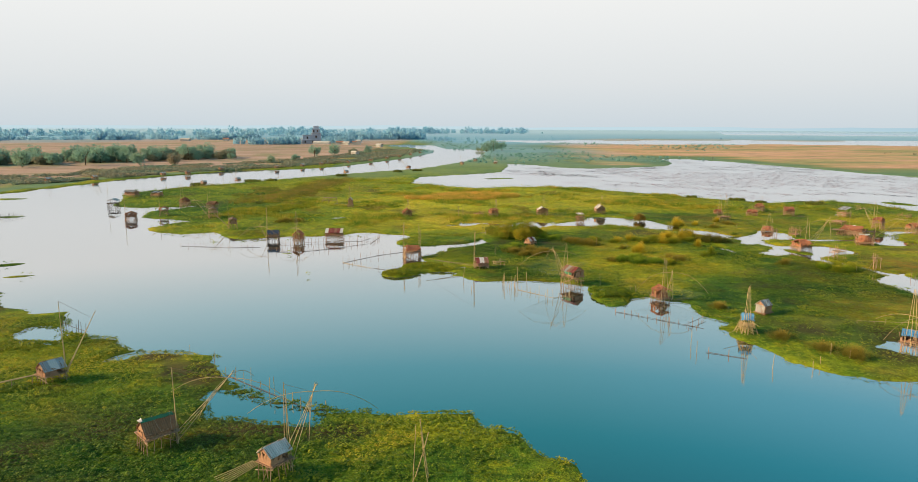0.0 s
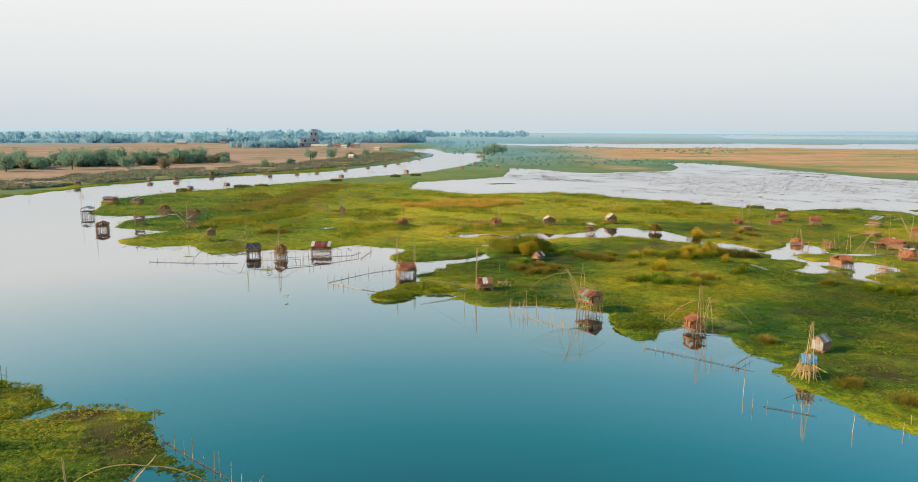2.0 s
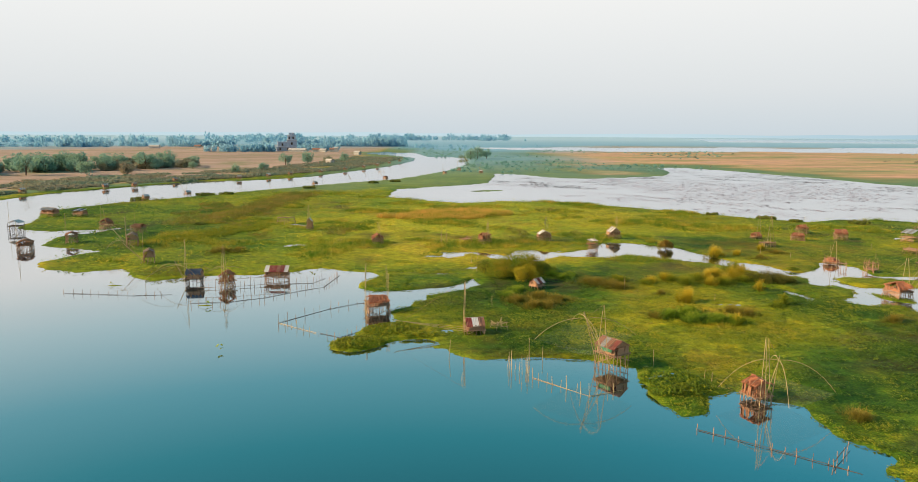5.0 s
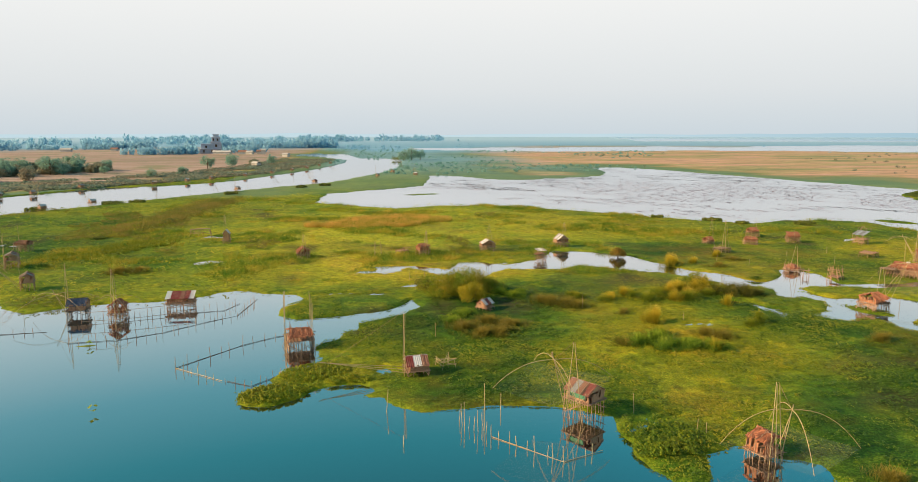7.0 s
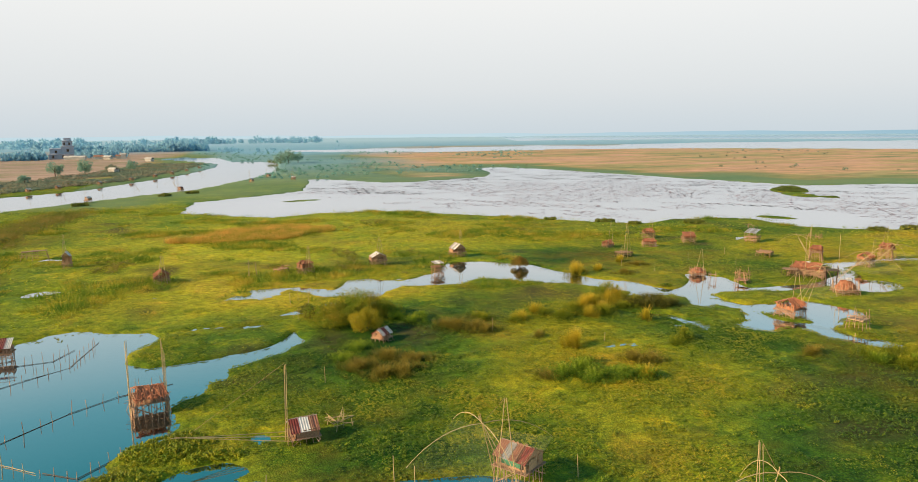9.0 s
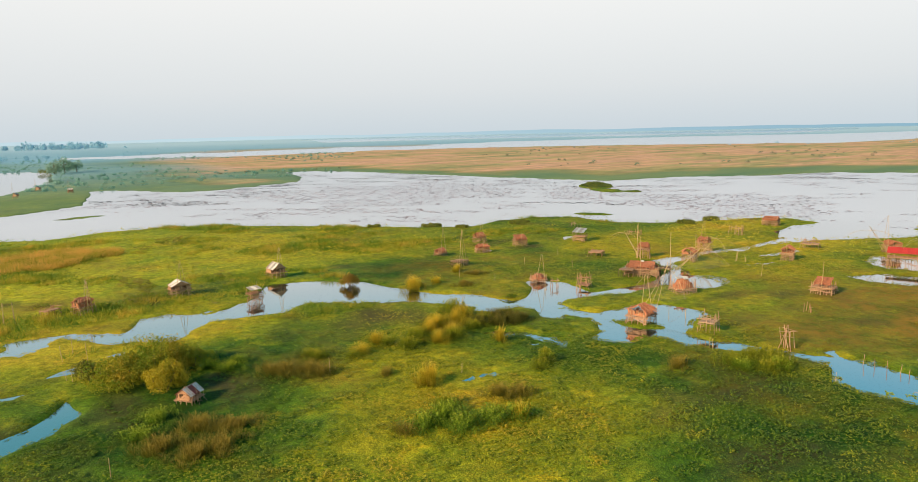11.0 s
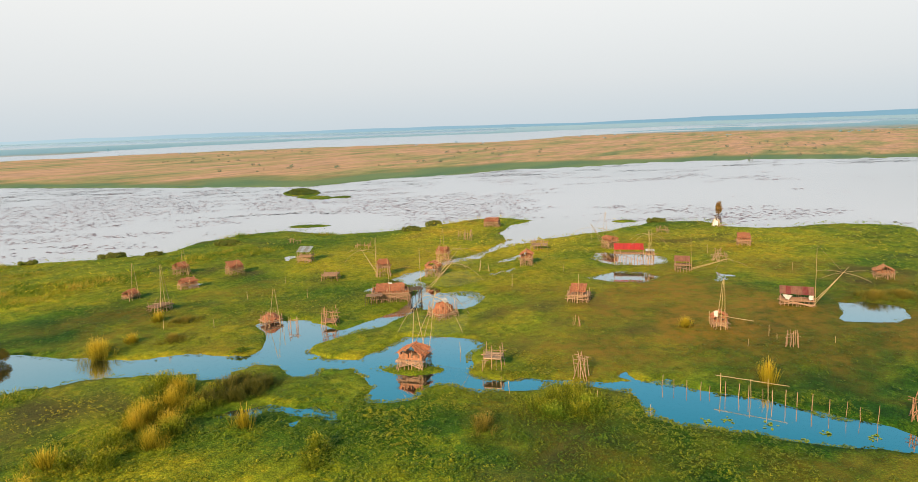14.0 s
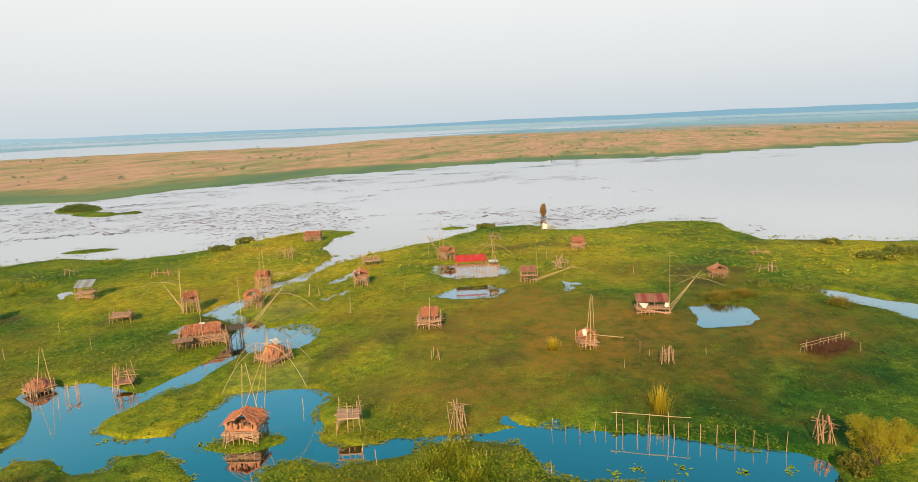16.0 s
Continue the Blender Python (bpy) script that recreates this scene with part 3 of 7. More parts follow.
# greener and riper stretches of the mat, some lightened for haze or darkened for lens falloff: x, y, half length, half
# width, change
STRETCHES = [(80, 178, 34, 34, -0.06), (18, 158, 15, 14, -0.12), (33, 138, 17, 16, 0.20), (40, 150, 14, 9, 0.10), (10, 225, 150, 60, 0.10), (-30, 300, 130, 90, 0.02), (62, 130, 16, 14, -0.04), (5, 125, 10, 8, 0.04), (103, 100, 36, 18, -0.45), (72, 108, 12, 14, -0.25), (20, 139, 14, 14, -0.22), (48, 82, 16, 14, -0.10), (100, 150, 40, 26, 0.04), (150, 110, 30, 40, 0.10), (37, 135, 11, 9, 0.14), (30, 148, 16, 10, -0.08), (40, 161, 8, 6, -0.16), (63, 199, 15, 10, -0.22), (49, 174, 8, 6, -0.08), (60, 141, 16, 12, -0.10), (36, 150, 16, 12, 0.02), (95, 108, 34, 20, -0.08), (10, 145, 15, 13, -0.22), (27, 162, 13, 13, -0.20), (84, 186, 34, 26, 0.08), (108, 166, 26, 16, 0.12), (128, 184, 36, 22, 0.26), (48, 202, 34, 18, -0.12), (100, 197, 32, 20, 0.15), (0, 185, 40, 30, 0.08), (-8, 230, 44, 50, 0.10), (10, 290, 60, 40, 0.08), (150, 150, 40, 50, 0.08), (115, 78, 34, 18, -0.26), (54, 151, 15, 12, -0.12),
             (15, 173, 24, 10, 0.16), (4, 138, 16, 10, 0.06), (14, 119, 20, 8, -0.16), (10, 117, 12, 6, -0.14), (-66, 210, 34, 30, -0.18), (-14, 190, 16, 16, 0.06), (-26, 328, 30, 30, 0.14), (-120, 260, 40, 50, -0.14), (-32, 54, 40, 18, -0.18), (62, 118, 10, 22, -0.18),
             (-2, 118, 7, 8, -0.02), (70, 190, 40, 14, -0.15), (-30, 50, 22, 9, -0.16), (-60, 85, 14, 10, 0.05), (-5, 54, 12, 5, 0.12), (90, 196, 34, 14, -0.12), (20, 250, 110, 60, 0.10), (48, 106, 17, 14, -0.22), (160, 195, 30, 14, 0.32),
             (150, 165, 22, 14, 0.26), (165, 125, 26, 30, 0.16), (-66, 226, 56, 60, -0.10), (150, 75, 40, 18, 0.22), (0, 180, 40, 16, 0.16), (34, 96, 8, 12, -0.10), (23, 104, 6, 8, -0.12), (10, 128, 16, 16, -0.10), (46, 128, 18, 20, 0.06), (28, 124, 22, 17, 0.10), (8, 172, 60, 18, 0.05), (-4, 124, 6, 4, 0.08)]


def yellowing(x, y):
    """Patches of yellow leaves with clear edges, 0 to 1."""
    n = 0.55 * value_noise(x, y, 15, 98) + 0.55 * value_noise(x, y, 5, 99) + 0.40 * value_noise(x, y, 1.7, 100) + 0.2 * value_noise(x, y, 0.7, 101)
    return np.clip((n - 0.30) / 0.16, 0, 1)


def ripeness(x, y, leaves=True):
    """How yellow the mat is, 0 to 1; leaves adds the patches that single plants follow."""
    v = 0.33 + 0.11 * value_noise(x, y, 24, 91) + 0.09 * value_noise(x, y, 8, 92) + 0.06 * value_noise(x, y, 2.6, 93)
    if leaves:
        v = v + 0.30 * yellowing(x, y)
    for cx, cy, a, b, change in STRETCHES:
        v = v + change * np.clip(1.6 * (1 - np.sqrt(((x - cx) / a) ** 2 + ((y - cy) / b) ** 2)), 0, 1)
    return np.clip(v, 0.02, 1)


def rustiness(x, y):
    """Reddish water fern between the leaves."""
    v = 0.30 * value_noise(x, y, 16, 95) + 0.22 * value_noise(x, y, 6, 96) + 0.15 * value_noise(x, y, 2, 97) - 0.12
    for cx, cy, a, b, change in ((6, 252, 32, 15, 0.45), (-40, 262, 30, 34, 0.25), (-20, 205, 40, 16, 0.15), (64, 100, 15, 20, 0.40), (108, 132, 40, 34, 0.18), (84, 124, 12, 16, 0.12), (104, 124, 46, 38, 0.16), (120, 98, 46, 26, 0.14), (116, 124, 26, 26, 0.22), (92, 118, 20, 14, 0.12), (112, 92, 14, 9, 0.25), (68, 122, 14, 10, 0.10), (60, 114, 14, 12, 0.12), (140, 128, 46, 44, 0.20), (95, 125, 40, 46, 0.05), (90, 180, 40, 30, 0.12), (80, 190, 50, 14, 0.2), (-20, 56, 26, 8, 0.2)):
        v = v + change * np.clip(1.5 * (1 - np.sqrt(((x - cx) / a) ** 2 + ((y - cy) / b) ** 2)), 0, 1)
    return np.clip(v, 0, 0.8)


def land_height(x, y, d=None):
    d = -wetness(x, y) if d is None else d
    top = 0.22 + 0.10 * value_noise(x, y, 9, 11) + 0.08 * value_noise(x, y, 3.4, 12) + 0.05 * value_noise(x, y, 1.9, 13) + np.clip(d / 60, 0, 1) * 0.25
    top = np.maximum(top, 0.05)
    return np.where(d > 0, np.minimum(d * 0.35, top), np.maximum(d * 0.5, -1.4))


def spread(low, high, step, reach, growth=1.055, close=None):
    """Grid lines: even between low and high, finer in the close stretch, then wider and wider out to reach."""
    core, out, s = list(np.arange(low, high + step, step)), [], step
    if close:
        core = sorted([v for v in core if v < close[0] or v > close[1]] + list(np.arange(*close)))
    while sum(out) < reach:
        s *= growth
        out.append(s)
    steps = np.cumsum(out)
    return np.array(sorted([low - v for v in steps] + core + [core[-1] + v for v in steps]))


def sheet_mesh(name, x, y, z, mat):
    """A grid mesh from 2-D arrays."""
    rows, cols = x.shape
    idx = np.arange(rows * cols).reshape(rows, cols)
    quads = np.stack([idx[:-1, :-1], idx[:-1, 1:], idx[1:, 1:], idx[1:, :-1]], -1).reshape(-1, 4)
    return array_mesh(name, np.stack([x, y, z], -1).reshape(-1, 3), quads, mat, True)


def array_mesh(name, verts, faces, mat, smooth=False):
    me = bpy.data.meshes.new(name)
    k = faces.shape[1]
    me.vertices.add(len(verts))
    me.vertices.foreach_set("co", np.ascontiguousarray(verts, np.float32).ravel())
    me.loops.add(faces.size)
    me.loops.foreach_set("vertex_index", np.ascontiguousarray(faces, np.int32).ravel())
    me.polygons.add(len(faces))
    me.polygons.foreach_set("loop_start", np.arange(0, faces.size, k, dtype=np.int32))
    me.polygons.foreach_set("use_smooth", np.full(len(faces), smooth))
    me.update(calc_edges=True)
    me.materials.append(mat)
    return me


# ---------------------------------------------------------------- ground and water
gx, gy = np.meshgrid(spread(-132, 206, 1.35, 4900, close=(-14, 86, 0.75)), spread(40, 316, 1.35, 4900, close=(84, 166, 0.75)))
ground_d = -wetness(gx, gy)
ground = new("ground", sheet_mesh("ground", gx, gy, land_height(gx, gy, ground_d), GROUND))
tagged(ground, "flat floating marsh with green leaf mats and dry orange grassland", "ground", kind="structure")
radius = np.hypot(gx, gy - 100)
lake_north = inside(gx, gy, LAKE)
west_side = np.clip((-gx - 30 - np.interp(gy, [200, 330, 420, 560, 900], [150, 140, 85, 40, 40])) / 30, 0, 1) * (gy > 150)
beyond = np.clip((gx * 0.55 + gy - 395) / 40, 0, 1) * (lake_north < 0)
beyond = np.maximum(beyond, np.clip((gx - 330) / 40, 0, 1) * (lake_north < 0)) * np.clip((gx - 66 - 0.10 * (gy - 450) + 18 * value_noise(gx, gy, 40, 20)) / 45, 0, 1)
edge = 46 + 24 * value_noise(gx, gy, 60, 21) + 10 * value_noise(gx, gy, 20, 22)
fringe_v = np.clip((edge + 8 + lake_north) / 22, 0, 1) * (beyond > 0)
fringe_v = np.maximum(fringe_v, np.clip((26 + 12 * value_noise(gx, gy, 30, 23) - ground_d) / 12, 0, 1) * (west_side > 0))
fringe_v = np.maximum(fringe_v, (beyond <= 0) * np.clip((gy - 330) / 60 + 0.5 * value_noise(gx, gy, 25, 26), 0, 0.7) * (gx > -80))
dry_v = np.maximum(beyond, west_side) * np.clip(1 - fringe_v, 0, 1)
# strength of the painted haze, growing with distance
far_haze_v = np.clip((radius - 640 - 540 * np.clip((gx - 60) / 300, 0, 1) - 420 * np.clip(-gx / 100, 0, 1) * (gy > 300) - 120 * value_noise(gx, gy, 200, 24)) / 320, 0, 1)
horizon_haze_v = np.clip((radius - 1250) / 1500, 0, 1)
far_haze_v = np.maximum(far_haze_v, np.clip((gy - 430) / 420, 0, 0.6) * np.clip((gx + 50) / 20, 0, 1) * np.clip((190 + 40 * value_noise(gx, gy, 60, 27) - gx) / 120, 0, 1) * (ground_d > 0))
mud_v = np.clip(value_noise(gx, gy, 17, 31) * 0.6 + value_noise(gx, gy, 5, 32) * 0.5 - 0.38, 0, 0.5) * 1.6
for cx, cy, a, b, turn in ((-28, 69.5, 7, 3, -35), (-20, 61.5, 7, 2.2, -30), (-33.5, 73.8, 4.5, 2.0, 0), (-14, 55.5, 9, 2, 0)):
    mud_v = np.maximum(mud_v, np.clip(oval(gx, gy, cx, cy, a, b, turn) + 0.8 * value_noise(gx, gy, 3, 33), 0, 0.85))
# where the far island's colour is lifted for haze
haze_lift_v = np.clip((gx + 55) / 45, 0.15, 1) * np.clip((70 - gx + 20 * value_noise(gx, gy, 30, 28)) / 70, 0, 1) * np.clip((gy - 160 + 12 * value_noise(gx, gy, 18, 29)) / 45, 0, 1)
for name, values in (("haze_lift", haze_lift_v), ("dry", dry_v), ("far", far_haze_v), ("horizon_haze", horizon_haze_v), ("fringe", fringe_v), ("mud", mud_v), ("stubble", west_side), ("ripe", ripeness(gx, gy, False)), ("rust", rustiness(gx, gy))):
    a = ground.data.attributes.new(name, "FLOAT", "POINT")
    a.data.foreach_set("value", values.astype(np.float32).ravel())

px_, py_ = np.meshgrid(spread(-60, 560, 8.0, 4300, 1.12), spread(20, 580, 8.0, 4400, 1.12))
water = new("water", sheet_mesh("water", px_, py_, px_ * 0, WATER))
# lake, upper river and far water painted paler for sheen and haze
sheen_v = np.clip(inside(px_, py_, LAKE) / 40 + 0.5, 0, 1) * np.clip(0.75 + 0.35 * value_noise(px_, py_, 70, 15), 0, 1)
sheen_v = np.maximum(sheen_v, np.where(px_ < -5, np.clip((py_ - 135) / 150, 0, 0.32), 0))
sheen_v = np.maximum(sheen_v, np.clip((np.hypot(px_, py_ - 100) - 500) / 300, 0, 0.8))
water.data.attributes.new("pale_sheen", "FLOAT", "POINT").data.foreach_set("value", sheen_v.astype(np.float32).ravel())
tagged(water, "calm teal river and lake water mirroring the pale sky", "water", kind="structure")


# ---------------------------------------------------------------- scattered growth
rng = np.random.default_rng(7)


def rosette(leaves, tall, wide, droop):
    """A low clump: leaves as bent blades round a point."""
    v, f = [], []
    for i in range(leaves):
        a = 2 * math.pi * (i + 0.35 * math.sin(i * 5.1)) / leaves
        r = 0.55 + 0.45 * ((i * 37) % 10) / 10
        c, s = math.cos(a), math.sin(a)
        base = len(v)
        for along, side, h in ((0.12, -0.5, 0.25), (0.12, 0.5, 0.25), (r, 0.55, 1.0 - droop * r), (r, -0.55, 1.0 - droop * r)):
            v.append((c * along * wide - s * side * wide * 0.7, s * along * wide + c * side * wide * 0.7, h * tall * (0.7 + 0.3 * r)))
        f.append((base, base + 1, base + 2, base + 3))
    return np.array(v), np.array(f)


def plant(leaves, seed, spread_r=0.5, leaf=0.52):
    """A floating leaf plant: rounded leaves at all tilts, close together."""
    g = np.random.default_rng(seed)
    v, f = [], []
    for i in range(leaves):
        a, r = i * 2.39996 + g.random(), spread_r * math.sqrt((i + 0.4) / leaves)
        out = a + g.normal() * 0.7
        tip = g.uniform(-0.7, 0.9)
        c = np.array((math.cos(a) * r, math.sin(a) * r, 0.55 + 0.45 * g.random()))
        u = np.array((math.cos(out) * math.cos(tip), math.sin(out) * math.cos(tip), math.sin(tip))) * leaf
        w = np.array((-math.sin(out), math.cos(out), g.normal() * 0.25)) * leaf * 0.8
        b = len(v)
        v += [c - u * 0.5 - w * 0.25, c + w * 0.55, c + u * 0.6 + w * 0.1, c - w * 0.5]
        f.append((b, b + 1, b + 2, b + 3))
    return np.array(v), np.array(f)


def tuft(blades, tall, wide, lean, breadth=0.05):
    """A stand of upright blades that fan out."""
    v, f = [], []
    for i in range(blades):
        a = i * 2.39996
        r = wide * math.sqrt((i + 0.5) / blades)
        c, s = math.cos(a), math.sin(a)
        h = tall * (0.65 + 0.35 * math.sin(i * 7.3) ** 2)
        o = lean * (0.4 + r / wide)
        x, y, b = c * r, s * r, len(v)
        p = (-s * breadth, c * breadth)
        v += [(x - p[0], y - p[1], 0), (x + p[0], y + p[1], 0), (x + c * o * 0.4 + p[0], y + s * o * 0.4 + p[1], h * 0.62), (x + c * o * 0.4 - p[0], y + s * o * 0.4 - p[1], h * 0.62)]
        v += [(x + c * o + p[0] * 0.3, y + s * o + p[1] * 0.3, h), (x + c * o - p[0] * 0.3, y + s * o - p[1] * 0.3, h)]
        f += [(b, b + 1, b + 2, b + 3), (b + 3, b + 2, b + 4, b + 5)]
    return np.array(v), np.array(f)


def leaf_ball(leaves, size, seed, flat=0.8, unruly=0.7):
    """A crown clump: small leaf blades all round, dense near the outside, uneven."""
    g = np.random.default_rng(seed)
    v, f = [], []
    for i in range(leaves):
        d = g.normal(size=3)
        d /= np.linalg.norm(d)
        r = (0.45 + 0.55 * g.random() ** 0.6)
        c = d * r * np.array((1, 1, flat))
        n = d + g.normal(size=3) * unruly
        n /= np.linalg.norm(n)
        u = np.cross(n, g.normal(size=3))
        u /= np.linalg.norm(u)
        w = np.cross(n, u)
        b = len(v)
        for p, q in ((-1, -0.6), (1, -0.6), (0.8, 0.7), (-0.8, 0.7)):
            v.append(c + (u * p + w * q) * size)
        f.append((b, b + 1, b + 2, b + 3))
    return np.array(v), np.array(f)


def scatter(name, shape, places, sizes, mat, label, category, heights=None, ripe=None, smooth=False):
    """Joined copies of a small shape at many places, as one thing that nobody could count."""
    v, f = shape
    n = len(places)
    a = rng.random(n) * 2 * np.pi
    c, s = np.cos(a), np.sin(a)
    lean = rng.normal(size=(n, 2)) * 0.12
    zs = sizes if heights is None else heights
    x = (v[None, :, 0] * c[:, None] - v[None, :, 1] * s[:, None]) * sizes[:, None]
    y = (v[None, :, 0] * s[:, None] + v[None, :, 1] * c[:, None]) * sizes[:, None]
    z = v[None, :, 2] * zs[:, None]
    out = np.stack([x + places[:, None, 0] + lean[:, None, 0] * z, y + places[:, None, 1] + lean[:, None, 1] * z, z + places[:, None, 2]], -1)
    faces = (f[None] + (np.arange(n) * len(v))[:, None, None]).reshape(-1, f.shape[1])
    me = array_mesh(name, out.reshape(-1, 3), faces, mat, smooth)
    rise = v[:, 2] / max(1e-6, v[:, 2].max())
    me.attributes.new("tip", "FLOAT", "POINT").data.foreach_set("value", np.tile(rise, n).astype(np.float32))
    if ripe is not None:
        me.attributes.new("ripe", "FLOAT", "POINT").data.foreach_set("value", np.repeat(np.clip(ripe + 0.05 + rng.normal(size=n) * 0.11, 0, 1), len(v)).astype(np.float32))
        me.attributes.new("rust", "FLOAT", "POINT").data.foreach_set("value", np.repeat(rustiness(places[:, 0], places[:, 1]), len(v)).astype(np.float32))
    return tagged(new(name, me), label, category, kind="stuff")


def on_land(box, count, clear=0.15, keep=None):
    """Random places on land within a box."""
    x, y = rng.uniform(box[0], box[1], count), rng.uniform(box[2], box[3], count)
    d = -wetness(x, y)
    ok = d > clear
    if keep is not None:
        ok &= keep(x, y)
    x, y, d = x[ok], y[ok], d[ok]
    return np.stack([x, y, land_height(x, y, d) - 0.03], -1)


def mat_patch(x, y):
    return 0.55 * value_noise(x, y, 14, 41) + 0.35 * value_noise(x, y, 5, 42) + 0.30 * value_noise(x, y, 2, 43) + 0.45 * value_noise(x, y, 0.9, 45) - 0.10 * np.clip(oval(x, y, 68, 98, 22, 22) / 6, 0, 1) - 0.08 * np.clip(oval(x, y, 115, 112, 50, 40) / 10, 0, 1)


def close_mat(x, y):
    """Stretches of the leaf mat that the flight passes close by."""
    return ((x > -62) & (x < 15) & (y > 36) & (y < 90)) | ((x > -14) & (x < 46) & (y > 84) & (y < 160)) | ((x >= 46) & (x < 84) & (y > 84) & (y < 150))


def patchy_mat(x, y):
    return (mat_patch(x, y) > -0.10) | (yellowing(x, y) > 0.3)


mats = (("near bank", (-62, 15, 36, 90), 46000, 0.22, 0.40, lambda x, y: mat_patch(x, y) > -0.40), ("island front", (-14, 84, 84, 160), 106000, 0.17, 0.33, lambda x, y: close_mat(x, y) & patchy_mat(x, y)),
        ("open meadow", (-22, 138, 64, 212), 64000, 0.22, 0.42, lambda x, y: ~close_mat(x, y) & patchy_mat(x, y)),
        ("island back", (-130, 204, 56, 340), 36000, 0.5, 1.05, lambda x, y: ~((x > -22) & (x < 138) & (y > 64) & (y < 212)) & ~((x < 14) & (y < 110))))
for where, box, count, low, high, keep in mats:
    spots = on_land(box, count, 0.05, keep)
    m = mat_patch(spots[:, 0], spots[:, 1])
    size = rng.uniform(low, high, len(spots)) * (0.85 + 0.35 * np.clip(m, -0.5, 0.8))
    spots[:, 2] += 0.10 * np.clip(value_noise(spots[:, 0], spots[:, 1], 1.3, 44) + 0.3, 0, 1)
    scatter("water_hyacinth", plant(5 if where in ("near bank", "island front") else 4, 11), spots, size, HAZEMAT if where == "island back" else HYACINTH, "green and yellow water hyacinth leaf mat on the %s" % where, "water plants", size * (0.55 + 0.5 * rng.random(len(spots))), ripeness(spots[:, 0], spots[:, 1]))


# leaves that have come loose and float along the edges
for where, box, count in (("near bank", (-80, 14, 36, 110), 30000), ("channels", (-22, 138, 64, 212), 110000), ("island shore", (-120, 190, 95, 260), 40000)):
    x, y = rng.uniform(box[0], box[1], count), rng.uniform(box[2], box[3], count)
    d = wetness(x, y)
    ok = (d > -0.15) & (d < 0.15 + 0.4 * value_noise(x, y, 3.5, 47) + 0.3 * value_noise(x, y, 1.2, 48))
    x, y = x[ok], y[ok]
    size = rng.uniform(0.09, 0.20, len(x))
    scatter("floating_leaves", rosette(4, 0.5, 0.7, 0.5), np.stack([x, y, np.full(len(x), -0.02)], -1), size, HYACINTH, "loose water hyacinth leaves floating along the edge of the %s" % where, "water plants", size, ripeness(x, y))


for where, box, count, reach, low, high in (("meadow ponds", (100, 152, 84, 176), 42000, 2.4, 0.22, 0.45), ("wet meadow", (38, 84, 100, 158), 90000, 0.7, 0.14, 0.28), ("bank pools", (-60, -8, 54, 90), 26000, 0.9, 0.18, 0.34)):
    x, y = rng.uniform(box[0], box[1], count), rng.uniform(box[2], box[3], count)
    d = wetness(x, y)
    ok = (d > -0.4) & (d < reach) & ~((x > 84) & (x < 126) & (y < 108)) & (value_noise(x, y, 2.4, 49) + 0.6 * value_noise(x, y, 0.9, 50) - 0.35 * d > (-0.12 if reach > 1 else 0.0))
    x, y = x[ok], y[ok]
    size = rng.uniform(low, high, len(x))
    scatter("pond_weed", plant(4, 12), np.stack([x, y, np.full(len(x), -0.04)], -1), size, HYACINTH, "ragged green weed growing into the edges of the %s" % where, "water plants", size * 0.6, ripeness(x, y) * (1 if reach > 0.8 else 1.2) * (0.5 if where == "bank pools" else 1))


def thicket(x, y):
    return 0.6 * value_noise(x, y, 26, 51) + 0.4 * value_noise(x, y, 9, 52)


def sprig(stems, leaves, seed, leaf=0.075):
    """A bushy plant: thin leaning stems set with small leaves, fullest in the upper half."""
    g = np.random.default_rng(seed)
    v, f = (list(piece) for piece in tuft(stems, 1.0, 0.24, 0.42, 0.014))
    for i in range(leaves):
        h = 0.15 + 0.85 * g.random() ** 0.7
        a, r = g.random() * 6.283, 0.42 * math.sqrt(g.random()) * (0.6 + 0.5 * h)
        c = np.array((math.cos(a) * r, math.sin(a) * r, h * (1 - 0.25 * r)))
        u = g.normal(size=3)
        u[2] = abs(u[2]) * 0.8
        u /= np.linalg.norm(u)
        w = np.cross(u, g.normal(size=3))
        w /= np.linalg.norm(w)
        b = len(v)
        v += [c - w * leaf * 0.5, c + u * leaf * 0.9 + w * leaf * 0.6, c + u * leaf * 2.2, c + u * leaf * 0.9 - w * leaf * 0.6]
        f.append((b, b + 1, b + 2, b + 3))
    return np.array(v), np.array(f)


LOW_BUSH = sprig(3, 13, 21, 0.13)
spots = on_land((-125, 150, 150, 335), 46000, 1.0, lambda x, y: (thicket(x, y) + 0.35 * np.clip(oval(x, y, 44, 205, 26, 8, -12) / 4, 0, 1) > 0.50) & ((y > 200) | (x < 10) | ((x > 10) & (y > 186) & (x < 70))))
scatter("sedge", LOW_BUSH, spots, rng.uniform(0.9, 1.7, len(spots)), HAZESEDGE, "brownish green sedge in rough low thickets", "grass", rng.uniform(0.35, 1.0, len(spots)))
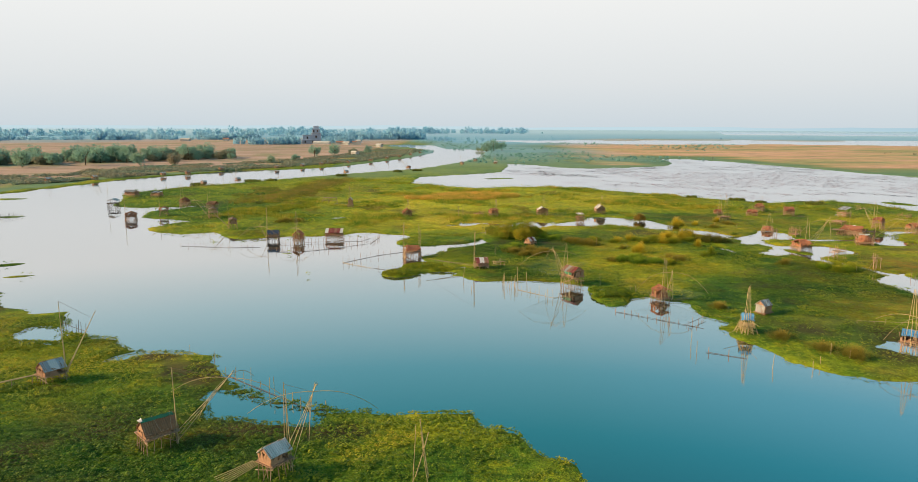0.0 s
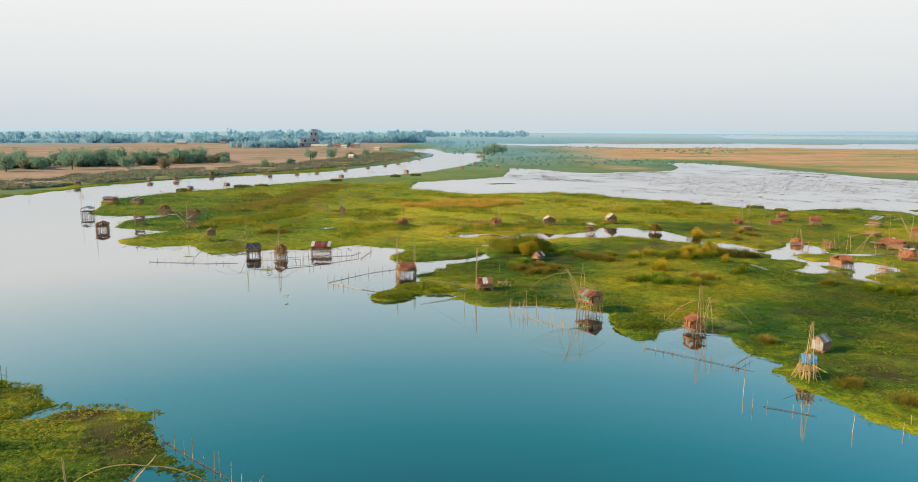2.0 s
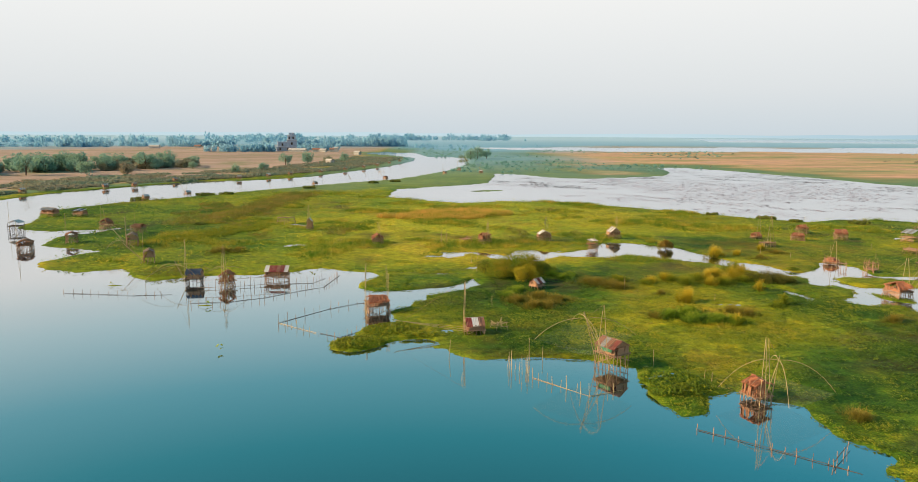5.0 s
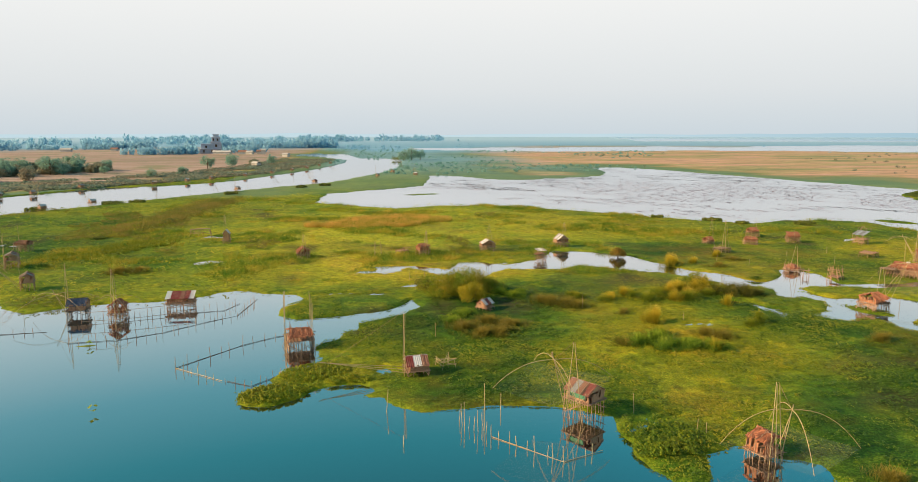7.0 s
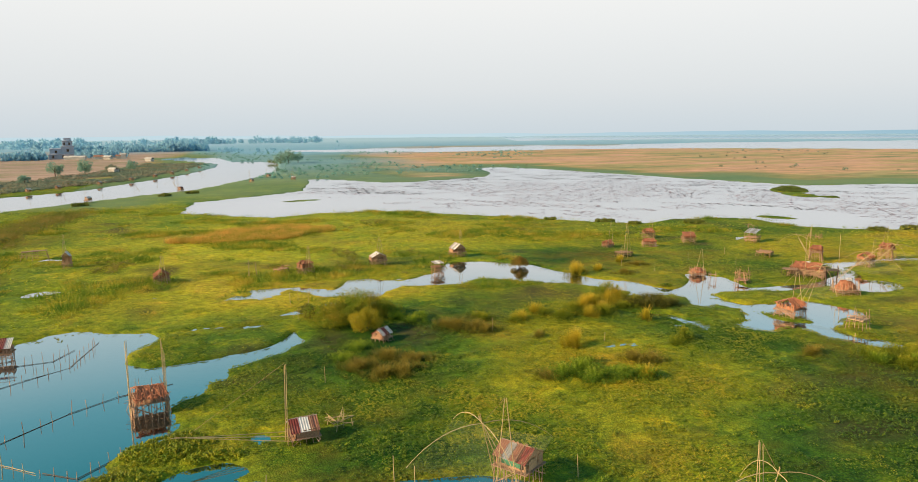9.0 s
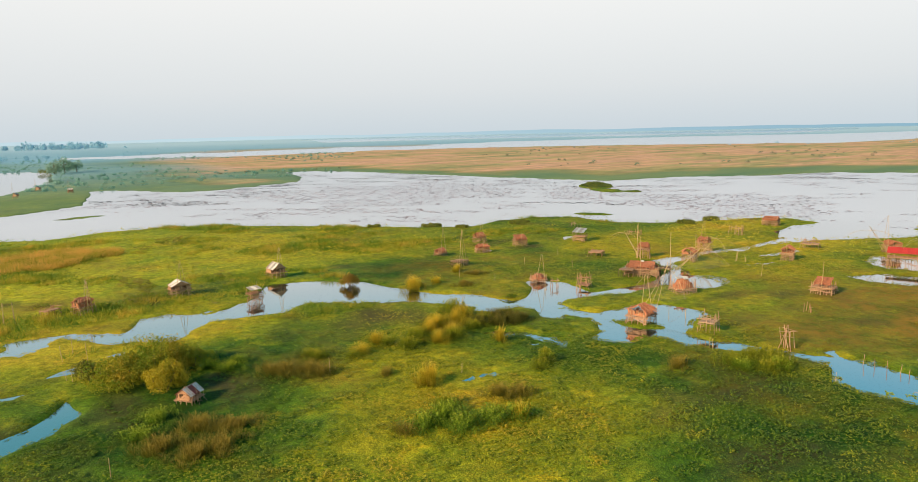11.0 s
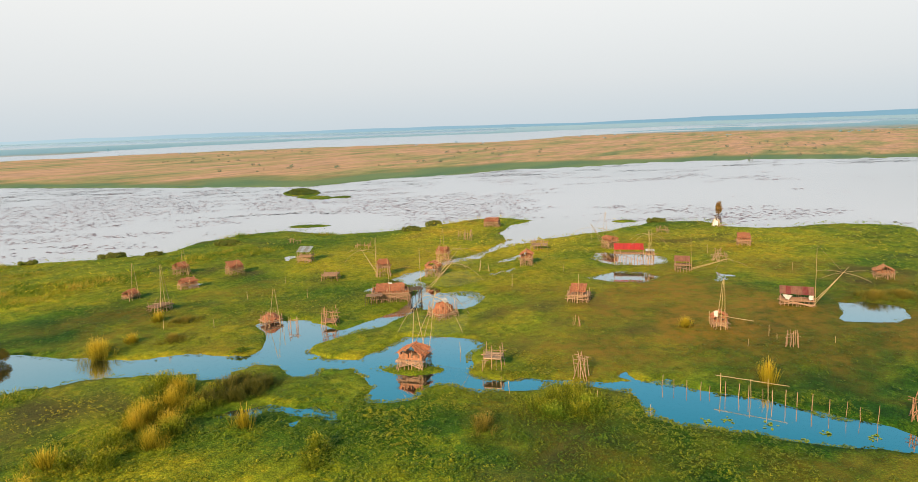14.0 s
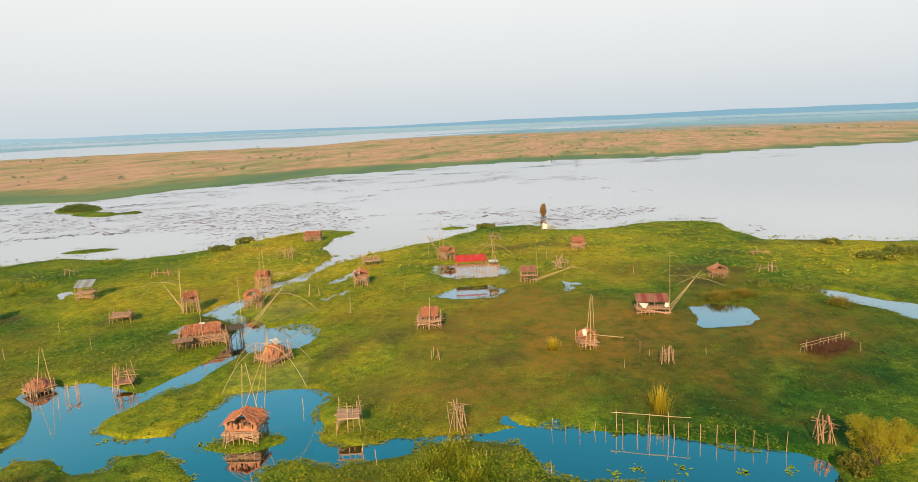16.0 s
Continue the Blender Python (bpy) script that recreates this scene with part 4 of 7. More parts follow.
def fan(blades, wide, lean, breadth):
    """A low clump of single tapered blades."""
    v, f = [], []
    for i in range(blades):
        a, r = i * 2.39996, wide * math.sqrt((i + 0.5) / blades)
        c, s, h, b = math.cos(a), math.sin(a), 0.6 + 0.4 * math.sin(i * 7.3) ** 2, len(v)
        o, turn = lean * (0.4 + r / wide), a + 1.1 * math.sin(i * 3.7)
        p, q = math.cos(turn) * breadth, math.sin(turn) * breadth
        v += [(c * r - p, s * r - q, 0), (c * r + p, s * r + q, 0), (c * (r + o) + p * 0.4, s * (r + o) + q * 0.4, h), (c * (r + o) - p * 0.4, s * (r + o) - q * 0.4, h)]
        f.append((b, b + 1, b + 2, b + 3))
    return np.array(v), np.array(f)


def grassy(x, y):
    return value_noise(x, y, 13, 55) + 0.5 * value_noise(x, y, 5, 56) + 0.5 * np.clip(oval(x, y, 3, 247, 16, 26) / 6, 0, 1)


GRASSMIX = leaf_material("meadow_grass", [(0.32, (0.09, 0.20, 0.02)), (0.70, (0.80, 0.50, 0.09)), (0.45, (0.17, 0.28, 0.025)), (0.56, (0.46, 0.40, 0.04))], ((0.22, 0.32, 0.025), (0.62, 0.50, 0.07)), 6.0, 0.45, 0.55)
MEADOW_GRASS = fan(8, 0.6, 0.32, 0.045)
spots = on_land((-70, 150, 172, 330), 44000, 0.8, lambda x, y: (grassy(x, y) > 0.20) & ((x < 52) | (y > 214)))
hump = np.clip(grassy(spots[:, 0], spots[:, 1]) - 0.15, 0, 0.7)
scatter("tall_grass", MEADOW_GRASS, spots, rng.uniform(0.8, 1.7, len(spots)), GRASSMIX, "green, brown and golden marsh grass with light tips", "grass", (0.3 + 1.2 * hump) * rng.uniform(0.6, 1.2, len(spots)))
RIPEGRASS = leaf_material("ripe_grass", [(0.35, (0.42, 0.38, 0.05)), (0.65, (0.84, 0.50, 0.13))], ((0.44, 0.38, 0.05), (0.84, 0.56, 0.14)), 4.0, 0.45, 0.6)
spots = on_land((-30, 46, 226, 276), 18000, 0.8, lambda x, y: oval(x, y, 4, 251, 25, 12, 20) / 5 + 0.7 * value_noise(x, y, 9, 57) + 0.4 * value_noise(x, y, 3.5, 58) > 0.40)
scatter("ripe_grass", MEADOW_GRASS, spots, rng.uniform(0.7, 1.4, len(spots)), RIPEGRASS, "tall ripe orange-gold grass on a low rise", "grass", rng.uniform(0.5, 1.5, len(spots)))
spots = on_land((-86, -30, 186, 236), 9000, 0.8, lambda x, y: oval(x, y, -56, 211, 20, 10, 60) / 5 + 0.8 * value_noise(x, y, 10, 59) + 0.4 * value_noise(x, y, 4, 60) > 0.8)
scatter("dark_sedge", MEADOW_GRASS, spots, rng.uniform(0.8, 1.5, len(spots)), GREENREED, "dark green sedge patches on the marsh", "grass", rng.uniform(0.3, 0.9, len(spots)))
t = rng.random(1500)
x, y = np.interp(t, [0, 0.35, 1], [-64, -61, -57]) + rng.normal(size=1500) * 3.2, np.interp(t, [0, 0.35, 1], [240, 272, 322]) + rng.normal(size=1500) * 2
scatter("sedge_ridge", MEADOW_GRASS, np.stack([x, y, land_height(x, y) - 0.05], -1), rng.uniform(1.0, 2.0, 1500), HAZESEDGE, "long ridge of reddish brown sedge on the island", "grass", rng.uniform(0.7, 1.6, 1500))
spots = on_land((206, 246, 292, 332), 5000, 0.1, lambda x, y: oval(x, y, 227, 312, 13, 7, 50) > 0.1)
scatter("islet_grass", LOW_BUSH, spots, rng.uniform(1.0, 1.8, len(spots)), leaf_material("dark_islet_grass", [(0.3, (0.09, 0.15, 0.03)), (0.7, (0.20, 0.24, 0.05))], ((0.10, 0.16, 0.03), (0.24, 0.27, 0.05)), 6.0, 0.3), "dark green grass on the floating lake islet", "grass", rng.uniform(0.3, 0.9, len(spots)) * (0.5 + 0.9 * np.clip(oval(spots[:, 0], spots[:, 1], 231, 317, 8, 5, 50) / 2, 0, 1)))

# lush mounds at the river edge
for cx, cy, a, b, turn in ((-6.6, 125.0, 3.8, 2.4, 15), (-10.2, 119.2, 3.6, 2.1, 20), (-3.0, 122.2, 2.4, 1.0, 0), (23.6, 104.5, 3.2, 5.0, 0), (-50, 79, 5, 2.5, 30), (66.2, 164.4, 1.6, 1.0, 0)):
    spots = on_land((cx - a, cx + a, cy - a, cy + a), int(90 * a * a), 0.1, lambda x, y: oval(x, y, cx, cy, a, b, turn) > 0)
    up = np.clip(oval(spots[:, 0], spots[:, 1], cx, cy, a, b, turn), 0, 0.8)
    spots[:, 2] += 0.22 * up
    scatter("hyacinth_mound", plant(5, 13), spots, rng.uniform(0.26, 0.42, len(spots)), HYACINTH, "tall bright green water hyacinth mound at the river edge", "water plants", rng.uniform(0.22, 0.42, len(spots)), (0.26 if cx > 20 else 0.44) + 0.05 * rng.normal(size=len(spots)))


# ---------------------------------------------------------------- parts
def part(name, data, mat, parent, label=""):
    """One mesh object under a thing or a part, from a bmesh or a mesh."""
    if isinstance(data, bmesh.types.BMesh):
        me = bpy.data.meshes.new(name)
        data.to_mesh(me)
        data.free()
        data = me
    if mat is not None and not data.materials:
        data.materials.append(mat)
    ob = new(name, data)
    ob.parent = parent
    return tagged(ob, label)


def thing(name, m, label, category, group=""):
    ob = new(name)
    ob.empty_display_size = 0.3
    ob.matrix_basis = m
    return tagged(ob, label, category, group)


STICKS = {}


def stick_mesh(mat):
    """A slightly crooked, tapered pole, one metre long and one across."""
    if mat.name not in STICKS:
        bm = bmesh.new()
        rings = []
        for k in range(5):
            t = k / 4
            ox, oy, r = 0.25 * math.sin(t * 5.0), 0.2 * math.cos(t * 4.0 + 0.6), 0.5 * (1.08 - 0.25 * t)
            rings.append([bm.verts.new((ox + r * math.cos(a * math.pi / 3), oy + r * math.sin(a * math.pi / 3), t)) for a in range(6)])
        for lower, upper in zip(rings, rings[1:]):
            for a in range(6):
                bm.faces.new((lower[a], lower[(a + 1) % 6], upper[(a + 1) % 6], upper[a]))
        bm.faces.new(rings[-1])
        bm.faces.new(rings[0][::-1])
        me = bpy.data.meshes.new("pole")
        bm.to_mesh(me)
        bm.free()
        me.materials.append(mat)
        STICKS[mat.name] = me
    return STICKS[mat.name]


def stick(name, a, b, thick, mat, parent, label=""):
    """A pole from a to b."""
    a, b = Vector(a), Vector(b)
    ob = part(name, stick_mesh(mat), None, parent, label)
    turn = (b - a).to_track_quat("Z", "Y").to_matrix().to_4x4()
    ob.matrix_basis = Matrix.Translation(a) @ turn @ Matrix.Diagonal((thick, thick, (b - a).length, 1))
    return ob


def bow(name, points, r0, r1, mat, parent, label=""):
    """A bent pole along a smooth line of points."""
    bm = bmesh.new()
    rings = []
    for k, p in enumerate(points):
        t = k / (len(points) - 1)
        way = Vector(points[min(k + 1, len(points) - 1)]) - Vector(points[max(k - 1, 0)])
        q = way.to_track_quat("Z", "Y").to_matrix()
        r = r0 + (r1 - r0) * t
        rings.append([bm.verts.new(Vector(p) + q @ Vector((r * math.cos(a * 1.2566), r * math.sin(a * 1.2566), 0))) for a in range(5)])
    for lower, upper in zip(rings, rings[1:]):
        for a in range(5):
            bm.faces.new((lower[a], lower[(a + 1) % 5], upper[(a + 1) % 5], upper[a]))
    bm.faces.new(rings[0][::-1])
    bm.faces.new(rings[-1])
    return part(name, bm, mat, parent, label)


def slab(name, corners, thick, n, m, rag, mat, parent, rnd, wave=0.0, waves=0, label=""):
    """A thick, uneven sheet between four corners (a, b along one edge; d, c along the other)."""
    a, b, c, d = (Vector(p) for p in corners)
    up = (b - a).cross(d - a).normalized()
    if up.z < 0:
        up = -up
    bm = bmesh.new()
    top, low = [], []
    for j in range(m + 1):
        v = j / m
        row, under = [], []
        for i in range(n + 1):
            u = i / n
            p = a.lerp(b, u).lerp(d.lerp(c, u), v)
            edge = (i in (0, n)) or (j in (0, m))
            p = p + Vector((rnd.uniform(-1, 1), rnd.uniform(-1, 1), rnd.uniform(-1, 1))) * rag * (1.0 if edge else 0.6)
            p += up * wave * math.cos(2 * math.pi * waves * u)
            row.append(bm.verts.new(p + up * thick / 2))
            under.append(bm.verts.new(p - up * thick / 2))
        top.append(row)
        low.append(under)
    for j in range(m):
        for i in range(n):
            bm.faces.new((top[j][i], top[j][i + 1], top[j + 1][i + 1], top[j + 1][i]))
            bm.faces.new((low[j][i], low[j + 1][i], low[j + 1][i + 1], low[j][i + 1]))
    for i in range(n):
        bm.faces.new((top[0][i + 1], top[0][i], low[0][i], low[0][i + 1]))
        bm.faces.new((top[m][i], top[m][i + 1], low[m][i + 1], low[m][i]))
    for j in range(m):
        bm.faces.new((top[j][0], top[j + 1][0], low[j + 1][0], low[j][0]))
        bm.faces.new((top[j + 1][n], top[j][n], low[j][n], low[j + 1][n]))
    bmesh.ops.recalc_face_normals(bm, faces=bm.faces)
    return part(name, bm, mat, parent, label)


def slat_wall(name, a, b, low, high, mat, parent, rnd, gap=0.12):
    """A wall of upright slats from a to b (plan), with broken tops and gaps."""
    bm = bmesh.new()
    a, b = Vector((*a, 0)), Vector((*b, 0))
    n = max(3, round((b - a).length / 0.2))
    way, out = (b - a) / n, (b - a).cross(Vector((0, 0, 1))).normalized() * 0.03
    band = low + 0.3 * (high - low)
    foot = [[bm.verts.new(a + way * i + out * k + Vector((0, 0, low - 0.06))) for k in (-1, 1)] for i in range(n + 1)]
    belt = [[bm.verts.new(a + way * i + out * k + Vector((0, 0, band))) for k in (-1, 1)] for i in range(n + 1)]
    for i in range(n):
        for k in (0, 1):
            bm.faces.new((foot[i][k], foot[i + 1][k], belt[i + 1][k], belt[i][k]))
        if rnd.random() < gap:
            bm.faces.new((belt[i][0], belt[i + 1][0], belt[i + 1][1], belt[i][1]))
            continue
        lift = Vector((0, 0, high - band + rnd.uniform(-0.25, 0.14)))
        sway = way.normalized() * rnd.uniform(-0.07, 0.07) + out * rnd.uniform(-1.5, 1.5)
        top = [[bm.verts.new(belt[i + q][k].co + lift + sway + way * (0.06 - 0.12 * q)) for k in (0, 1)] for q in (0, 1)]
        for k in (0, 1):
            bm.faces.new((belt[i][k], belt[i + 1][k], top[1][k], top[0][k]))
            bm.faces.new((belt[i + k][0], belt[i + k][1], top[k][1], top[k][0]))
        bm.faces.new((top[0][0], top[1][0], top[1][1], top[0][1]))
    bmesh.ops.recalc_face_normals(bm, faces=bm.faces)
    return part(name, bm, mat, parent)


def straw_fringe(quad, mat, parent, rnd, count):
    """Loose straw bundles lying on a slope and hanging over its eave."""
    a, b, c, d = (Vector(p) for p in quad)
    up = (b - a).cross(d - a).normalized()
    up = up if up.z > 0 else -up
    bm = bmesh.new()
    for i in range(count):
        u, v = rnd.random(), rnd.random() ** 1.6 * 0.92
        p = a.lerp(b, u).lerp(d.lerp(c, u), v + 0.14) + up * 0.09
        q = a.lerp(b, u + rnd.uniform(-0.05, 0.05)).lerp(d.lerp(c, u), v - 0.24) + up * rnd.uniform(0.04, 0.16) - Vector((0, 0, rnd.uniform(0.0, 0.14) if v < 0.2 else 0))
        side = (b - a).normalized() * rnd.uniform(0.02, 0.055)
        lift = up * 0.035
        vs = [bm.verts.new(x) for x in (p - side, p + side, q + side * 0.7, q - side * 0.7, p + lift, q + lift * 0.6)]
        for f in ((0, 4, 5, 3), (4, 1, 2, 5), (0, 3, 2, 1), (3, 5, 2), (0, 1, 4)):
            bm.faces.new([vs[k] for k in f])
    return tagged(part("straw", bm, mat, parent), "loose straw bundles", kind="stuff")


def height_at(x, y):
    return float(land_height(np.array([x]), np.array([y]))[0])


def standing(x, y, aim):
    return pose(x, y, max(0.0, height_at(x, y)), 0, 0, -aim)


# ---------------------------------------------------------------- fishing huts on stilts
def lift_net(hut_ob, rnd, w, d, floor, masts, mast_h, boom, arms, net, swing=0.0):
    """Masts, leaning boom, bowed arms and net on the side the hut faces (+y)."""
    turn_rig = Matrix.Rotation(radians(swing), 4, "Z")
    tip = Vector((rnd.uniform(-0.25, 0.25), d / 2 + 0.15, mast_h))
    for k in range(masts):
        s = 0 if masts == 1 else (k / (masts - 1) - 0.5)
        stick("mast", turn_rig @ Vector((s * w * 0.75, d / 2 + 0.15 + rnd.uniform(0, 0.25), -0.4)), turn_rig @ (tip + Vector((s * 0.25, rnd.uniform(-0.1, 0.1), rnd.uniform(-0.5, 0.2)))), 0.066, POLE, hut_ob)
    if not boom:
        return
    reach, high, side = boom
    apex = Vector((side, d / 2 + reach, high))
    for s in (-0.45, 0.0, 0.45)[: 3 if reach > 2.5 else 2]:
        foot = Vector((s * w, d / 2 + 0.1, 0.4))
        stick("boom", turn_rig @ foot, turn_rig @ (apex + (apex - foot).normalized() * rnd.uniform(0.3, 1.1)), 0.06, POLE, hut_ob)
    if mast_h > high:
        stick("rope", turn_rig @ tip, turn_rig @ apex, 0.022, OLDWOOD, hut_ob)
    if not arms:
        return
    span, drop, turn = arms
    ends = []
    for k in range(4):
        a = radians(45 + 90 * k + turn)
        end = apex + Vector((math.cos(a) * span, math.sin(a) * span, -drop + rnd.uniform(-0.25, 0.25)))
        crown = apex + Vector((math.cos(a) * span * 0.55, math.sin(a) * span * 0.55, drop * 0.16))
        bow("net_arm", [turn_rig @ ((1 - t) ** 2 * apex + 2 * t * (1 - t) * crown + t * t * end) for t in (0, 0.12, 0.25, 0.38, 0.5, 0.62, 0.75, 0.88, 1)], 0.030, 0.018, POLE, hut_ob)
        ends.append(end)
    if net:
        bm = bmesh.new()
        grid = []
        for j in range(9):
            row = []
            for i in range(9):
                u, v = i / 8, j / 8
                p = ends[0].lerp(ends[1], u).lerp(ends[3].lerp(ends[2], u), v)
                sag = 16 * u * (1 - u) * v * (1 - v)
                rim = 0.25 * (4 * u * (1 - u) + 4 * v * (1 - v)) * 0.5
                p.z -= (net * sag + rim)
                row.append(bm.verts.new(turn_rig @ p))
            grid.append(row)
        for j in range(8):
            for i in range(8):
                bm.faces.new((grid[j][i], grid[j][i + 1], grid[j + 1][i + 1], grid[j + 1][i]))
        part("net", bm, NET, hut_ob, "thin pale green fishing net")


SHAGGY = ("thatch", "heap", "old", "lean")


def stilt_hut(x, y, aim, label, w=2.8, d=2.4, floor=1.6, wall=1.2, roof="thatch", colours=("red", "white"), ridge="x", pitch=0.75, masts=2, mast_h=6.5, boom=None, arms=None, net=0.0,
              walls=True, seed=0, mess=6, wood=None, over=0.10, group="", name="fishing_hut", swing=0.0):
    rnd = random.Random(seed * 17 + int(abs(x) * 10 + abs(y) * 7))
    ob = thing(name, standing(x, y, aim), label, "hut", group)
    wood = wood or BAMBOO
    if roof in ("tin", "shed"):
        w, d, wall = 0.90 * w, 0.90 * d, 0.90 * wall
    if roof in SHAGGY:
        w, d, wall, pitch = 0.86 * w, 0.86 * d, 0.64 * wall, 0.62 * pitch
    splay = 1.16 if roof in SHAGGY else 1.04
    shaggy = roof in SHAGGY
    nx, ny = max(3, round(w / (0.36 if shaggy else 0.5)) + 1), max(3, round(d / (0.45 if shaggy else 0.6)) + 1)
    for i in range(nx):
        for j in range(ny):
            if 0 < i < nx - 1 and 0 < j < ny - 1 and (not shaggy or rnd.random() > 0.2):
                continue
            px, py = (i / (nx - 1) - 0.5) * w, (j / (ny - 1) - 0.5) * d
            stick("post", (px * splay + rnd.uniform(-0.15, 0.15), py * splay + rnd.uniform(-0.15, 0.15), -0.6), (px + rnd.uniform(-0.05, 0.05), py, (floor + wall * rnd.choice((0.1, 0.5, 0.8, 1.0, 1.15))) if roof in SHAGGY else floor + rnd.choice((0.05, 0.05, 0.3, 0.7))), rnd.uniform(0.05, 0.085), wood, ob)
    for k in range(5 if shaggy else 2):
        s, u = rnd.choice((-1, 1)), rnd.uniform(-0.6, 0.6)
        stick("leaning_stick", (u * w + rnd.uniform(-0.5, 0.5), s * (d / 2 + rnd.uniform(0.2, 0.7)), -0.2), (u * w + rnd.uniform(-0.6, 0.6), s * d * rnd.uniform(0.1, 0.5), floor + wall + rnd.uniform(-0.2, 0.9)), 0.05, wood, ob)
    for k in range(mess):
        s = rnd.choice((-1, 1))
        if k % 2:
            stick("brace", (-w / 2 * s, d / 2 * rnd.choice((-1, 1)), rnd.uniform(0, 0.5)), (w / 2 * s * rnd.uniform(0.2, 1), d / 2 * rnd.choice((-1, 1)), floor * rnd.uniform(0.7, 1.1)), 0.06, wood, ob)
        else:
            stick("rail", (-w / 2 - rnd.uniform(0, 0.5), d / 2 * s, floor * rnd.uniform(0.3, 1.0)), (w / 2 + rnd.uniform(0, 0.5), d / 2 * s, floor * rnd.uniform(0.4, 1.0)), 0.06, wood, ob)
    for k in range(7 if shaggy else 2):
        s, u = rnd.choice((-1, 1)), rnd.uniform(-0.5, 0.5)
        z = floor + rnd.uniform(-0.25, 0.35)
        if k % 2:
            stick("deck_pole", (-w / 2 - rnd.uniform(0.1, 0.7), u * d, z), (w / 2 + rnd.uniform(0.1, 0.7), u * d + rnd.uniform(-0.2, 0.2), z + rnd.uniform(-0.15, 0.15)), 0.055, wood, ob)
        else:
            stick("deck_pole", (u * w, -d / 2 - rnd.uniform(0.1, 0.5), z), (u * w + rnd.uniform(-0.2, 0.2), d / 2 + rnd.uniform(0.1, 0.8), z + rnd.uniform(-0.15, 0.15)), 0.055, wood, ob)
    slab("deck", ((-d / 2 - 0.2, -w / 2 - 0.2, floor + 0.03), (d / 2 + 0.2, -w / 2 - 0.2, floor + 0.03), (d / 2 + 0.2, w / 2 + 0.2, floor + 0.03), (-d / 2 - 0.2, w / 2 + 0.2, floor + 0.03)), 0.06, 24, 2, 0.02, wood, ob, rnd, 0.03, 8).matrix_basis = pose(0, 0, 0, 0, 0, 90)
    base = floor + 0.06
    if walls:
        t, wm = 0.05, WALL if roof in SHAGGY else OLDWOOD
        cut = [rnd.uniform(0.55, 0.95) if roof in SHAGGY else 1.0 for _ in range(4)]
        if roof in SHAGGY:
            slat_wall("wall", (-w / 2, -d / 2), (w / 2, -d / 2), base, base + wall * 0.95, wm, ob, rnd, 0.2)
            for s in (-1, 1):
                if rnd.random() < 0.7:
                    slat_wall("wall", (s * w / 2, -d / 2), (s * w / 2, d / 2 * rnd.uniform(0.1, 0.8)), base, base + wall * rnd.uniform(0.6, 1.0), wm, ob, rnd, 0.25)
            slat_wall("half_wall", (-w / 2, d / 2 * 0.8), (w / 2, d / 2 * 0.8), base, base + wall * 0.5, wm, ob, rnd, 0.35)
        else:
            slat_wall("wall", (-w / 2, -d / 2), (w / 2, -d / 2), base, base + wall, wm, ob, rnd, 0.08)
            for s in (-1, 1):
                slat_wall("wall", (s * w / 2, -d / 2), (s * w / 2, d / 2 * rnd.uniform(0.3, 0.8)), base, base + wall * 0.95, wm, ob, rnd, 0.12)
            slat_wall("half_wall", (-w / 2, d / 2 * 0.8), (w / 2, d / 2 * 0.8), base, base + wall * 0.45, wm, ob, rnd, 0.2)
        for k in range(7):
            px = w / 2 * rnd.uniform(-1.05, 1.05)
            stick("wall_pole", (px, d / 2 * rnd.choice((-1.04, 1.04)), floor - 0.3), (px + rnd.uniform(-0.15, 0.15), d / 2 * rnd.choice((-1.04, 1.04, 1.04)), base + wall * rnd.uniform(0.8, 1.15)), 0.06, wood, ob)
    else:
        for i in (-1, 1):
            for j in (-1, 1):
                stick("roof_post", (i * w / 2, j * d / 2, floor), (i * w / 2, j * d / 2, base + wall), 0.09, wood, ob)
    e = base + wall
    if roof == "heap":
        bm = bmesh.new()
        bmesh.ops.create_icosphere(bm, subdivisions=3, radius=1)
        for v in bm.verts:
            n = noise.noise(v.co * 2.3 + Vector((x, y, 0))) * 0.25 + noise.noise(v.co * 6 + Vector((y, x, 0))) * 0.12
            v.co = Vector((v.co.x * (w / 2 + over) * (1 + n), v.co.y * (d / 2 + over) * (1 + n), base + max(v.co.z, -0.25) * wall * (1 + n)))
        part("straw_dome", bm, THATCH, ob)
    elif roof:
        a, b = (w / 2 + over, d / 2 + over) if ridge == "x" else (d / 2 + over, w / 2 + over)
        rise = pitch * b

        def at(u, v, z):
            return (u, v, z) if ridge == "x" else (v, u, z)
        sides = (-1, 1)
        hip = (rnd.uniform(0.6, 0.95), rnd.uniform(0.6, 0.95), rnd.uniform(-0.12, 0.12))
        if roof == "shed":
            rise *= 0.8
        for s in sides:
            if roof == "shed":
                if s < 0:
                    continue
                quad = [at(-a, b, e), at(a, b, e), at(a, -b, e + rise), at(-a, -b, e + rise)]
            else:
                quad = [at(-a, s * b, e - 0.15), at(a, s * b, e - 0.15), at(a, -0.04 * s, e + rise), at(-a, -0.04 * s, e + rise)]
            if roof == "lean":
                if s < 0:
                    continue
                quad = [at(-a, b, e - 0.3), at(a, b, e - 0.3), at(a * 0.97, -b * 0.9, e + rise * 1.5), at(-a * 0.97, -b * 0.9, e + rise * 1.5)]
                slope = slab("roof_slope", quad, 0.09, 12, 8, 0.06, THATCH, ob, rnd)
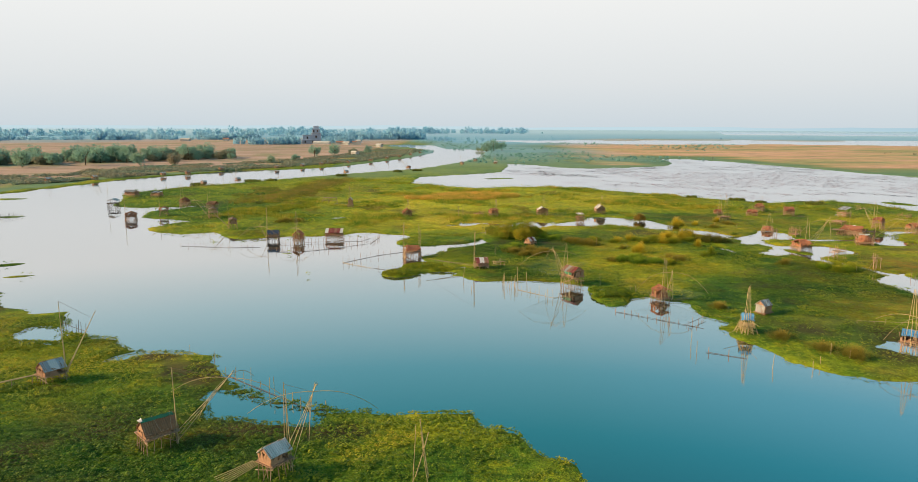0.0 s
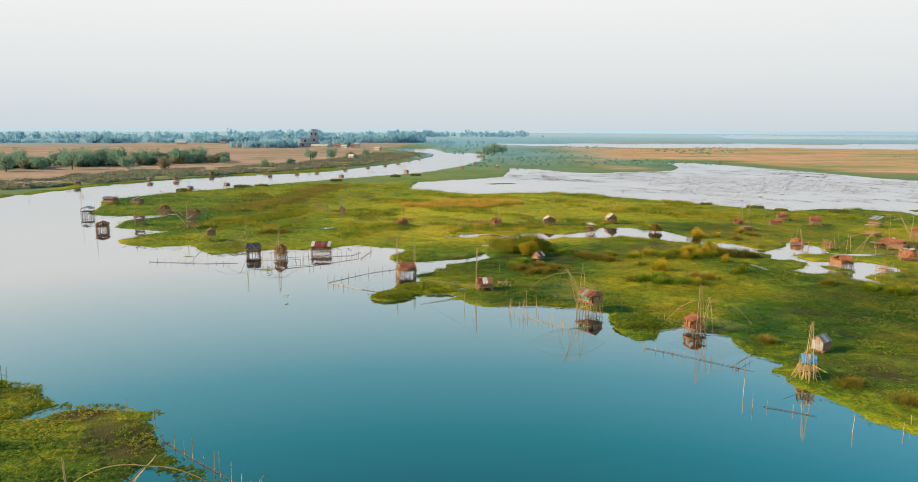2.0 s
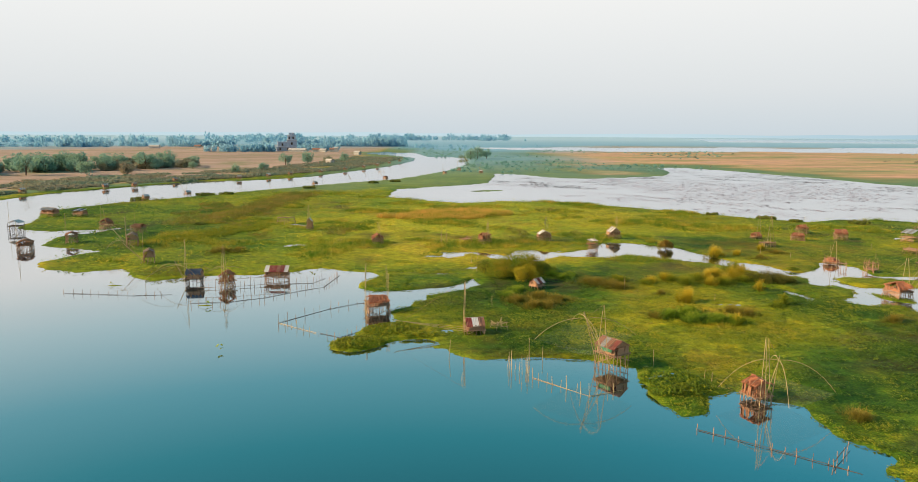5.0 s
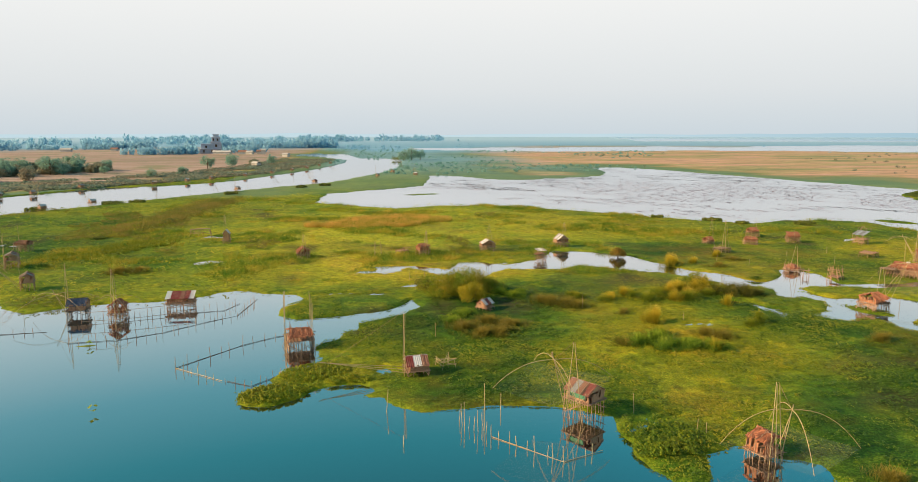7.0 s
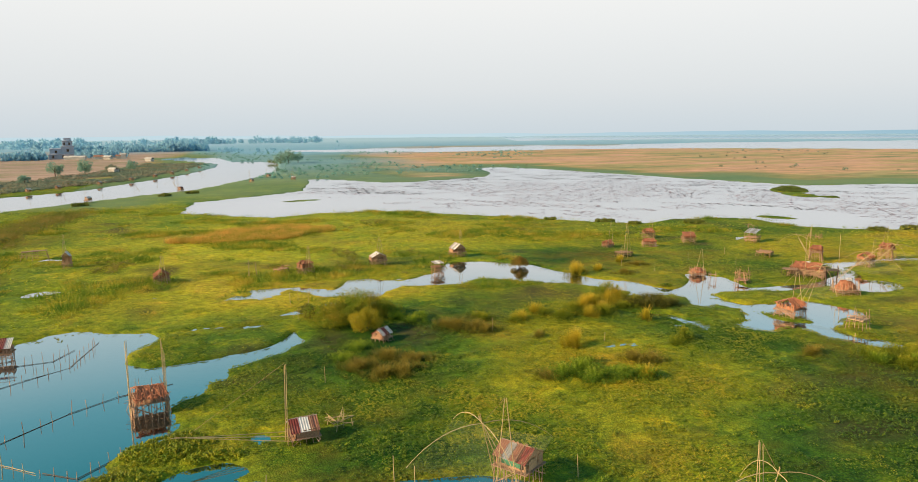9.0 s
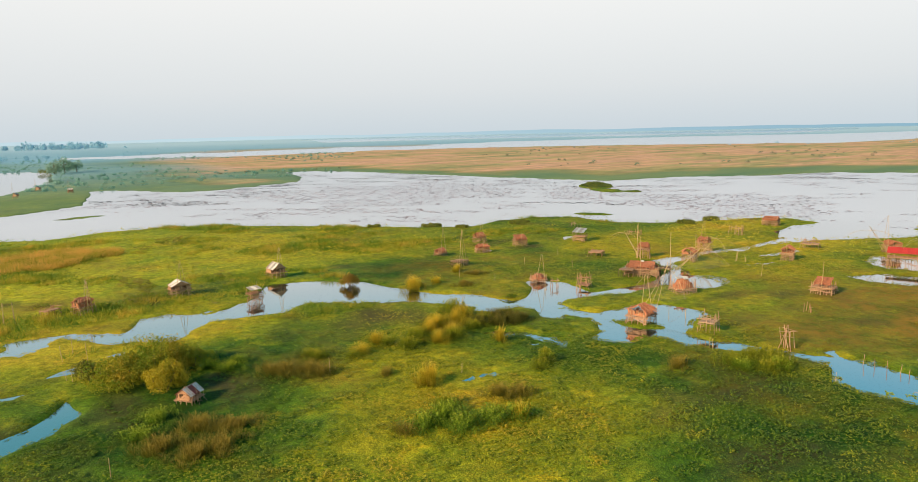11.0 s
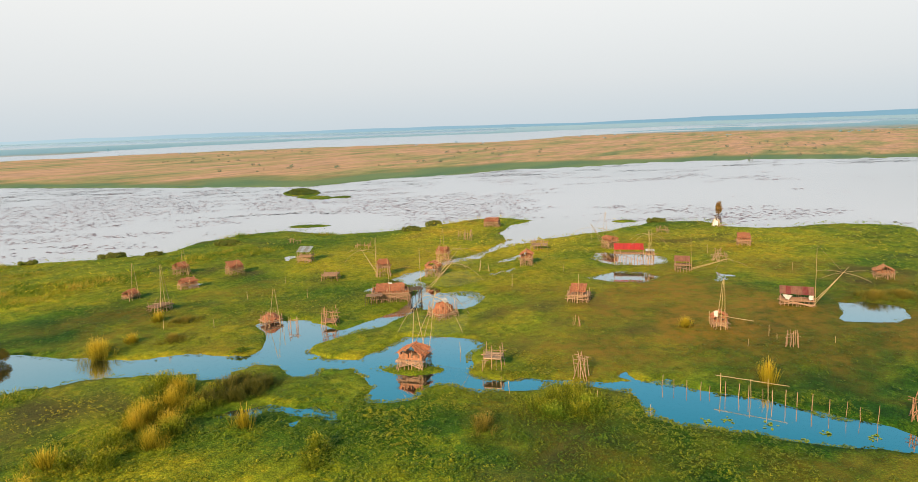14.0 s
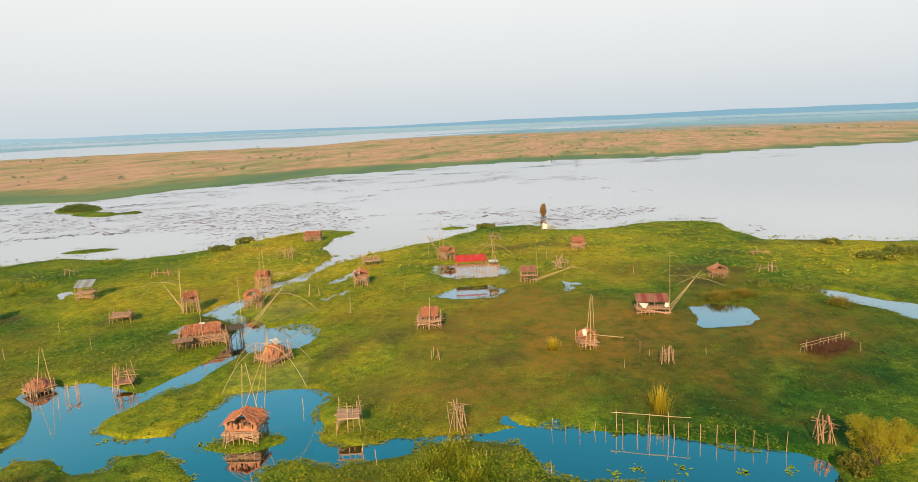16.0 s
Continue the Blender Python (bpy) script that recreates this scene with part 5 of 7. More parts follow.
                straw_fringe(quad, THATCH, slope, rnd, int(34 * a * b))
            elif roof in ("thatch", "old"):
                quad[2], quad[3] = at(a * hip[0], -0.04 * s, e + rise + hip[2]), at(-a * hip[1], -0.04 * s, e + rise - hip[2])
                quad[0], quad[1] = (Vector(q) + Vector((rnd.uniform(-0.12, 0.12), rnd.uniform(-0.12, 0.12), rnd.uniform(-0.14, 0.1))) for q in quad[:2])
                slope = slab("roof_slope", quad, 0.10, 12, 7, 0.10, THATCH if roof == "thatch" else THATCH_OLD, ob, rnd)
                straw_fringe(quad, THATCH if roof == "thatch" else THATCH_OLD, slope, rnd, int(44 * a * b))
            else:
                k = max(2, round(2 * a / 0.7))
                qa, qb, qc, qd = (Vector(p) for p in quad)
                for i in range(k):
                    u0, u1 = i / k, (i + 1) / k + 0.02
                    lift = Vector((0, 0, 0.02 * (i % 2)))
                    ends = [qa.lerp(qb, u0) + lift, qa.lerp(qb, u1) + lift, qd.lerp(qc, u1) + lift, qd.lerp(qc, u0) + lift]
                    slab("roof_sheet", ends, 0.02, 12, 1, 0.0, TIN[colours[(i + (s > 0)) % len(colours)]], ob, rnd, 0.022, 4)
        if roof not in ("shed", "lean"):
            stick("ridge_pole", at(-a * 0.8, 0, e + rise), at(a * 0.8, 0, e + rise), 0.08, wood, ob)
            if walls and roof == "tin":
                for s in (-1, 1):
                    bm = bmesh.new()
                    f = [bm.verts.new(at(s * (a - over), v, z)) for v, z in ((-b + over, e), (b - over, e), (0, e + rise * 0.92))]
                    back = [bm.verts.new(p.co + Vector(at(-s * 0.04, 0, 0))) for p in f]
                    bm.faces.new(f)
                    bm.faces.new(back[::-1])
                    for i in range(3):
                        bm.faces.new((f[i], f[(i + 1) % 3], back[(i + 1) % 3], back[i]))
                    bmesh.ops.recalc_face_normals(bm, faces=bm.faces)
                    part("gable", bm, WALL if roof in ("thatch", "old") else OLDWOOD, ob)
        for k in range(0 if roof == "lean" else 4 if roof in ("thatch", "old") else 2):
            u, s = rnd.uniform(-0.9, 0.9) * a, rnd.choice((-1, 1))
            if roof != "shed":
                stick("roof_batten", at(u, s * b * 1.08, e - 0.08), at(u + rnd.uniform(-0.4, 0.4), -s * 0.1, e + rise + 0.14), 0.05, wood, ob)
    lift_net(ob, rnd, *((d, w) if abs(swing) > 60 else (w, d)), floor, masts, mast_h, boom, arms, net, swing)
    return ob


HUTS = "lift-net fishing huts"
# on the near bank
h = stilt_hut(-41.2, 66.4, 34, "small stilt hut with red and silver tin roof beside reeds", 1.9, 2.2, 0.9, 0.7, "tin", ("red", "silver", "white", "silver"), "y", 0.75, 2, 8.2, (3.0, 6.0, -0.6), None, seed=1, group=HUTS, swing=-28)
h = stilt_hut(-24.3, 52.2, 46, "brown roofed stilt hut with green ridge and orange wall", 2.1, 2.7, 1.25, 0.4, "tin", ("ochre",), "y", 0.85, 2, 6.4, (4.6, 4.4, -1.2), (5.2, 1.6, 10), seed=2, group=HUTS, swing=-16)
for s in (-1, 1):
    slab("ridge_cover", ((0, -1.28, 2.62), (0, 1.28, 2.62), (s * 0.20, 1.28, 2.43), (s * 0.20, -1.28, 2.43)), 0.03, 8, 2, 0.03, TIN["green"], h, random.Random(4), label="green plastic ridge cover")
slab("white_sheet", ((-0.24, -1.45, 2.54), (0.24, -1.45, 2.54), (0.24, -1.15, 2.66), (-0.24, -1.15, 2.66)), 0.08, 2, 2, 0.05, CLOTH, h, random.Random(5))
h = stilt_hut(-13.6, 47.6, 37, "small brown stilt hut with white tin roof over reeds", 1.6, 2.0, 1.2, 0.85, "tin", ("white",), "y", 0.65, 3, 6.8, (2.8, 5.4, 0.2), (5.0, 1.6, 0), seed=3, group=HUTS)
for k in range(6):
    stick("resting_pole", (-1.0 + 0.15 * k, -1.2, 1.3), (-2.6 + 0.3 * k, -3.4 - 0.1 * k, 0.4), 0.05, POLE, h)
# along the river side of the island
stilt_hut(30.6, 101.2, 160, "orange thatched stilt hut with spread lift net at the shore", 2.1, 2.1, 0.6, 1.9, "thatch", (), "y", 0.6, 3, 6.7, (1.0, 4.6, -0.5), (5.2, 2.9, 10), 1.0, seed=4, group=HUTS)
h = stilt_hut(18.9, 111.2, 235, "stilt hut with rusty red tin roof and green curtain", 2.9, 2.7, 1.6, 1.0, "tin", ("rust", "red", "rust", "grey"), "x", 0.5, 2, 7.2, (2.6, 6.0, 0.5), (5.6, 2.0, 15), 1.6, seed=5, group=HUTS)
slab("curtain", ((-0.9, 1.13, 1.95), (0.9, 1.13, 1.95), (0.9, 1.13, 2.42), (-0.9, 1.13, 2.42)), 0.04, 4, 2, 0.03, TIN["green"], h, random.Random(6), label="green cloth curtain")
stilt_hut(4.2, 123.4, 262, "stilt hut with rust and white tin roof beside tall poles", 2.6, 2.4, 0.5, 0.75, "tin", ("rust", "white", "red", "white"), "y", 0.55, 3, 6.8, (8.2, 1.6, 0.8), None, seed=6, group=HUTS)
h = stilt_hut(-9.3, 135.2, 258, "orange thatched stilt hut standing in shallow water", 4.0, 3.4, 1.2, 1.0, "thatch", (), "y", 0.42, 3, 7.0, None, None, walls=False, seed=7, mess=30, over=0.0, group=HUTS)
for k in range(4):
    stick("mast", (1.7 - 1.1 * k, -1.5, -0.4), (1.4 - 0.9 * k, -1.5, 6.6 - 0.3 * k), 0.06, POLE, h)
for k in range(10):
    stick("leaning_pole", (-1.9 + 0.4 * k, 1.6 - 0.2 * (k % 3), -0.5), (-1.6 + 0.36 * k + 0.5 * math.sin(k * 2.3), 1.0, 1.6 + 0.7 * (k % 3)), 0.05, BAMBOO, h)
slab("cloth", ((-1.0, 0.2, 1.95), (-0.3, 0.2, 1.95), (-0.3, 0.8, 1.75), (-1.0, 0.8, 1.75)), 0.05, 3, 3, 0.07, CLOTH, h, random.Random(19), label="white cloth")
stilt_hut(-28.6, 156.2, 178, "long red and white roofed platform on tall thin posts", 4.2, 1.8, 1.0, 0.7, "shed", ("red", "white", "red", "rust", "red"), "x", 1.1, 0, 5.0, None, None, walls=True, seed=8, mess=10, wood=OLDWOOD, group=HUTS)
stilt_hut(-35.8, 151.4, 182, "small orange thatched hut with masts standing in water", 2.1, 2.0, 1.0, 1.7, "thatch", (), "y", 1.0, 3, 7.2, (0.8, 3.6, 0), (4.2, 1.3, 0), seed=9, mess=14, wood=OLDWOOD, group=HUTS)
stilt_hut(-42.0, 153.8, 262, "dark blue roofed stilt hut standing in water", 2.9, 2.6, 1.0, 0.9, "tin", ("blue",), "y", 0.5, 2, 7.6, (1.5, 3.4, -0.5), (6.4, 1.9, 0), seed=10, mess=10, wood=DARKWOOD, group=HUTS)
stilt_hut(-57.0, 171.6, 250, "brown tin roofed stilt hut with tall mast", 2.8, 2.0, 1.3, 1.1, "tin", ("rust", "grey", "rust"), "x", 0.45, 1, 6.8, (4.0, 4.6, 0), (3.6, 1.4, 0), seed=11, group=HUTS)
h = stilt_hut(36.7, 84.3, 200, "pole teepee hut with blue tarpaulin and many masts", 1.4, 1.4, 0.9, 1.0, None, (), "x", 0.7, 4, 6.3, None, None, walls=False, seed=12, mess=10, wood=POLE, group=HUTS)
rt = random.Random(8)
for s in (-1, 1):
    slab("tarpaulin", ((-0.8, s * 0.9, 1.75), (0.8, s * 0.9, 1.75), (0.7, 0, 2.45), (-0.7, 0, 2.45)), 0.02, 5, 4, 0.07, TIN["tarp"], h, rt, label="blue tarpaulin")
for k in range(12):
    a = k * 0.55
    stick("leaning_pole", (1.5 * math.cos(a), 1.45 * math.sin(a), -0.2), (0.3 * math.cos(a), 0.3 * math.sin(a), 2.4 + 0.5 * math.sin(k * 3.0)), 0.06, POLE, h)
for k, (a, l) in enumerate(((60, 5.5), (85, 4.6), (250, 3.6), (275, 3.4), (110, 3.6))):
    stick("resting_pole", (0.6 * math.cos(radians(a)), 0.6 * math.sin(radians(a)), 1.0 + 0.15 * k), (l * math.cos(radians(a)), l * math.sin(radians(a)), 0.6 + 0.3 * k), 0.05, POLE, h)
stilt_hut(53.2, 77.6, 215, "pole hut with blue roof beside a small pond", 1.9, 1.8, 1.2, 1.0, "tin", ("tarp",), "x", 0.5, 3, 7.6, (1.2, 4.6, -0.6), (5.4, 1.8, 10), seed=13, mess=10, group=HUTS)
stilt_hut(15.9, 149.6, 140, "little hut with red and white striped roof under a bush", 2.0, 1.9, 0.4, 0.7, "tin", ("red", "white"), "x", 0.6, 0, 3, None, None, seed=14, mess=2, group=HUTS)
# at the western tip
stilt_hut(-108.4, 214.6, 265, "white roofed stilt hut at the island tip", 3.0, 3.0, 1.6, 1.0, "tin", ("white",), "x", 0.35, 1, 8.0, None, None, walls=False, seed=15, wood=DARKWOOD, group=HUTS)
stilt_hut(-118.0, 247.0, 200, "grey tin roofed hut on the island tip", 5.2, 2.6, 0.9, 1.3, "tin", ("grey",), "x", 0.4, 0, 4, None, None, seed=16, group=HUTS)
stilt_hut(-108.5, 246.0, 200, "dark striped lean-to on the island tip", 4.0, 2.4, 0.8, 1.0, "shed", ("grey", "white", "blue"), "x", 0.4, 1, 5, None, None, seed=17, group=HUTS)
stilt_hut(-90.3, 187.6, 250, "brown thatched stilt hut at the water's edge", 4.0, 2.8, 1.1, 1.2, "old", (), "x", 0.45, 2, 7.0, None, None, seed=18, mess=12, group=HUTS)
stilt_hut(-85.0, 196.6, 250, "leaning bamboo stilt frame hut beside another hut", 2.8, 2.2, 1.4, 1.0, "old", (), "x", 0.6, 2, 7.0, None, None, walls=False, seed=19, mess=10, group=HUTS)
stilt_hut(-88.0, 219.5, 190, "tall narrow thatched hut with white gable on an inlet", 2.6, 2.6, 1.3, 1.4, "thatch", (), "y", 0.9, 2, 7.5, None, None, seed=20, mess=8, group=HUTS)
stilt_hut(-76.0, 211.0, 190, "low grey thatched stilt hut on the marsh", 3.2, 2.4, 1.4, 0.9, "old", (), "x", 0.4, 1, 6, None, None, seed=21, group=HUTS)
stilt_hut(-69.0, 191.6, 250, "grey tin roofed stilt hut with bowed net arms", 3.2, 2.4, 1.6, 1.0, "tin", ("grey", "rust"), "x", 0.4, 2, 7.0, (3.5, 5.0, 0), (3.8, 1.4, 0), seed=22, group=HUTS)
# scattered over the meadow
stilt_hut(-34.4, 217.0, 180, "narrow white hut with tall bamboo masts", 1.6, 1.6, 0.8, 1.8, "tin", ("white",), "y", 1.0, 3, 7.0, None, None, seed=23, group=HUTS)
stilt_hut(-14.8, 195.6, 170, "brown thatched hut with crossed poles on the meadow", 2.6, 2.2, 0.9, 1.0, "thatch", (), "y", 0.8, 2, 5.2, (1.5, 4.4, 0), None, seed=24, mess=10, group=HUTS)
stilt_hut(10.0, 195.6, 150, "leaning orange bamboo hut with crossed poles", 2.5, 2.0, 1.2, 1.4, "thatch", (), "x", 0.6, 3, 5.4, (1.6, 4.8, 0.6), None, seed=25, mess=16, group=HUTS)
stilt_hut(24.4, 199.0, 175, "stilt hut with white curved tin roof", 3.2, 2.6, 1.1, 0.8, "tin", ("white",), "y", 0.45, 3, 6.0, None, None, seed=26, mess=10, group=HUTS)
stilt_hut(42.0, 203.0, 172, "white gabled stilt hut above the channel", 2.8, 3.0, 1.0, 0.9, "tin", ("white", "grey"), "y", 0.7, 3, 5.8, None, None, seed=27, mess=10, group=HUTS)
stilt_hut(77.0, 202.4, 175, "low orange thatched hut with two masts", 2.2, 1.8, 0.6, 0.8, "thatch", (), "x", 0.8, 2, 6.2, None, None, seed=28, mess=8, group=HUTS)
stilt_hut(74.5, 191.2, 175, "ruined stilt platform with three tall poles", 2.6, 2.0, 0.9, 0.6, None, (), "x", 0.5, 3, 7.4, None, None, walls=False, seed=29, mess=14, group=HUTS)
stilt_hut(93.4, 212.0, 190, "orange thatched hut behind another hut", 2.6, 2.2, 1.2, 1.0, "thatch", (), "x", 0.6, 2, 4.6, None, None, seed=30, mess=8, group=HUTS)
stilt_hut(86.2, 200.3, 200, "orange thatched hut on short posts", 3.0, 2.3, 0.9, 0.9, "thatch", (), "x", 0.6, 1, 3.8, None, None, seed=31, mess=10, group=HUTS)
stilt_hut(98.0, 202.4, 200, "orange stilt hut with white cloth on its wall", 3.0, 2.3, 1.2, 1.1, "lean", (), "x", 0.4, 1, 3.4, None, None, seed=32, mess=14, group=HUTS)
stilt_hut(111.8, 197.6, 245, "stilt hut with slanting grey roof panel", 2.8, 2.6, 1.2, 1.1, "shed", ("grey", "silver"), "x", 0.75, 0, 3, None, None, walls=False, seed=33, mess=16, group=HUTS)
stilt_hut(77.9, 171.2, 200, "orange straw heap on a platform with two masts", 2.7, 2.2, 0.5, 1.3, "heap", (), "x", 0.5, 2, 5.2, None, None, walls=False, seed=34, mess=8, over=0.1, group=HUTS)
# round the channels
stilt_hut(167.0, 185.5, 255, "brown thatched hut at the lake edge", 4.2, 2.4, 1.2, 1.0, "lean", (), "x", 0.3, 0, 3, None, None, seed=35, mess=14, group=HUTS)
stilt_hut(126.6, 155.6, 250, "orange upright bamboo hut with white gable", 2.2, 2.2, 1.4, 1.2, "thatch", (), "y", 0.9, 1, 4.4, None, None, seed=36, mess=16, group=HUTS)
stilt_hut(121.4, 170.8, 250, "tall orange stilt hut over the narrow channel", 2.5, 2.3, 2.4, 1.1, "thatch", (), "x", 0.5, 2, 7.0, None, None, seed=37, mess=14, wood=OLDWOOD, group=HUTS)
stilt_hut(111.4, 166.4, 160, "orange stilt hut with lift net raised over the channel", 2.8, 2.4, 1.5, 1.0, "thatch", (), "x", 0.55, 2, 5.8, (3.4, 4.6, -1.2), (4.2, 1.8, 0), 0.9, seed=38, mess=14, group=HUTS)
stilt_hut(108.0, 174.8, 320, "orange thatched hut with raised net arms", 2.4, 2.4, 1.6, 1.3, "thatch", (), "y", 0.7, 2, 7.0, (2.6, 4.8, 0), (4.2, 1.3, 0), seed=39, mess=12, group=HUTS)
h = stilt_hut(94.6, 163.0, 233, "large orange thatched hut on many stilts over the channel", 6.2, 3.2, 1.3, 0.9, "lean", (), "x", 0.6, 1, 7.4, None, None, seed=40, mess=34, over=-0.45, group=HUTS)
for k in range(9):
    stick("wet_post", (1.4 + 0.3 * k, 1.5 + 0.5 * (k % 3), -1.0), (1.4 + 0.29 * k, 1.4 + 0.45 * (k % 3), 1.45), 0.08, DARKWOOD, h)
slab("porch", ((1.2, 1.5, 1.5), (3.6, 1.5, 1.5), (3.6, 2.9, 1.42), (1.2, 2.9, 1.42)), 0.06, 12, 3, 0.03, BAMBOO, h, random.Random(41), 0.02, 6)
slab("cloth", ((-0.3, -0.9, 2.55), (0.3, -0.9, 2.55), (0.3, -0.4, 2.45), (-0.3, -0.4, 2.45)), 0.05, 3, 3, 0.07, CLOTH, h, random.Random(9), label="white cloth")
stilt_hut(97.3, 160.2, 130, "stilt platform with raised lift net over the pond", 1.8, 1.6, 1.7, 0.6, None, (), "x", 0.5, 1, 8.2, (5.0, 5.2, 0.4), (5.4, 2.2, 0), 1.1, walls=False, seed=42, mess=8, wood=DARKWOOD, group=HUTS)
h = stilt_hut(90.2, 150.5, 20, "round orange bamboo hut with white cloths on its roof", 3.3, 2.9, 0.7, 2.3, "heap", (), "x", 0.5, 0, 5, None, None, walls=False, seed=43, mess=26, over=0.0, group=HUTS)
for s, yy in ((-0.7, 0.3), (0.6, 0.5), (0.1, -0.5)):
    slab("cloth", ((s - 0.45, yy - 0.4, 2.3), (s + 0.45, yy - 0.4, 2.25), (s + 0.45, yy + 0.4, 2.3), (s - 0.45, yy + 0.4, 2.35)), 0.05, 3, 3, 0.08, CLOTH, h, random.Random(3), label="white cloth")
stilt_hut(72.3, 142.6, 75, "orange thatched stilt hut on a floating islet with raised net", 3.0, 3.0, 1.1, 1.1, "thatch", (), "y", 0.7, 2, 6.0, (4.4, 6.4, 0.6), (5.2, 3.0, 10), 1.2, seed=44, mess=40, group=HUTS)
h = stilt_hut(135.6, 139.0, 250, "long bright red roofed shelter on pale posts in a pond", 5.6, 2.2, 2.0, 0.9, "shed", ("bright",), "x", 0.9, 0, 5, None, None, walls=False, seed=45, mess=4, group=HUTS)
stilt_hut(135.0, 134.9, 250, "small white roofed stilt hut with raised net arms in a pond", 1.5, 1.5, 2.0, 0.7, "shed", ("white",), "x", 0.2, 2, 6.6, (1.6, 6.0, 0.4), (4.4, 1.5, 0), seed=46, mess=4, group=HUTS)
stilt_hut(148.8, 147.4, 300, "orange bamboo hut with net arms behind the shelter", 3.0, 2.4, 1.5, 1.0, "thatch", (), "x", 0.4, 2, 7.5, (3.2, 4.6, 0), (5.0, 2.0, 0), seed=47, mess=14, group=HUTS)
stilt_hut(132.0, 128.4, 255, "orange tin roofed platform hut with tall mast and long boom", 2.6, 1.8, 1.2, 0.75, "shed", ("rust",), "x", 0.9, 1, 6.6, (5.6, 2.4, 0.8), (4.2, 1.2, 20), walls=False, seed=48, mess=6, group=HUTS, swing=90)
stilt_hut(161.0, 123.4, 255, "orange hut with dark open front near the lake", 2.8, 2.2, 1.0, 1.4, "lean", (), "x", 0.45, 0, 4, None, None, seed=49, mess=12, group=HUTS)
stilt_hut(105.8, 136.8, 255, "orange thatched platform hut with rail fence", 3.3, 2.6, 1.0, 1.2, "lean", (), "x", 0.7, 1, 4.2, None, None, walls=False, seed=50, mess=26, over=-0.25, group=HUTS)
h = stilt_hut(100.7, 116.0, 250, "narrow bamboo hut with masts and white cloth", 1.8, 1.8, 0.9, 1.3, "thatch", (), "y", 0.7, 3, 6.4, None, None, seed=51, mess=20, group=HUTS)
slab("cloth", ((0.3, 0.85, 1.7), (0.8, 0.85, 1.7), (0.8, 0.75, 2.3), (0.3, 0.75, 2.4)), 0.05, 3, 4, 0.06, CLOTH, h, random.Random(3), label="white cloth")
stick("long_pole", (-3.8, 1.2, 1.3), (0.5, 0.8, 1.9), 0.08, POLE, h)
h = stilt_hut(116.3, 108.9, 262, "long rusty roofed shed on posts with hanging white cloths", 4.5, 2.2, 0.8, 1.0, "shed", ("rust", "rust", "red"), "x", 0.75, 1, 8.6, (3.4, 5.0, 0.4), (4.2, 0.4, 0), walls=False, seed=52, mess=22, group=HUTS, swing=90)
slab("cloth", ((1.0, 1.08, 1.0), (1.4, 1.08, 1.05), (1.8, 1.04, 1.6), (0.6, 1.04, 1.6)), 0.05, 4, 3, 0.06, CLOTH, h, random.Random(3), label="white hanging cloth")
slab("cloth", ((-2.0, 1.08, 1.1), (-1.5, 1.08, 1.1), (-1.4, 1.04, 1.7), (-2.0, 1.04, 1.7)), 0.05, 4, 3, 0.06, CLOTH, h, random.Random(5), label="white hanging cloth")
stilt_hut(138.4, 98.8, 255, "small brown thatched hut in long grass", 2.6, 2.4, 0.9, 0.9, "old", (), "y", 0.6, 0, 4, None, None, seed=53, mess=8, group=HUTS)
# plank cabin on the shore
h = stilt_hut(42.6, 92.9, 235, "weathered grey plank cabin with gable roof on the bank", 1.5, 1.9, 0.25, 1.25, "tin", ("grey", "white", "grey"), "y", 0.75, 0, 3, None, None, seed=54, mess=2, wood=OLDWOOD, name="cabin")
for k in range(3):
    slab("plank_wall", ((-0.68 + 0.45 * k, 0.88, 0.3), (-0.68 + 0.45 * (k + 1) - 0.03, 0.88, 0.3), (-0.68 + 0.45 * (k + 1) - 0.03, 0.88, 1.4), (-0.68 + 0.45 * k, 0.88, 1.4)), 0.04, 3, 2, 0.01, TIN["grey"], h, rt)


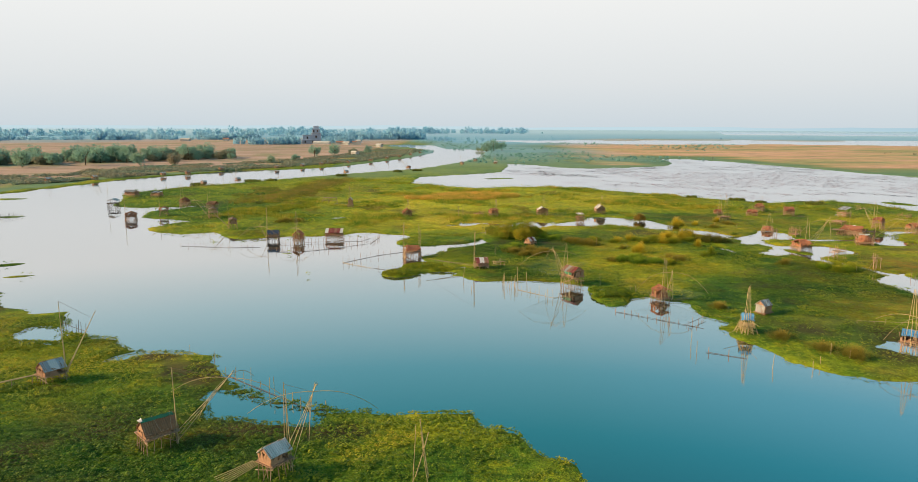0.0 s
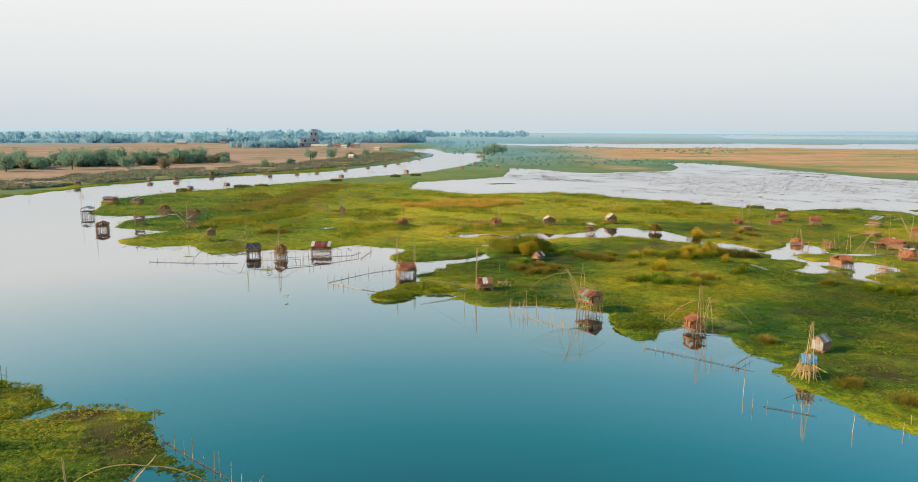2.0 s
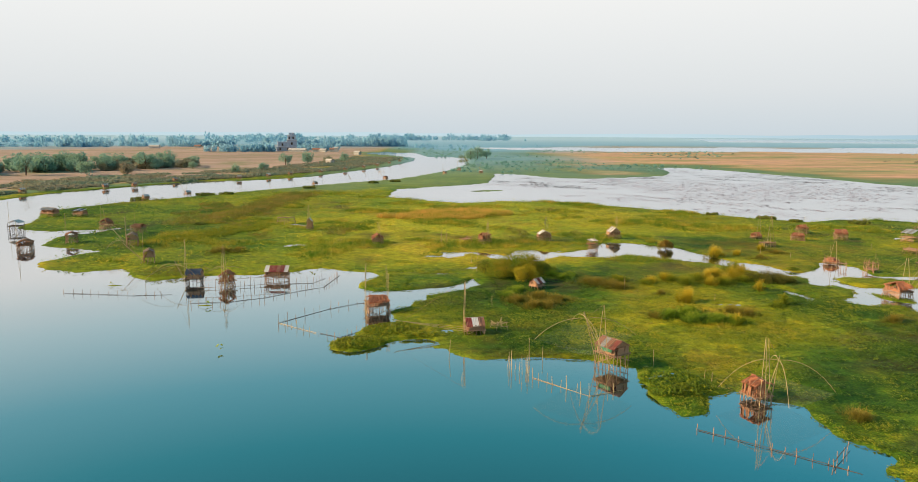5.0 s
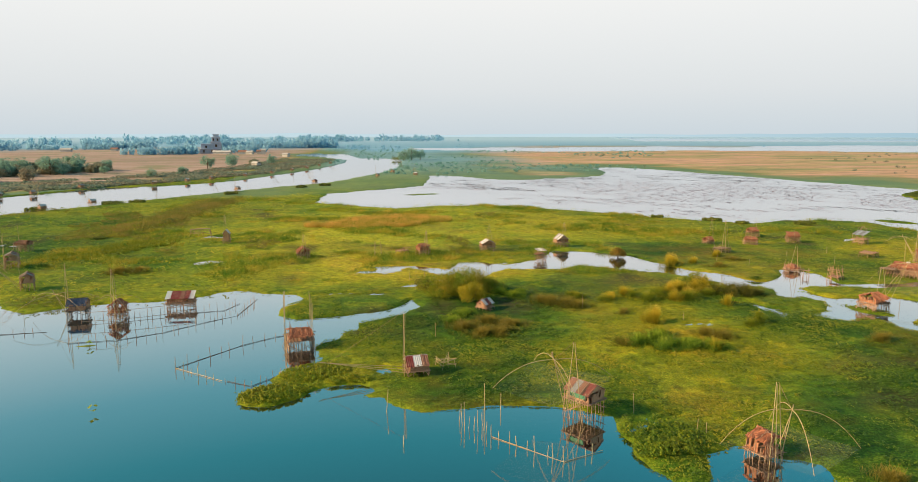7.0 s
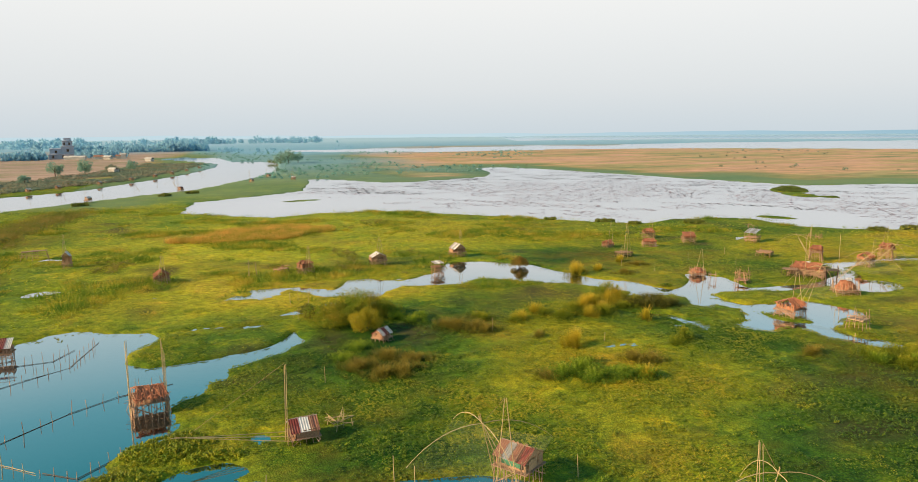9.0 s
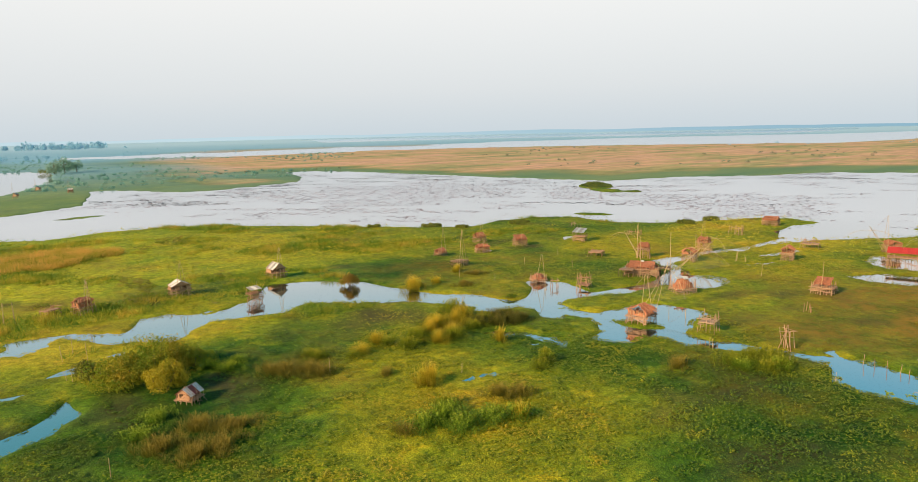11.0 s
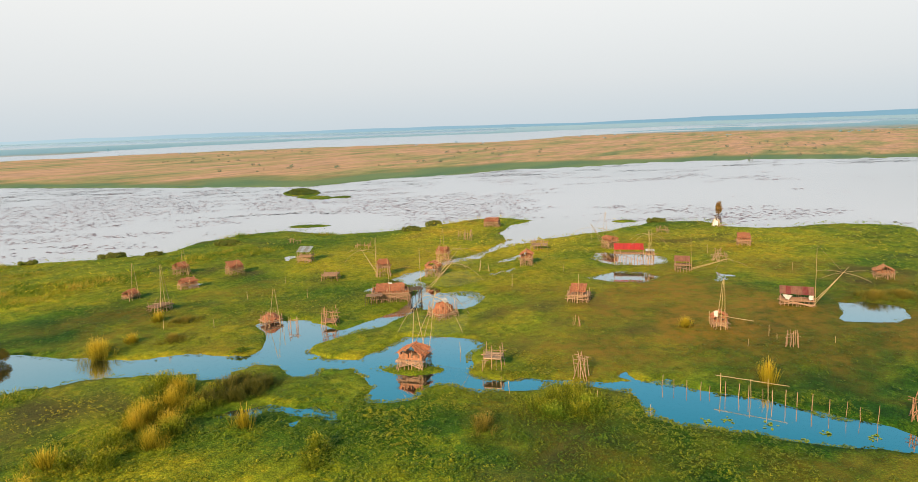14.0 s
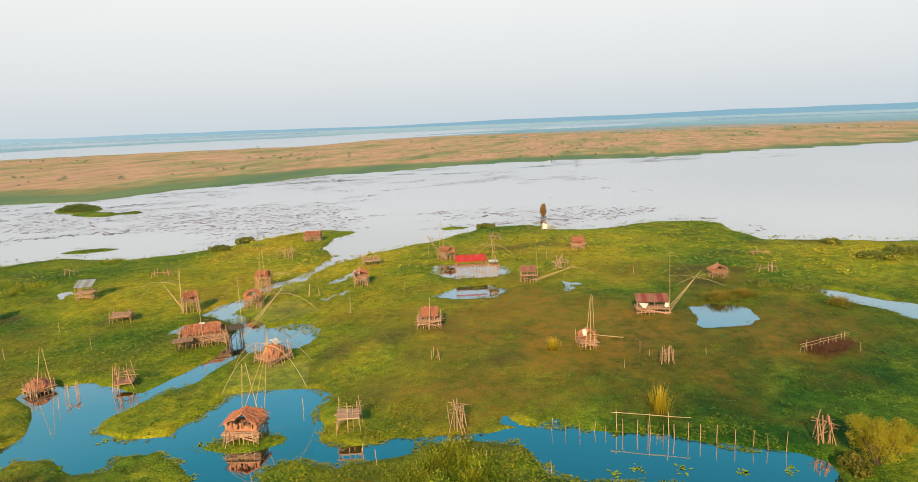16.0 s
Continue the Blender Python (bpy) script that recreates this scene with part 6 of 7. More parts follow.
# ---------------------------------------------------------------- bamboo racks, stakes, fences
def stick_frame(x, y, aim, w, d, high, n, label, wood=BAMBOO, lean=0.2, rails=5, deck=0.0, name="bamboo_frame", category="frame"):
    """A bare or ruined frame of poles."""
    rnd = random.Random(int(x * 13 + y * 29))
    ob = thing(name, standing(x, y, aim), label, category)
    for k in range(n):
        px, py = rnd.uniform(-w / 2, w / 2), rnd.uniform(-d / 2, d / 2)
        if k < 4:
            px, py = (-w / 2, w / 2, w / 2, -w / 2)[k], (-d / 2, -d / 2, d / 2, d / 2)[k]
        stick("post", (px * 1.15, py * 1.15, -0.4), (px * (1 - lean) + rnd.uniform(-lean, lean), py * (1 - lean) + rnd.uniform(-lean, lean), high * rnd.uniform(0.65, 1.05)), rnd.uniform(0.06, 0.095), wood, ob)
    for k in range(rails):
        z = high * rnd.uniform(0.3, 0.8)
        if k % 2:
            stick("rail", (-w / 2 - 0.2, rnd.choice((-1, 1)) * d / 2, z), (w / 2 + 0.3, rnd.choice((-1, 1)) * d / 2, z + rnd.uniform(-0.3, 0.3)), 0.06, wood, ob)
        else:
            stick("rail", (rnd.choice((-1, 1)) * w / 2, -d / 2 - 0.2, z), (rnd.choice((-1, 1)) * w / 2, d / 2 + 0.3, z + rnd.uniform(-0.3, 0.3)), 0.06, wood, ob)
    if deck:
        slab("deck", ((-w / 2, -d / 2, deck), (w / 2, -d / 2, deck), (w / 2, d / 2, deck + 0.1), (-w / 2, d / 2, deck + 0.15)), 0.1, 6, 4, 0.05, wood, ob, rnd)
    return ob


stick_frame(75.4, 134.3, 70, 1.9, 1.9, 2.6, 9, "empty square bamboo frame with seat-like deck on the bank", lean=0.05, rails=8, deck=1.3)
stick_frame(77.4, 125.0, 80, 1.3, 1.0, 2.8, 9, "leaning bamboo tripod frame beside the channel", lean=0.6, rails=5)
stick_frame(101.5, 181.5, 60, 2.6, 2.4, 1.7, 16, "round cage of bamboo poles on the meadow", OLDWOOD, 0.05, 8, 1.0)
stick_frame(128.8, 196.8, 70, 3.0, 1.6, 1.6, 12, "row of broken bamboo posts on the meadow", OLDWOOD, 0.05, 5)
stick_frame(126.8, 216.0, 70, 2.4, 1.6, 1.5, 10, "broken bamboo posts in the yellow grass", BAMBOO, 0.1, 3)
stick_frame(146.4, 181.0, 70, 2.8, 2.0, 2.4, 14, "tall broken bamboo posts near the channel mouth", BAMBOO, 0.05, 5)
stick_frame(142.4, 160.4, 70, 3.2, 2.0, 2.2, 16, "bamboo post pen at the water's edge", BAMBOO, 0.02, 6, 0.9)
stick_frame(80.6, 162.6, 60, 1.9, 1.6, 2.6, 12, "collapsed bamboo frame with brush in the channel", OLDWOOD, 0.3, 8, 0.5)
stick_frame(77.4, 166.4, 60, 1.0, 0.8, 1.6, 6, "small bamboo stand in shallow water", BAMBOO, 0.05, 4)
stick_frame(143.2, 124.6, 80, 2.6, 2.2, 2.4, 14, "conical stack of bamboo poles on the meadow", BAMBOO, 0.75, 6)
stick_frame(171.0, 142.6, 80, 2.8, 2.0, 1.9, 12, "leaning bamboo frame near the lake", BAMBOO, 0.4, 6)
stick_frame(96.9, 107.3, 80, 1.2, 1.0, 2.0, 13, "cluster of short bamboo posts in the weeds", BAMBOO, 0.1, 2)
stick_frame(94.2, 132.3, 80, 0.8, 0.5, 1.4, 5, "two broken stakes in the weeds", OLDWOOD, 0.2, 1)
stick_frame(158.0, 90.0, 80, 3.0, 1.6, 1.2, 10, "low brown frame in yellow grass", OLDWOOD, 0.1, 6)
stick_frame(143.8, 90.8, 80, 2.8, 1.6, 1.4, 12, "row of bamboo stubs in yellow grass", BAMBOO, 0.1, 5)
stick_frame(80.6, 95.6, 80, 1.3, 1.1, 2.3, 14, "pile of leaning logs beside a bush", OLDWOOD, 0.5, 6)
stick_frame(7.5, 125.0, 250, 1.7, 1.5, 1.2, 6, "small slatted bamboo rack on the bank", POLE, 0.1, 10)
stilt_hut(33.4, 187.4, 165, "narrow ruined stilt hut with scrap tin roof over the channel", 1.9, 1.7, 1.5, 0.7, "shed", ("white", "grey"), "x", 0.4, 1, 4.0, None, None, walls=False, seed=60, mess=26, wood=OLDWOOD, group=HUTS)
stick_frame(-43.4, 230.0, 170, 4.6, 2.4, 1.8, 10, "flat grey bamboo platform on posts", BAMBOO, 0.05, 6, 1.7, "platform", "platform")
stick_frame(0.6, 195.4, 170, 1.2, 0.6, 3.4, 4, "two bare bamboo masts on the meadow", POLE, 0.0, 0)
stick_frame(-2.7, 47.0, 0, 1.0, 0.7, 4.6, 4, "tall bamboo poles leaning together in the reeds", POLE, 0.85, 0)
stick_frame(118.4, 160.0, 70, 1.6, 0.5, 2.0, 4, "bamboo poles beside the pond", POLE, 0.1, 0)
stick_frame(5.8, 198.5, 150, 2.2, 1.8, 1.3, 14, "low heap of brown stakes and brush", OLDWOOD, 0.2, 6, 0.6)


def stake(x, y, high, lean=0.1):
    rnd = random.Random(int(x * 31 + y * 7))
    ob = thing("stake", pose(x, y, 0), "single bamboo stake pushed into the marsh", "stake", "stakes")
    stick("pole", (0, 0, -0.6), (rnd.uniform(-lean, lean) * high, rnd.uniform(-lean, lean) * high, high), 0.065, POLE, ob)


for x, y, z in ((102, 117.4, 1.9), (100, 110.2, 1.6), (98.8, 109.1, 1.0), (94.7, 111.7, 1.2), (100.2, 103.1, 1.1), (103.8, 87.1, 1.4), (123.5, 146.9, 1.6), (79, 140.7, 1.2), (74.4, 165.1, 1.3), (69.9, 129.4, 1.6),
                (8.5, 168.6, 2.8), (6.5, 163.1, 1.6), (6.0, 163.8, 1.2), (7.4, 136.5, 2.0), (30.4, 148.9, 2.0), (42.1, 140.4, 1.3), (23.4, 110.4, 2.2), (10, 113.4, 2.6), (11.5, 113.2, 1.6), (2.1, 107, 0.8),
                (0.8, 113.9, 2.2), (27.1, 105.6, 1.5), (27.9, 105.5, 1.3), (6, 171.4, 2.2), (7.2, 173.8, 2.6), (28.1, 79.6, 1.8), (27.8, 76.8, 1.4), (34.3, 71.5, 1.6), (42.8, 75.5, 1.6), (44.3, 74.5, 1.2),
                (40, 72.5, 1.1), (38.6, 71.2, 1.0), (68.5, 182, 1.6), (72, 176, 1.5), (90, 176, 1.8), (110, 150, 2.4), (140, 112, 1.6), (150, 128, 2.0), (-27.5, 74, 1.0), (-31, 76.2, 0.9), (96, 187, 1.6), (85, 184, 1.6)):
    stake(x, y, z)


def fish_fence(points, gap, high, rails, label, wood=BAMBOO, dark=True, both=0.0):
    """Posts along a line through the water, with lashed rails."""
    rnd = random.Random(int(points[0][0] * 11 + points[0][1] * 5))
    ob = thing("fish_fence", pose(points[0][0], points[0][1], 0), label, "fence", "fish fences")
    o = Vector((points[0][0], points[0][1], 0))
    for (ax, ay), (bx, by) in zip(points, points[1:]):
        a, b = Vector((ax, ay, 0)) - o, Vector((bx, by, 0)) - o
        n = max(1, round((b - a).length / gap))
        for k in range(n):
            p = a.lerp(b, (k + rnd.uniform(-0.2, 0.2)) / n)
            stick("post", p + Vector((0, 0, -0.6)), p + Vector((rnd.uniform(-0.15, 0.15), rnd.uniform(-0.15, 0.15), high * (rnd.uniform(0.95, 1.15) if rails and max(rails) > 0.8 * high else rnd.uniform(0.45, 1.15)))), rnd.uniform(0.045, 0.075), wood, ob)
        for z in rails:
            stick("rail", a + Vector((0, 0, z)), b + Vector((0, 0, z + rnd.uniform(-0.05, 0.05))), 0.058, DARKWOOD if dark else wood, ob)


FISH = "bamboo fish trap fence standing in the water"
fish_fence([(9.6, 107.5), (14.6, 102.3), (18.2, 103.8)], 0.9, 1.4, (0.05,), FISH, POLE, False)
fish_fence([(7.3, 111.1), (7.8, 109.6), (9.2, 108.1), (9.2, 110.5)], 0.6, 1.9, (), "cluster of pale stakes standing in the water", POLE)
fish_fence([(-22.1, 128.9), (-16.5, 136.3), (-12.8, 139.5), (-7.9, 141.8)], 1.6, 1.3, (0.05,), FISH)
fish_fence([(-22.1, 128.9), (-19, 126.4), (-16.1, 124.1)], 1.2, 1.0, (0.06,), FISH, POLE, False)
fish_fence([(-15.6, 124), (-12.8, 122.2), (-9.7, 126)], 1.0, 0.8, (0.05,), FISH)
fish_fence([(-37.9, 139.9), (-32.3, 140.6), (-27.5, 143.4), (-23.3, 147.7), (-19.6, 150.9), (-18.4, 160.6)], 1.2, 1.1, (0.05,), FISH)
fish_fence([(-60, 146.5), (-48.1, 144.9), (-42.7, 145.6)], 1.5, 0.9, (0.05,), FISH)
fish_fence([(-39.9, 149.4), (-35.6, 150.1), (-31.3, 151.4), (-25.8, 153.3)], 0.8, 1.9, (0.25, 1.5), "tall bamboo fence walkway between the water huts", BAMBOO, False)
fish_fence([(-25.8, 153.3), (-22, 154), (-20.6, 158)], 1.1, 1.6, (0.05,), FISH)
fish_fence([(22.4, 94.4), (26.9, 90.8), (30.2, 88), (32.1, 86.4)], 1.1, 0.7, (0.05,), FISH, OLDWOOD)
fish_fence([(30.6, 87.7), (34, 91.2)], 1.1, 0.9, (0.4,), FISH)
fish_fence([(28.9, 76.9), (32.8, 74.7)], 1.8, 0.7, (0.06,), FISH, OLDWOOD)
fish_fence([(-24.6, 69.1), (-20.8, 65.9), (-16.7, 62.6), (-13.6, 59.9), (-10.5, 60.2)], 1.5, 1.7, (0.05,), FISH, POLE)
fish_fence([(-51.5, 86.4), (-48.2, 84), (-46.4, 82.9)], 0.8, 1.4, (0.4,), "dark wooden gate posts across a pond mouth", DARKWOOD)
fish_fence([(78.9, 117), (79.3, 113.7), (79.4, 111.3), (79.5, 108), (79.4, 104.8), (79, 101), (78.6, 97.2)], 1.15, 1.5, (), "row of bamboo posts along the channel bank", BAMBOO)
fish_fence([(79.8, 112.2), (79.8, 109), (79.8, 105.7)], 2.2, 1.9, (1.75,), "bamboo rail on posts along the channel bank", POLE, False)
fish_fence([(102.4, 93.4), (104.6, 91), (107.8, 87.3)], 0.7, 1.5, (1.2, 0.9), "leaning bamboo rail fence round a brown heap", POLE, False)
fish_fence([(-127.5, 189.3), (-127.4, 191.7), (-127.2, 196.3)], 0.8, 1.2, (0.3,), FISH, DARKWOOD)
fish_fence([(53, 88), (60, 87), (68, 83)], 2.0, 1.0, (0.7,), "low bamboo rail across the marsh", POLE, False)
fish_fence([(72.2, 131), (71.6, 116), (72.2, 110)], 6.0, 1.5, (), "bare stakes at the reed edge", POLE)

ob = thing("walkway", pose(-44.8, 63.8, 0.3), "narrow bamboo walkway on short posts to a hut", "walkway")
for k in range(3):
    bow("walk_pole", [(-4 + 0.12 * k, -3.2, 0.5), (-1.5, -1.0 + 0.15 * k, 0.62), (0.4, 0.6 + 0.15 * k, 0.7), (2.4, 2.4 + 0.12 * k, 0.75)], 0.06, 0.05, POLE, ob)
for k in range(5):
    stick("post", (-3.4 + 1.35 * k, -2.7 + 1.15 * k, -0.6), (-3.4 + 1.35 * k, -2.65 + 1.15 * k, 0.75), 0.08, BAMBOO, ob)

ob = thing("brush_heap", standing(104.8, 90.0, 120), "dark brown heap of dead weeds and brush", "brush heap")
heap_v, heap_f = fan(9, 0.5, 0.5, 0.03)
hg = np.random.default_rng(77)
hx, hy, ht = hg.normal(size=420) * 0.9, hg.normal(size=420) * 1.5, hg.random(420) * 6.283
hs = hg.uniform(0.25, 0.6, 420)
heap = np.stack([heap_v[None, :, 0] * np.cos(ht)[:, None] - heap_v[None, :, 1] * np.sin(ht)[:, None] + hx[:, None], heap_v[None, :, 0] * np.sin(ht)[:, None] + heap_v[None, :, 1] * np.cos(ht)[:, None] + hy[:, None], heap_v[None, :, 2] * hs[:, None]], -1).reshape(-1, 3)
part("brush", array_mesh("brush", heap, (heap_f[None] + (np.arange(420) * len(heap_v))[:, None, None]).reshape(-1, 4), worn_material("dead_brush", (0.15, 0.065, 0.03), (0.07, 0.035, 0.02), 0.95, 1.2)), None, ob)


# ---------------------------------------------------------------- reeds and bushes
def clump_mesh(name, shape, n, spread_r, low, high, mat, seed, squash=1.0):
    """Many tufts joined into one uneven clump."""
    g = np.random.default_rng(seed)
    v, f = shape
    a, r = g.random(n) * 2 * np.pi, spread_r * np.minimum(1.5, np.abs(g.normal(size=n)) * 0.62)
    size = g.uniform(0.8, 1.2, n)
    tall = g.uniform(low, high, n) * np.clip(1.15 - 0.5 * (r / spread_r) ** 2, 0.4, 1.2)
    turn = g.random(n) * 2 * np.pi
    c, s = np.cos(turn)[:, None], np.sin(turn)[:, None]
    tilt = 0.22 * r / spread_r
    z = v[None, :, 2] * tall[:, None]
    x = (v[None, :, 0] * c - v[None, :, 1] * s) * size[:, None] + (np.cos(a) * r)[:, None] + (np.cos(a) * tilt)[:, None] * z
    y = (v[None, :, 0] * s + v[None, :, 1] * c) * size[:, None] + (np.sin(a) * r * squash)[:, None] + (np.sin(a) * tilt)[:, None] * z
    faces = (f[None] + (np.arange(n) * len(v))[:, None, None]).reshape(-1, f.shape[1])
    me = array_mesh(name, np.stack([x, y, z], -1).reshape(-1, 3), faces, mat)
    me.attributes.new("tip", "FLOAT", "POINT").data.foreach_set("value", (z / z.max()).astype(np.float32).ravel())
    return me


REED = sprig(9, 12, 3, 0.06)
STALK = tuft(12, 1.0, 0.30, 0.34, 0.022)
STRAW = sprig(13, 9, 5, 0.05)
BLADE = sprig(7, 26, 3, 0.075)


def reed_clump(x, y, r, tall, mat, label, n=None, squash=1.0, turn=0.0, shape=None):
    n = n or int(14 + 13 * r * r)
    ob = new("reed_clump", clump_mesh("reed_clump", shape or REED, n, r, tall * 0.45, tall * 1.1, mat, int(x * 7 + y * 3) % 9999, squash))
    ob.matrix_basis = pose(x, y, max(0, height_at(x, y)) - 0.05, 0, 0, turn)
    return tagged(ob, label, "reeds", "reed clumps")


GOLD, GREEN_R, BROWN = "golden dry reed clump standing in the green mat", "tall green and yellow reed clump", "brown sedge clump in the green mat"
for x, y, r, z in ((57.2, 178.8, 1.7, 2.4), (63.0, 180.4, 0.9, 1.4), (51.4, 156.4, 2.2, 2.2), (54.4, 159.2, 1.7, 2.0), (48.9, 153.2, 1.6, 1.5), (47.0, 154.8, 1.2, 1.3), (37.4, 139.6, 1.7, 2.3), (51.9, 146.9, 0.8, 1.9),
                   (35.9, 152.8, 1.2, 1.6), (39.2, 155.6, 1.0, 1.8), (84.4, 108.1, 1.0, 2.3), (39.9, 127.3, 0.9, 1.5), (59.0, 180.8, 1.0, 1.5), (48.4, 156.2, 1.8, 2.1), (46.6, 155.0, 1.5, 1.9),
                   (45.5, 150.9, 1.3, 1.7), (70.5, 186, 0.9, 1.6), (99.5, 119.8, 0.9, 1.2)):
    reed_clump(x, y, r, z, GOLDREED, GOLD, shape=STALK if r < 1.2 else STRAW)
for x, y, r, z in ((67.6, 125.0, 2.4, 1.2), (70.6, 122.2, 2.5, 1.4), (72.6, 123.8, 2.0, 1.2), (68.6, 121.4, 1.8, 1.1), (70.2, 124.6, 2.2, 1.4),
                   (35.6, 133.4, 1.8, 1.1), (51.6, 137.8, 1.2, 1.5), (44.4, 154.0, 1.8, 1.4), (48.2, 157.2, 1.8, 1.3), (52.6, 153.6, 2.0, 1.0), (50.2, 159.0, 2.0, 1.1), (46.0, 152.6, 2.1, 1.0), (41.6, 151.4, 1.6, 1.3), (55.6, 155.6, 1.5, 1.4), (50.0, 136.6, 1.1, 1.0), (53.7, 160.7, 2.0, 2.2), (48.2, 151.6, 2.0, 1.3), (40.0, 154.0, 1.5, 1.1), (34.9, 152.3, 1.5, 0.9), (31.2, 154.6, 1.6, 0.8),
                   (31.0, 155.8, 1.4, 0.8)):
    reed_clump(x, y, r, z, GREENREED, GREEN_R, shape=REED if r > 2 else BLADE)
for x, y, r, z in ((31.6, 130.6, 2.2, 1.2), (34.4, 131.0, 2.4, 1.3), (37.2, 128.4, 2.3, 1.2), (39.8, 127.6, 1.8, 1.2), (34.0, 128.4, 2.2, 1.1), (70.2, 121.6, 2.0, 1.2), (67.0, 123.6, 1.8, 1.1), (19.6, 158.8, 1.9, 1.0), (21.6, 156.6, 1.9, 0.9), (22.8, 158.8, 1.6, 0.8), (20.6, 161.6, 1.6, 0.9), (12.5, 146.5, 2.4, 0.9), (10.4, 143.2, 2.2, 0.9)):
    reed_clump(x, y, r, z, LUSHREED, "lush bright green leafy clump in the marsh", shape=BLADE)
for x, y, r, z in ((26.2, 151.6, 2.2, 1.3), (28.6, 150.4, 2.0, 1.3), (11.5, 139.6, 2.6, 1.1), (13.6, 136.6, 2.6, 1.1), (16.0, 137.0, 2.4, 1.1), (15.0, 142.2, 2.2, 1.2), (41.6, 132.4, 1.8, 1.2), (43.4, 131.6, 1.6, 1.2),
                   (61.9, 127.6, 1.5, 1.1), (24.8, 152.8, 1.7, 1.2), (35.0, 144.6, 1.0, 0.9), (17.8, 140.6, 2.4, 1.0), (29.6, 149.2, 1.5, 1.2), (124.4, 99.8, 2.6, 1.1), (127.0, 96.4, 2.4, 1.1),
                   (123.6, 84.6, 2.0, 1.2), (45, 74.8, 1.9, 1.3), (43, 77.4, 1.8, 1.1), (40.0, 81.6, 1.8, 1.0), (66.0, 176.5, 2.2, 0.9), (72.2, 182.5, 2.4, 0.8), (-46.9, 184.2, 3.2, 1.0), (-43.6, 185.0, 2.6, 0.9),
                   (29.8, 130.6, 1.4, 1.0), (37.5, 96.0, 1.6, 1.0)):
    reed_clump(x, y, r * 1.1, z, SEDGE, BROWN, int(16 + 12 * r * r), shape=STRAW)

# darker copy of the sedge: its shaded side put into the colour
SHADESEDGE = leaf_material("shaded_sedge_blades", [(0.1, (0.07, 0.09, 0.012)), (1.0, (0.30, 0.23, 0.05)), (0.6, (0.14, 0.14, 0.02))], ((0.10, 0.11, 0.015), (0.26, 0.22, 0.05)), 6.0, 0.3, 0.5, "tip")
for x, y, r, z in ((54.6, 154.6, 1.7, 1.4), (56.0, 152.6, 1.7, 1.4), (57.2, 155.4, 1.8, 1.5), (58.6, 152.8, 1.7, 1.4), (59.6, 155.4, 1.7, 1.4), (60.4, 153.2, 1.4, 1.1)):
    reed_clump(x, y, r * 1.1, z, SHADESEDGE, "tall brown-green sedge beside the pool, shade put into its dark colour", int(16 + 13 * r * r), shape=STRAW)


def bush(x, y, r, high, mat, label, seed, balls=14, leaves=190, stems=5, leaf=0.07, puff=(0.28, 0.5)):
    g = random.Random(seed)
    ob = thing("bush", pose(x, y, max(0, height_at(x, y)) - 0.05), label, "bush", "bushes")
    vs, fs, k = [], [], 0
    for i in range(balls):
        a, rr = g.uniform(0, 6.283), r * math.sqrt(g.random()) * 0.8
        z = high * (0.25 + 0.6 * g.random() * (1 - 0.55 * (rr / r) ** 2))
        s = r * g.uniform(*puff)
        v, f = leaf_ball(leaves, leaf / s * g.uniform(0.9, 1.4), seed * 50 + i)
        vs.append(v * s + np.array((math.cos(a) * rr, math.sin(a) * rr, max(z, s * 0.5))))
        fs.append(f + k)
        k += len(v)
    part("crown", array_mesh("crown", np.concatenate(vs), np.concatenate(fs), mat), None, ob)
    for i in range(stems):
        a = g.uniform(0, 6.283)
        stick("stem", (0.2 * math.cos(a), 0.2 * math.sin(a), -0.2), (r * 0.5 * math.cos(a), r * 0.5 * math.sin(a), high * 0.6), 0.10, BARK, ob)
    return ob


RUSTBUSH = leaf_material("rusty_bush_leaves", [(0.3, (0.16, 0.20, 0.02)), (0.7, (0.40, 0.20, 0.05))], ((0.22, 0.20, 0.02), (0.46, 0.25, 0.06)), 1.2, 0.4, 0.6)
bush(14.6, 160.6, 3.7, 4.2, BUSH, "large olive green bush beside the narrow inlet", 1, 30, 300, leaf=0.064)
bush(10.4, 158.0, 3.4, 3.4, BUSH, "rounded olive bush with brown twigs at the inlet", 2, 26, 300, leaf=0.064)
bush(14.2, 154.0, 2.4, 3.2, GOLDBUSH, "rounded yellow-green bush on the meadow", 3, 22, 320, leaf=0.056)
bush(8.4, 162.2, 2.2, 2.2, SEDGE, "brown dry bush at the inlet", 4, 14)
bush(18.2, 160.0, 2.4, 2.4, BUSH, "low green bush beside a larger one", 5, 16, 300, leaf=0.055)
bush(50.5, 188.8, 1.7, 2.5, RUSTBUSH, "brown-green leafy bush growing in the channel", 6, 22, 260, leaf=0.05, puff=(0.3, 0.48))
bush(77.7, 92.6, 2.7, 4.2, GOLDBUSH, "tall feathery yellow bush beside a log pile", 7, 48, 260, 9, leaf=0.032, puff=(0.14, 0.30))
bush(79.6, 90.9, 2.0, 3.0, GOLDBUSH, "feathery yellow bush at the channel end", 8, 30, 260, 7, leaf=0.032, puff=(0.14, 0.30))
bush(76.4, 94.4, 1.4, 1.2, SEDGE, "low rust coloured bush at the water", 9, 8)
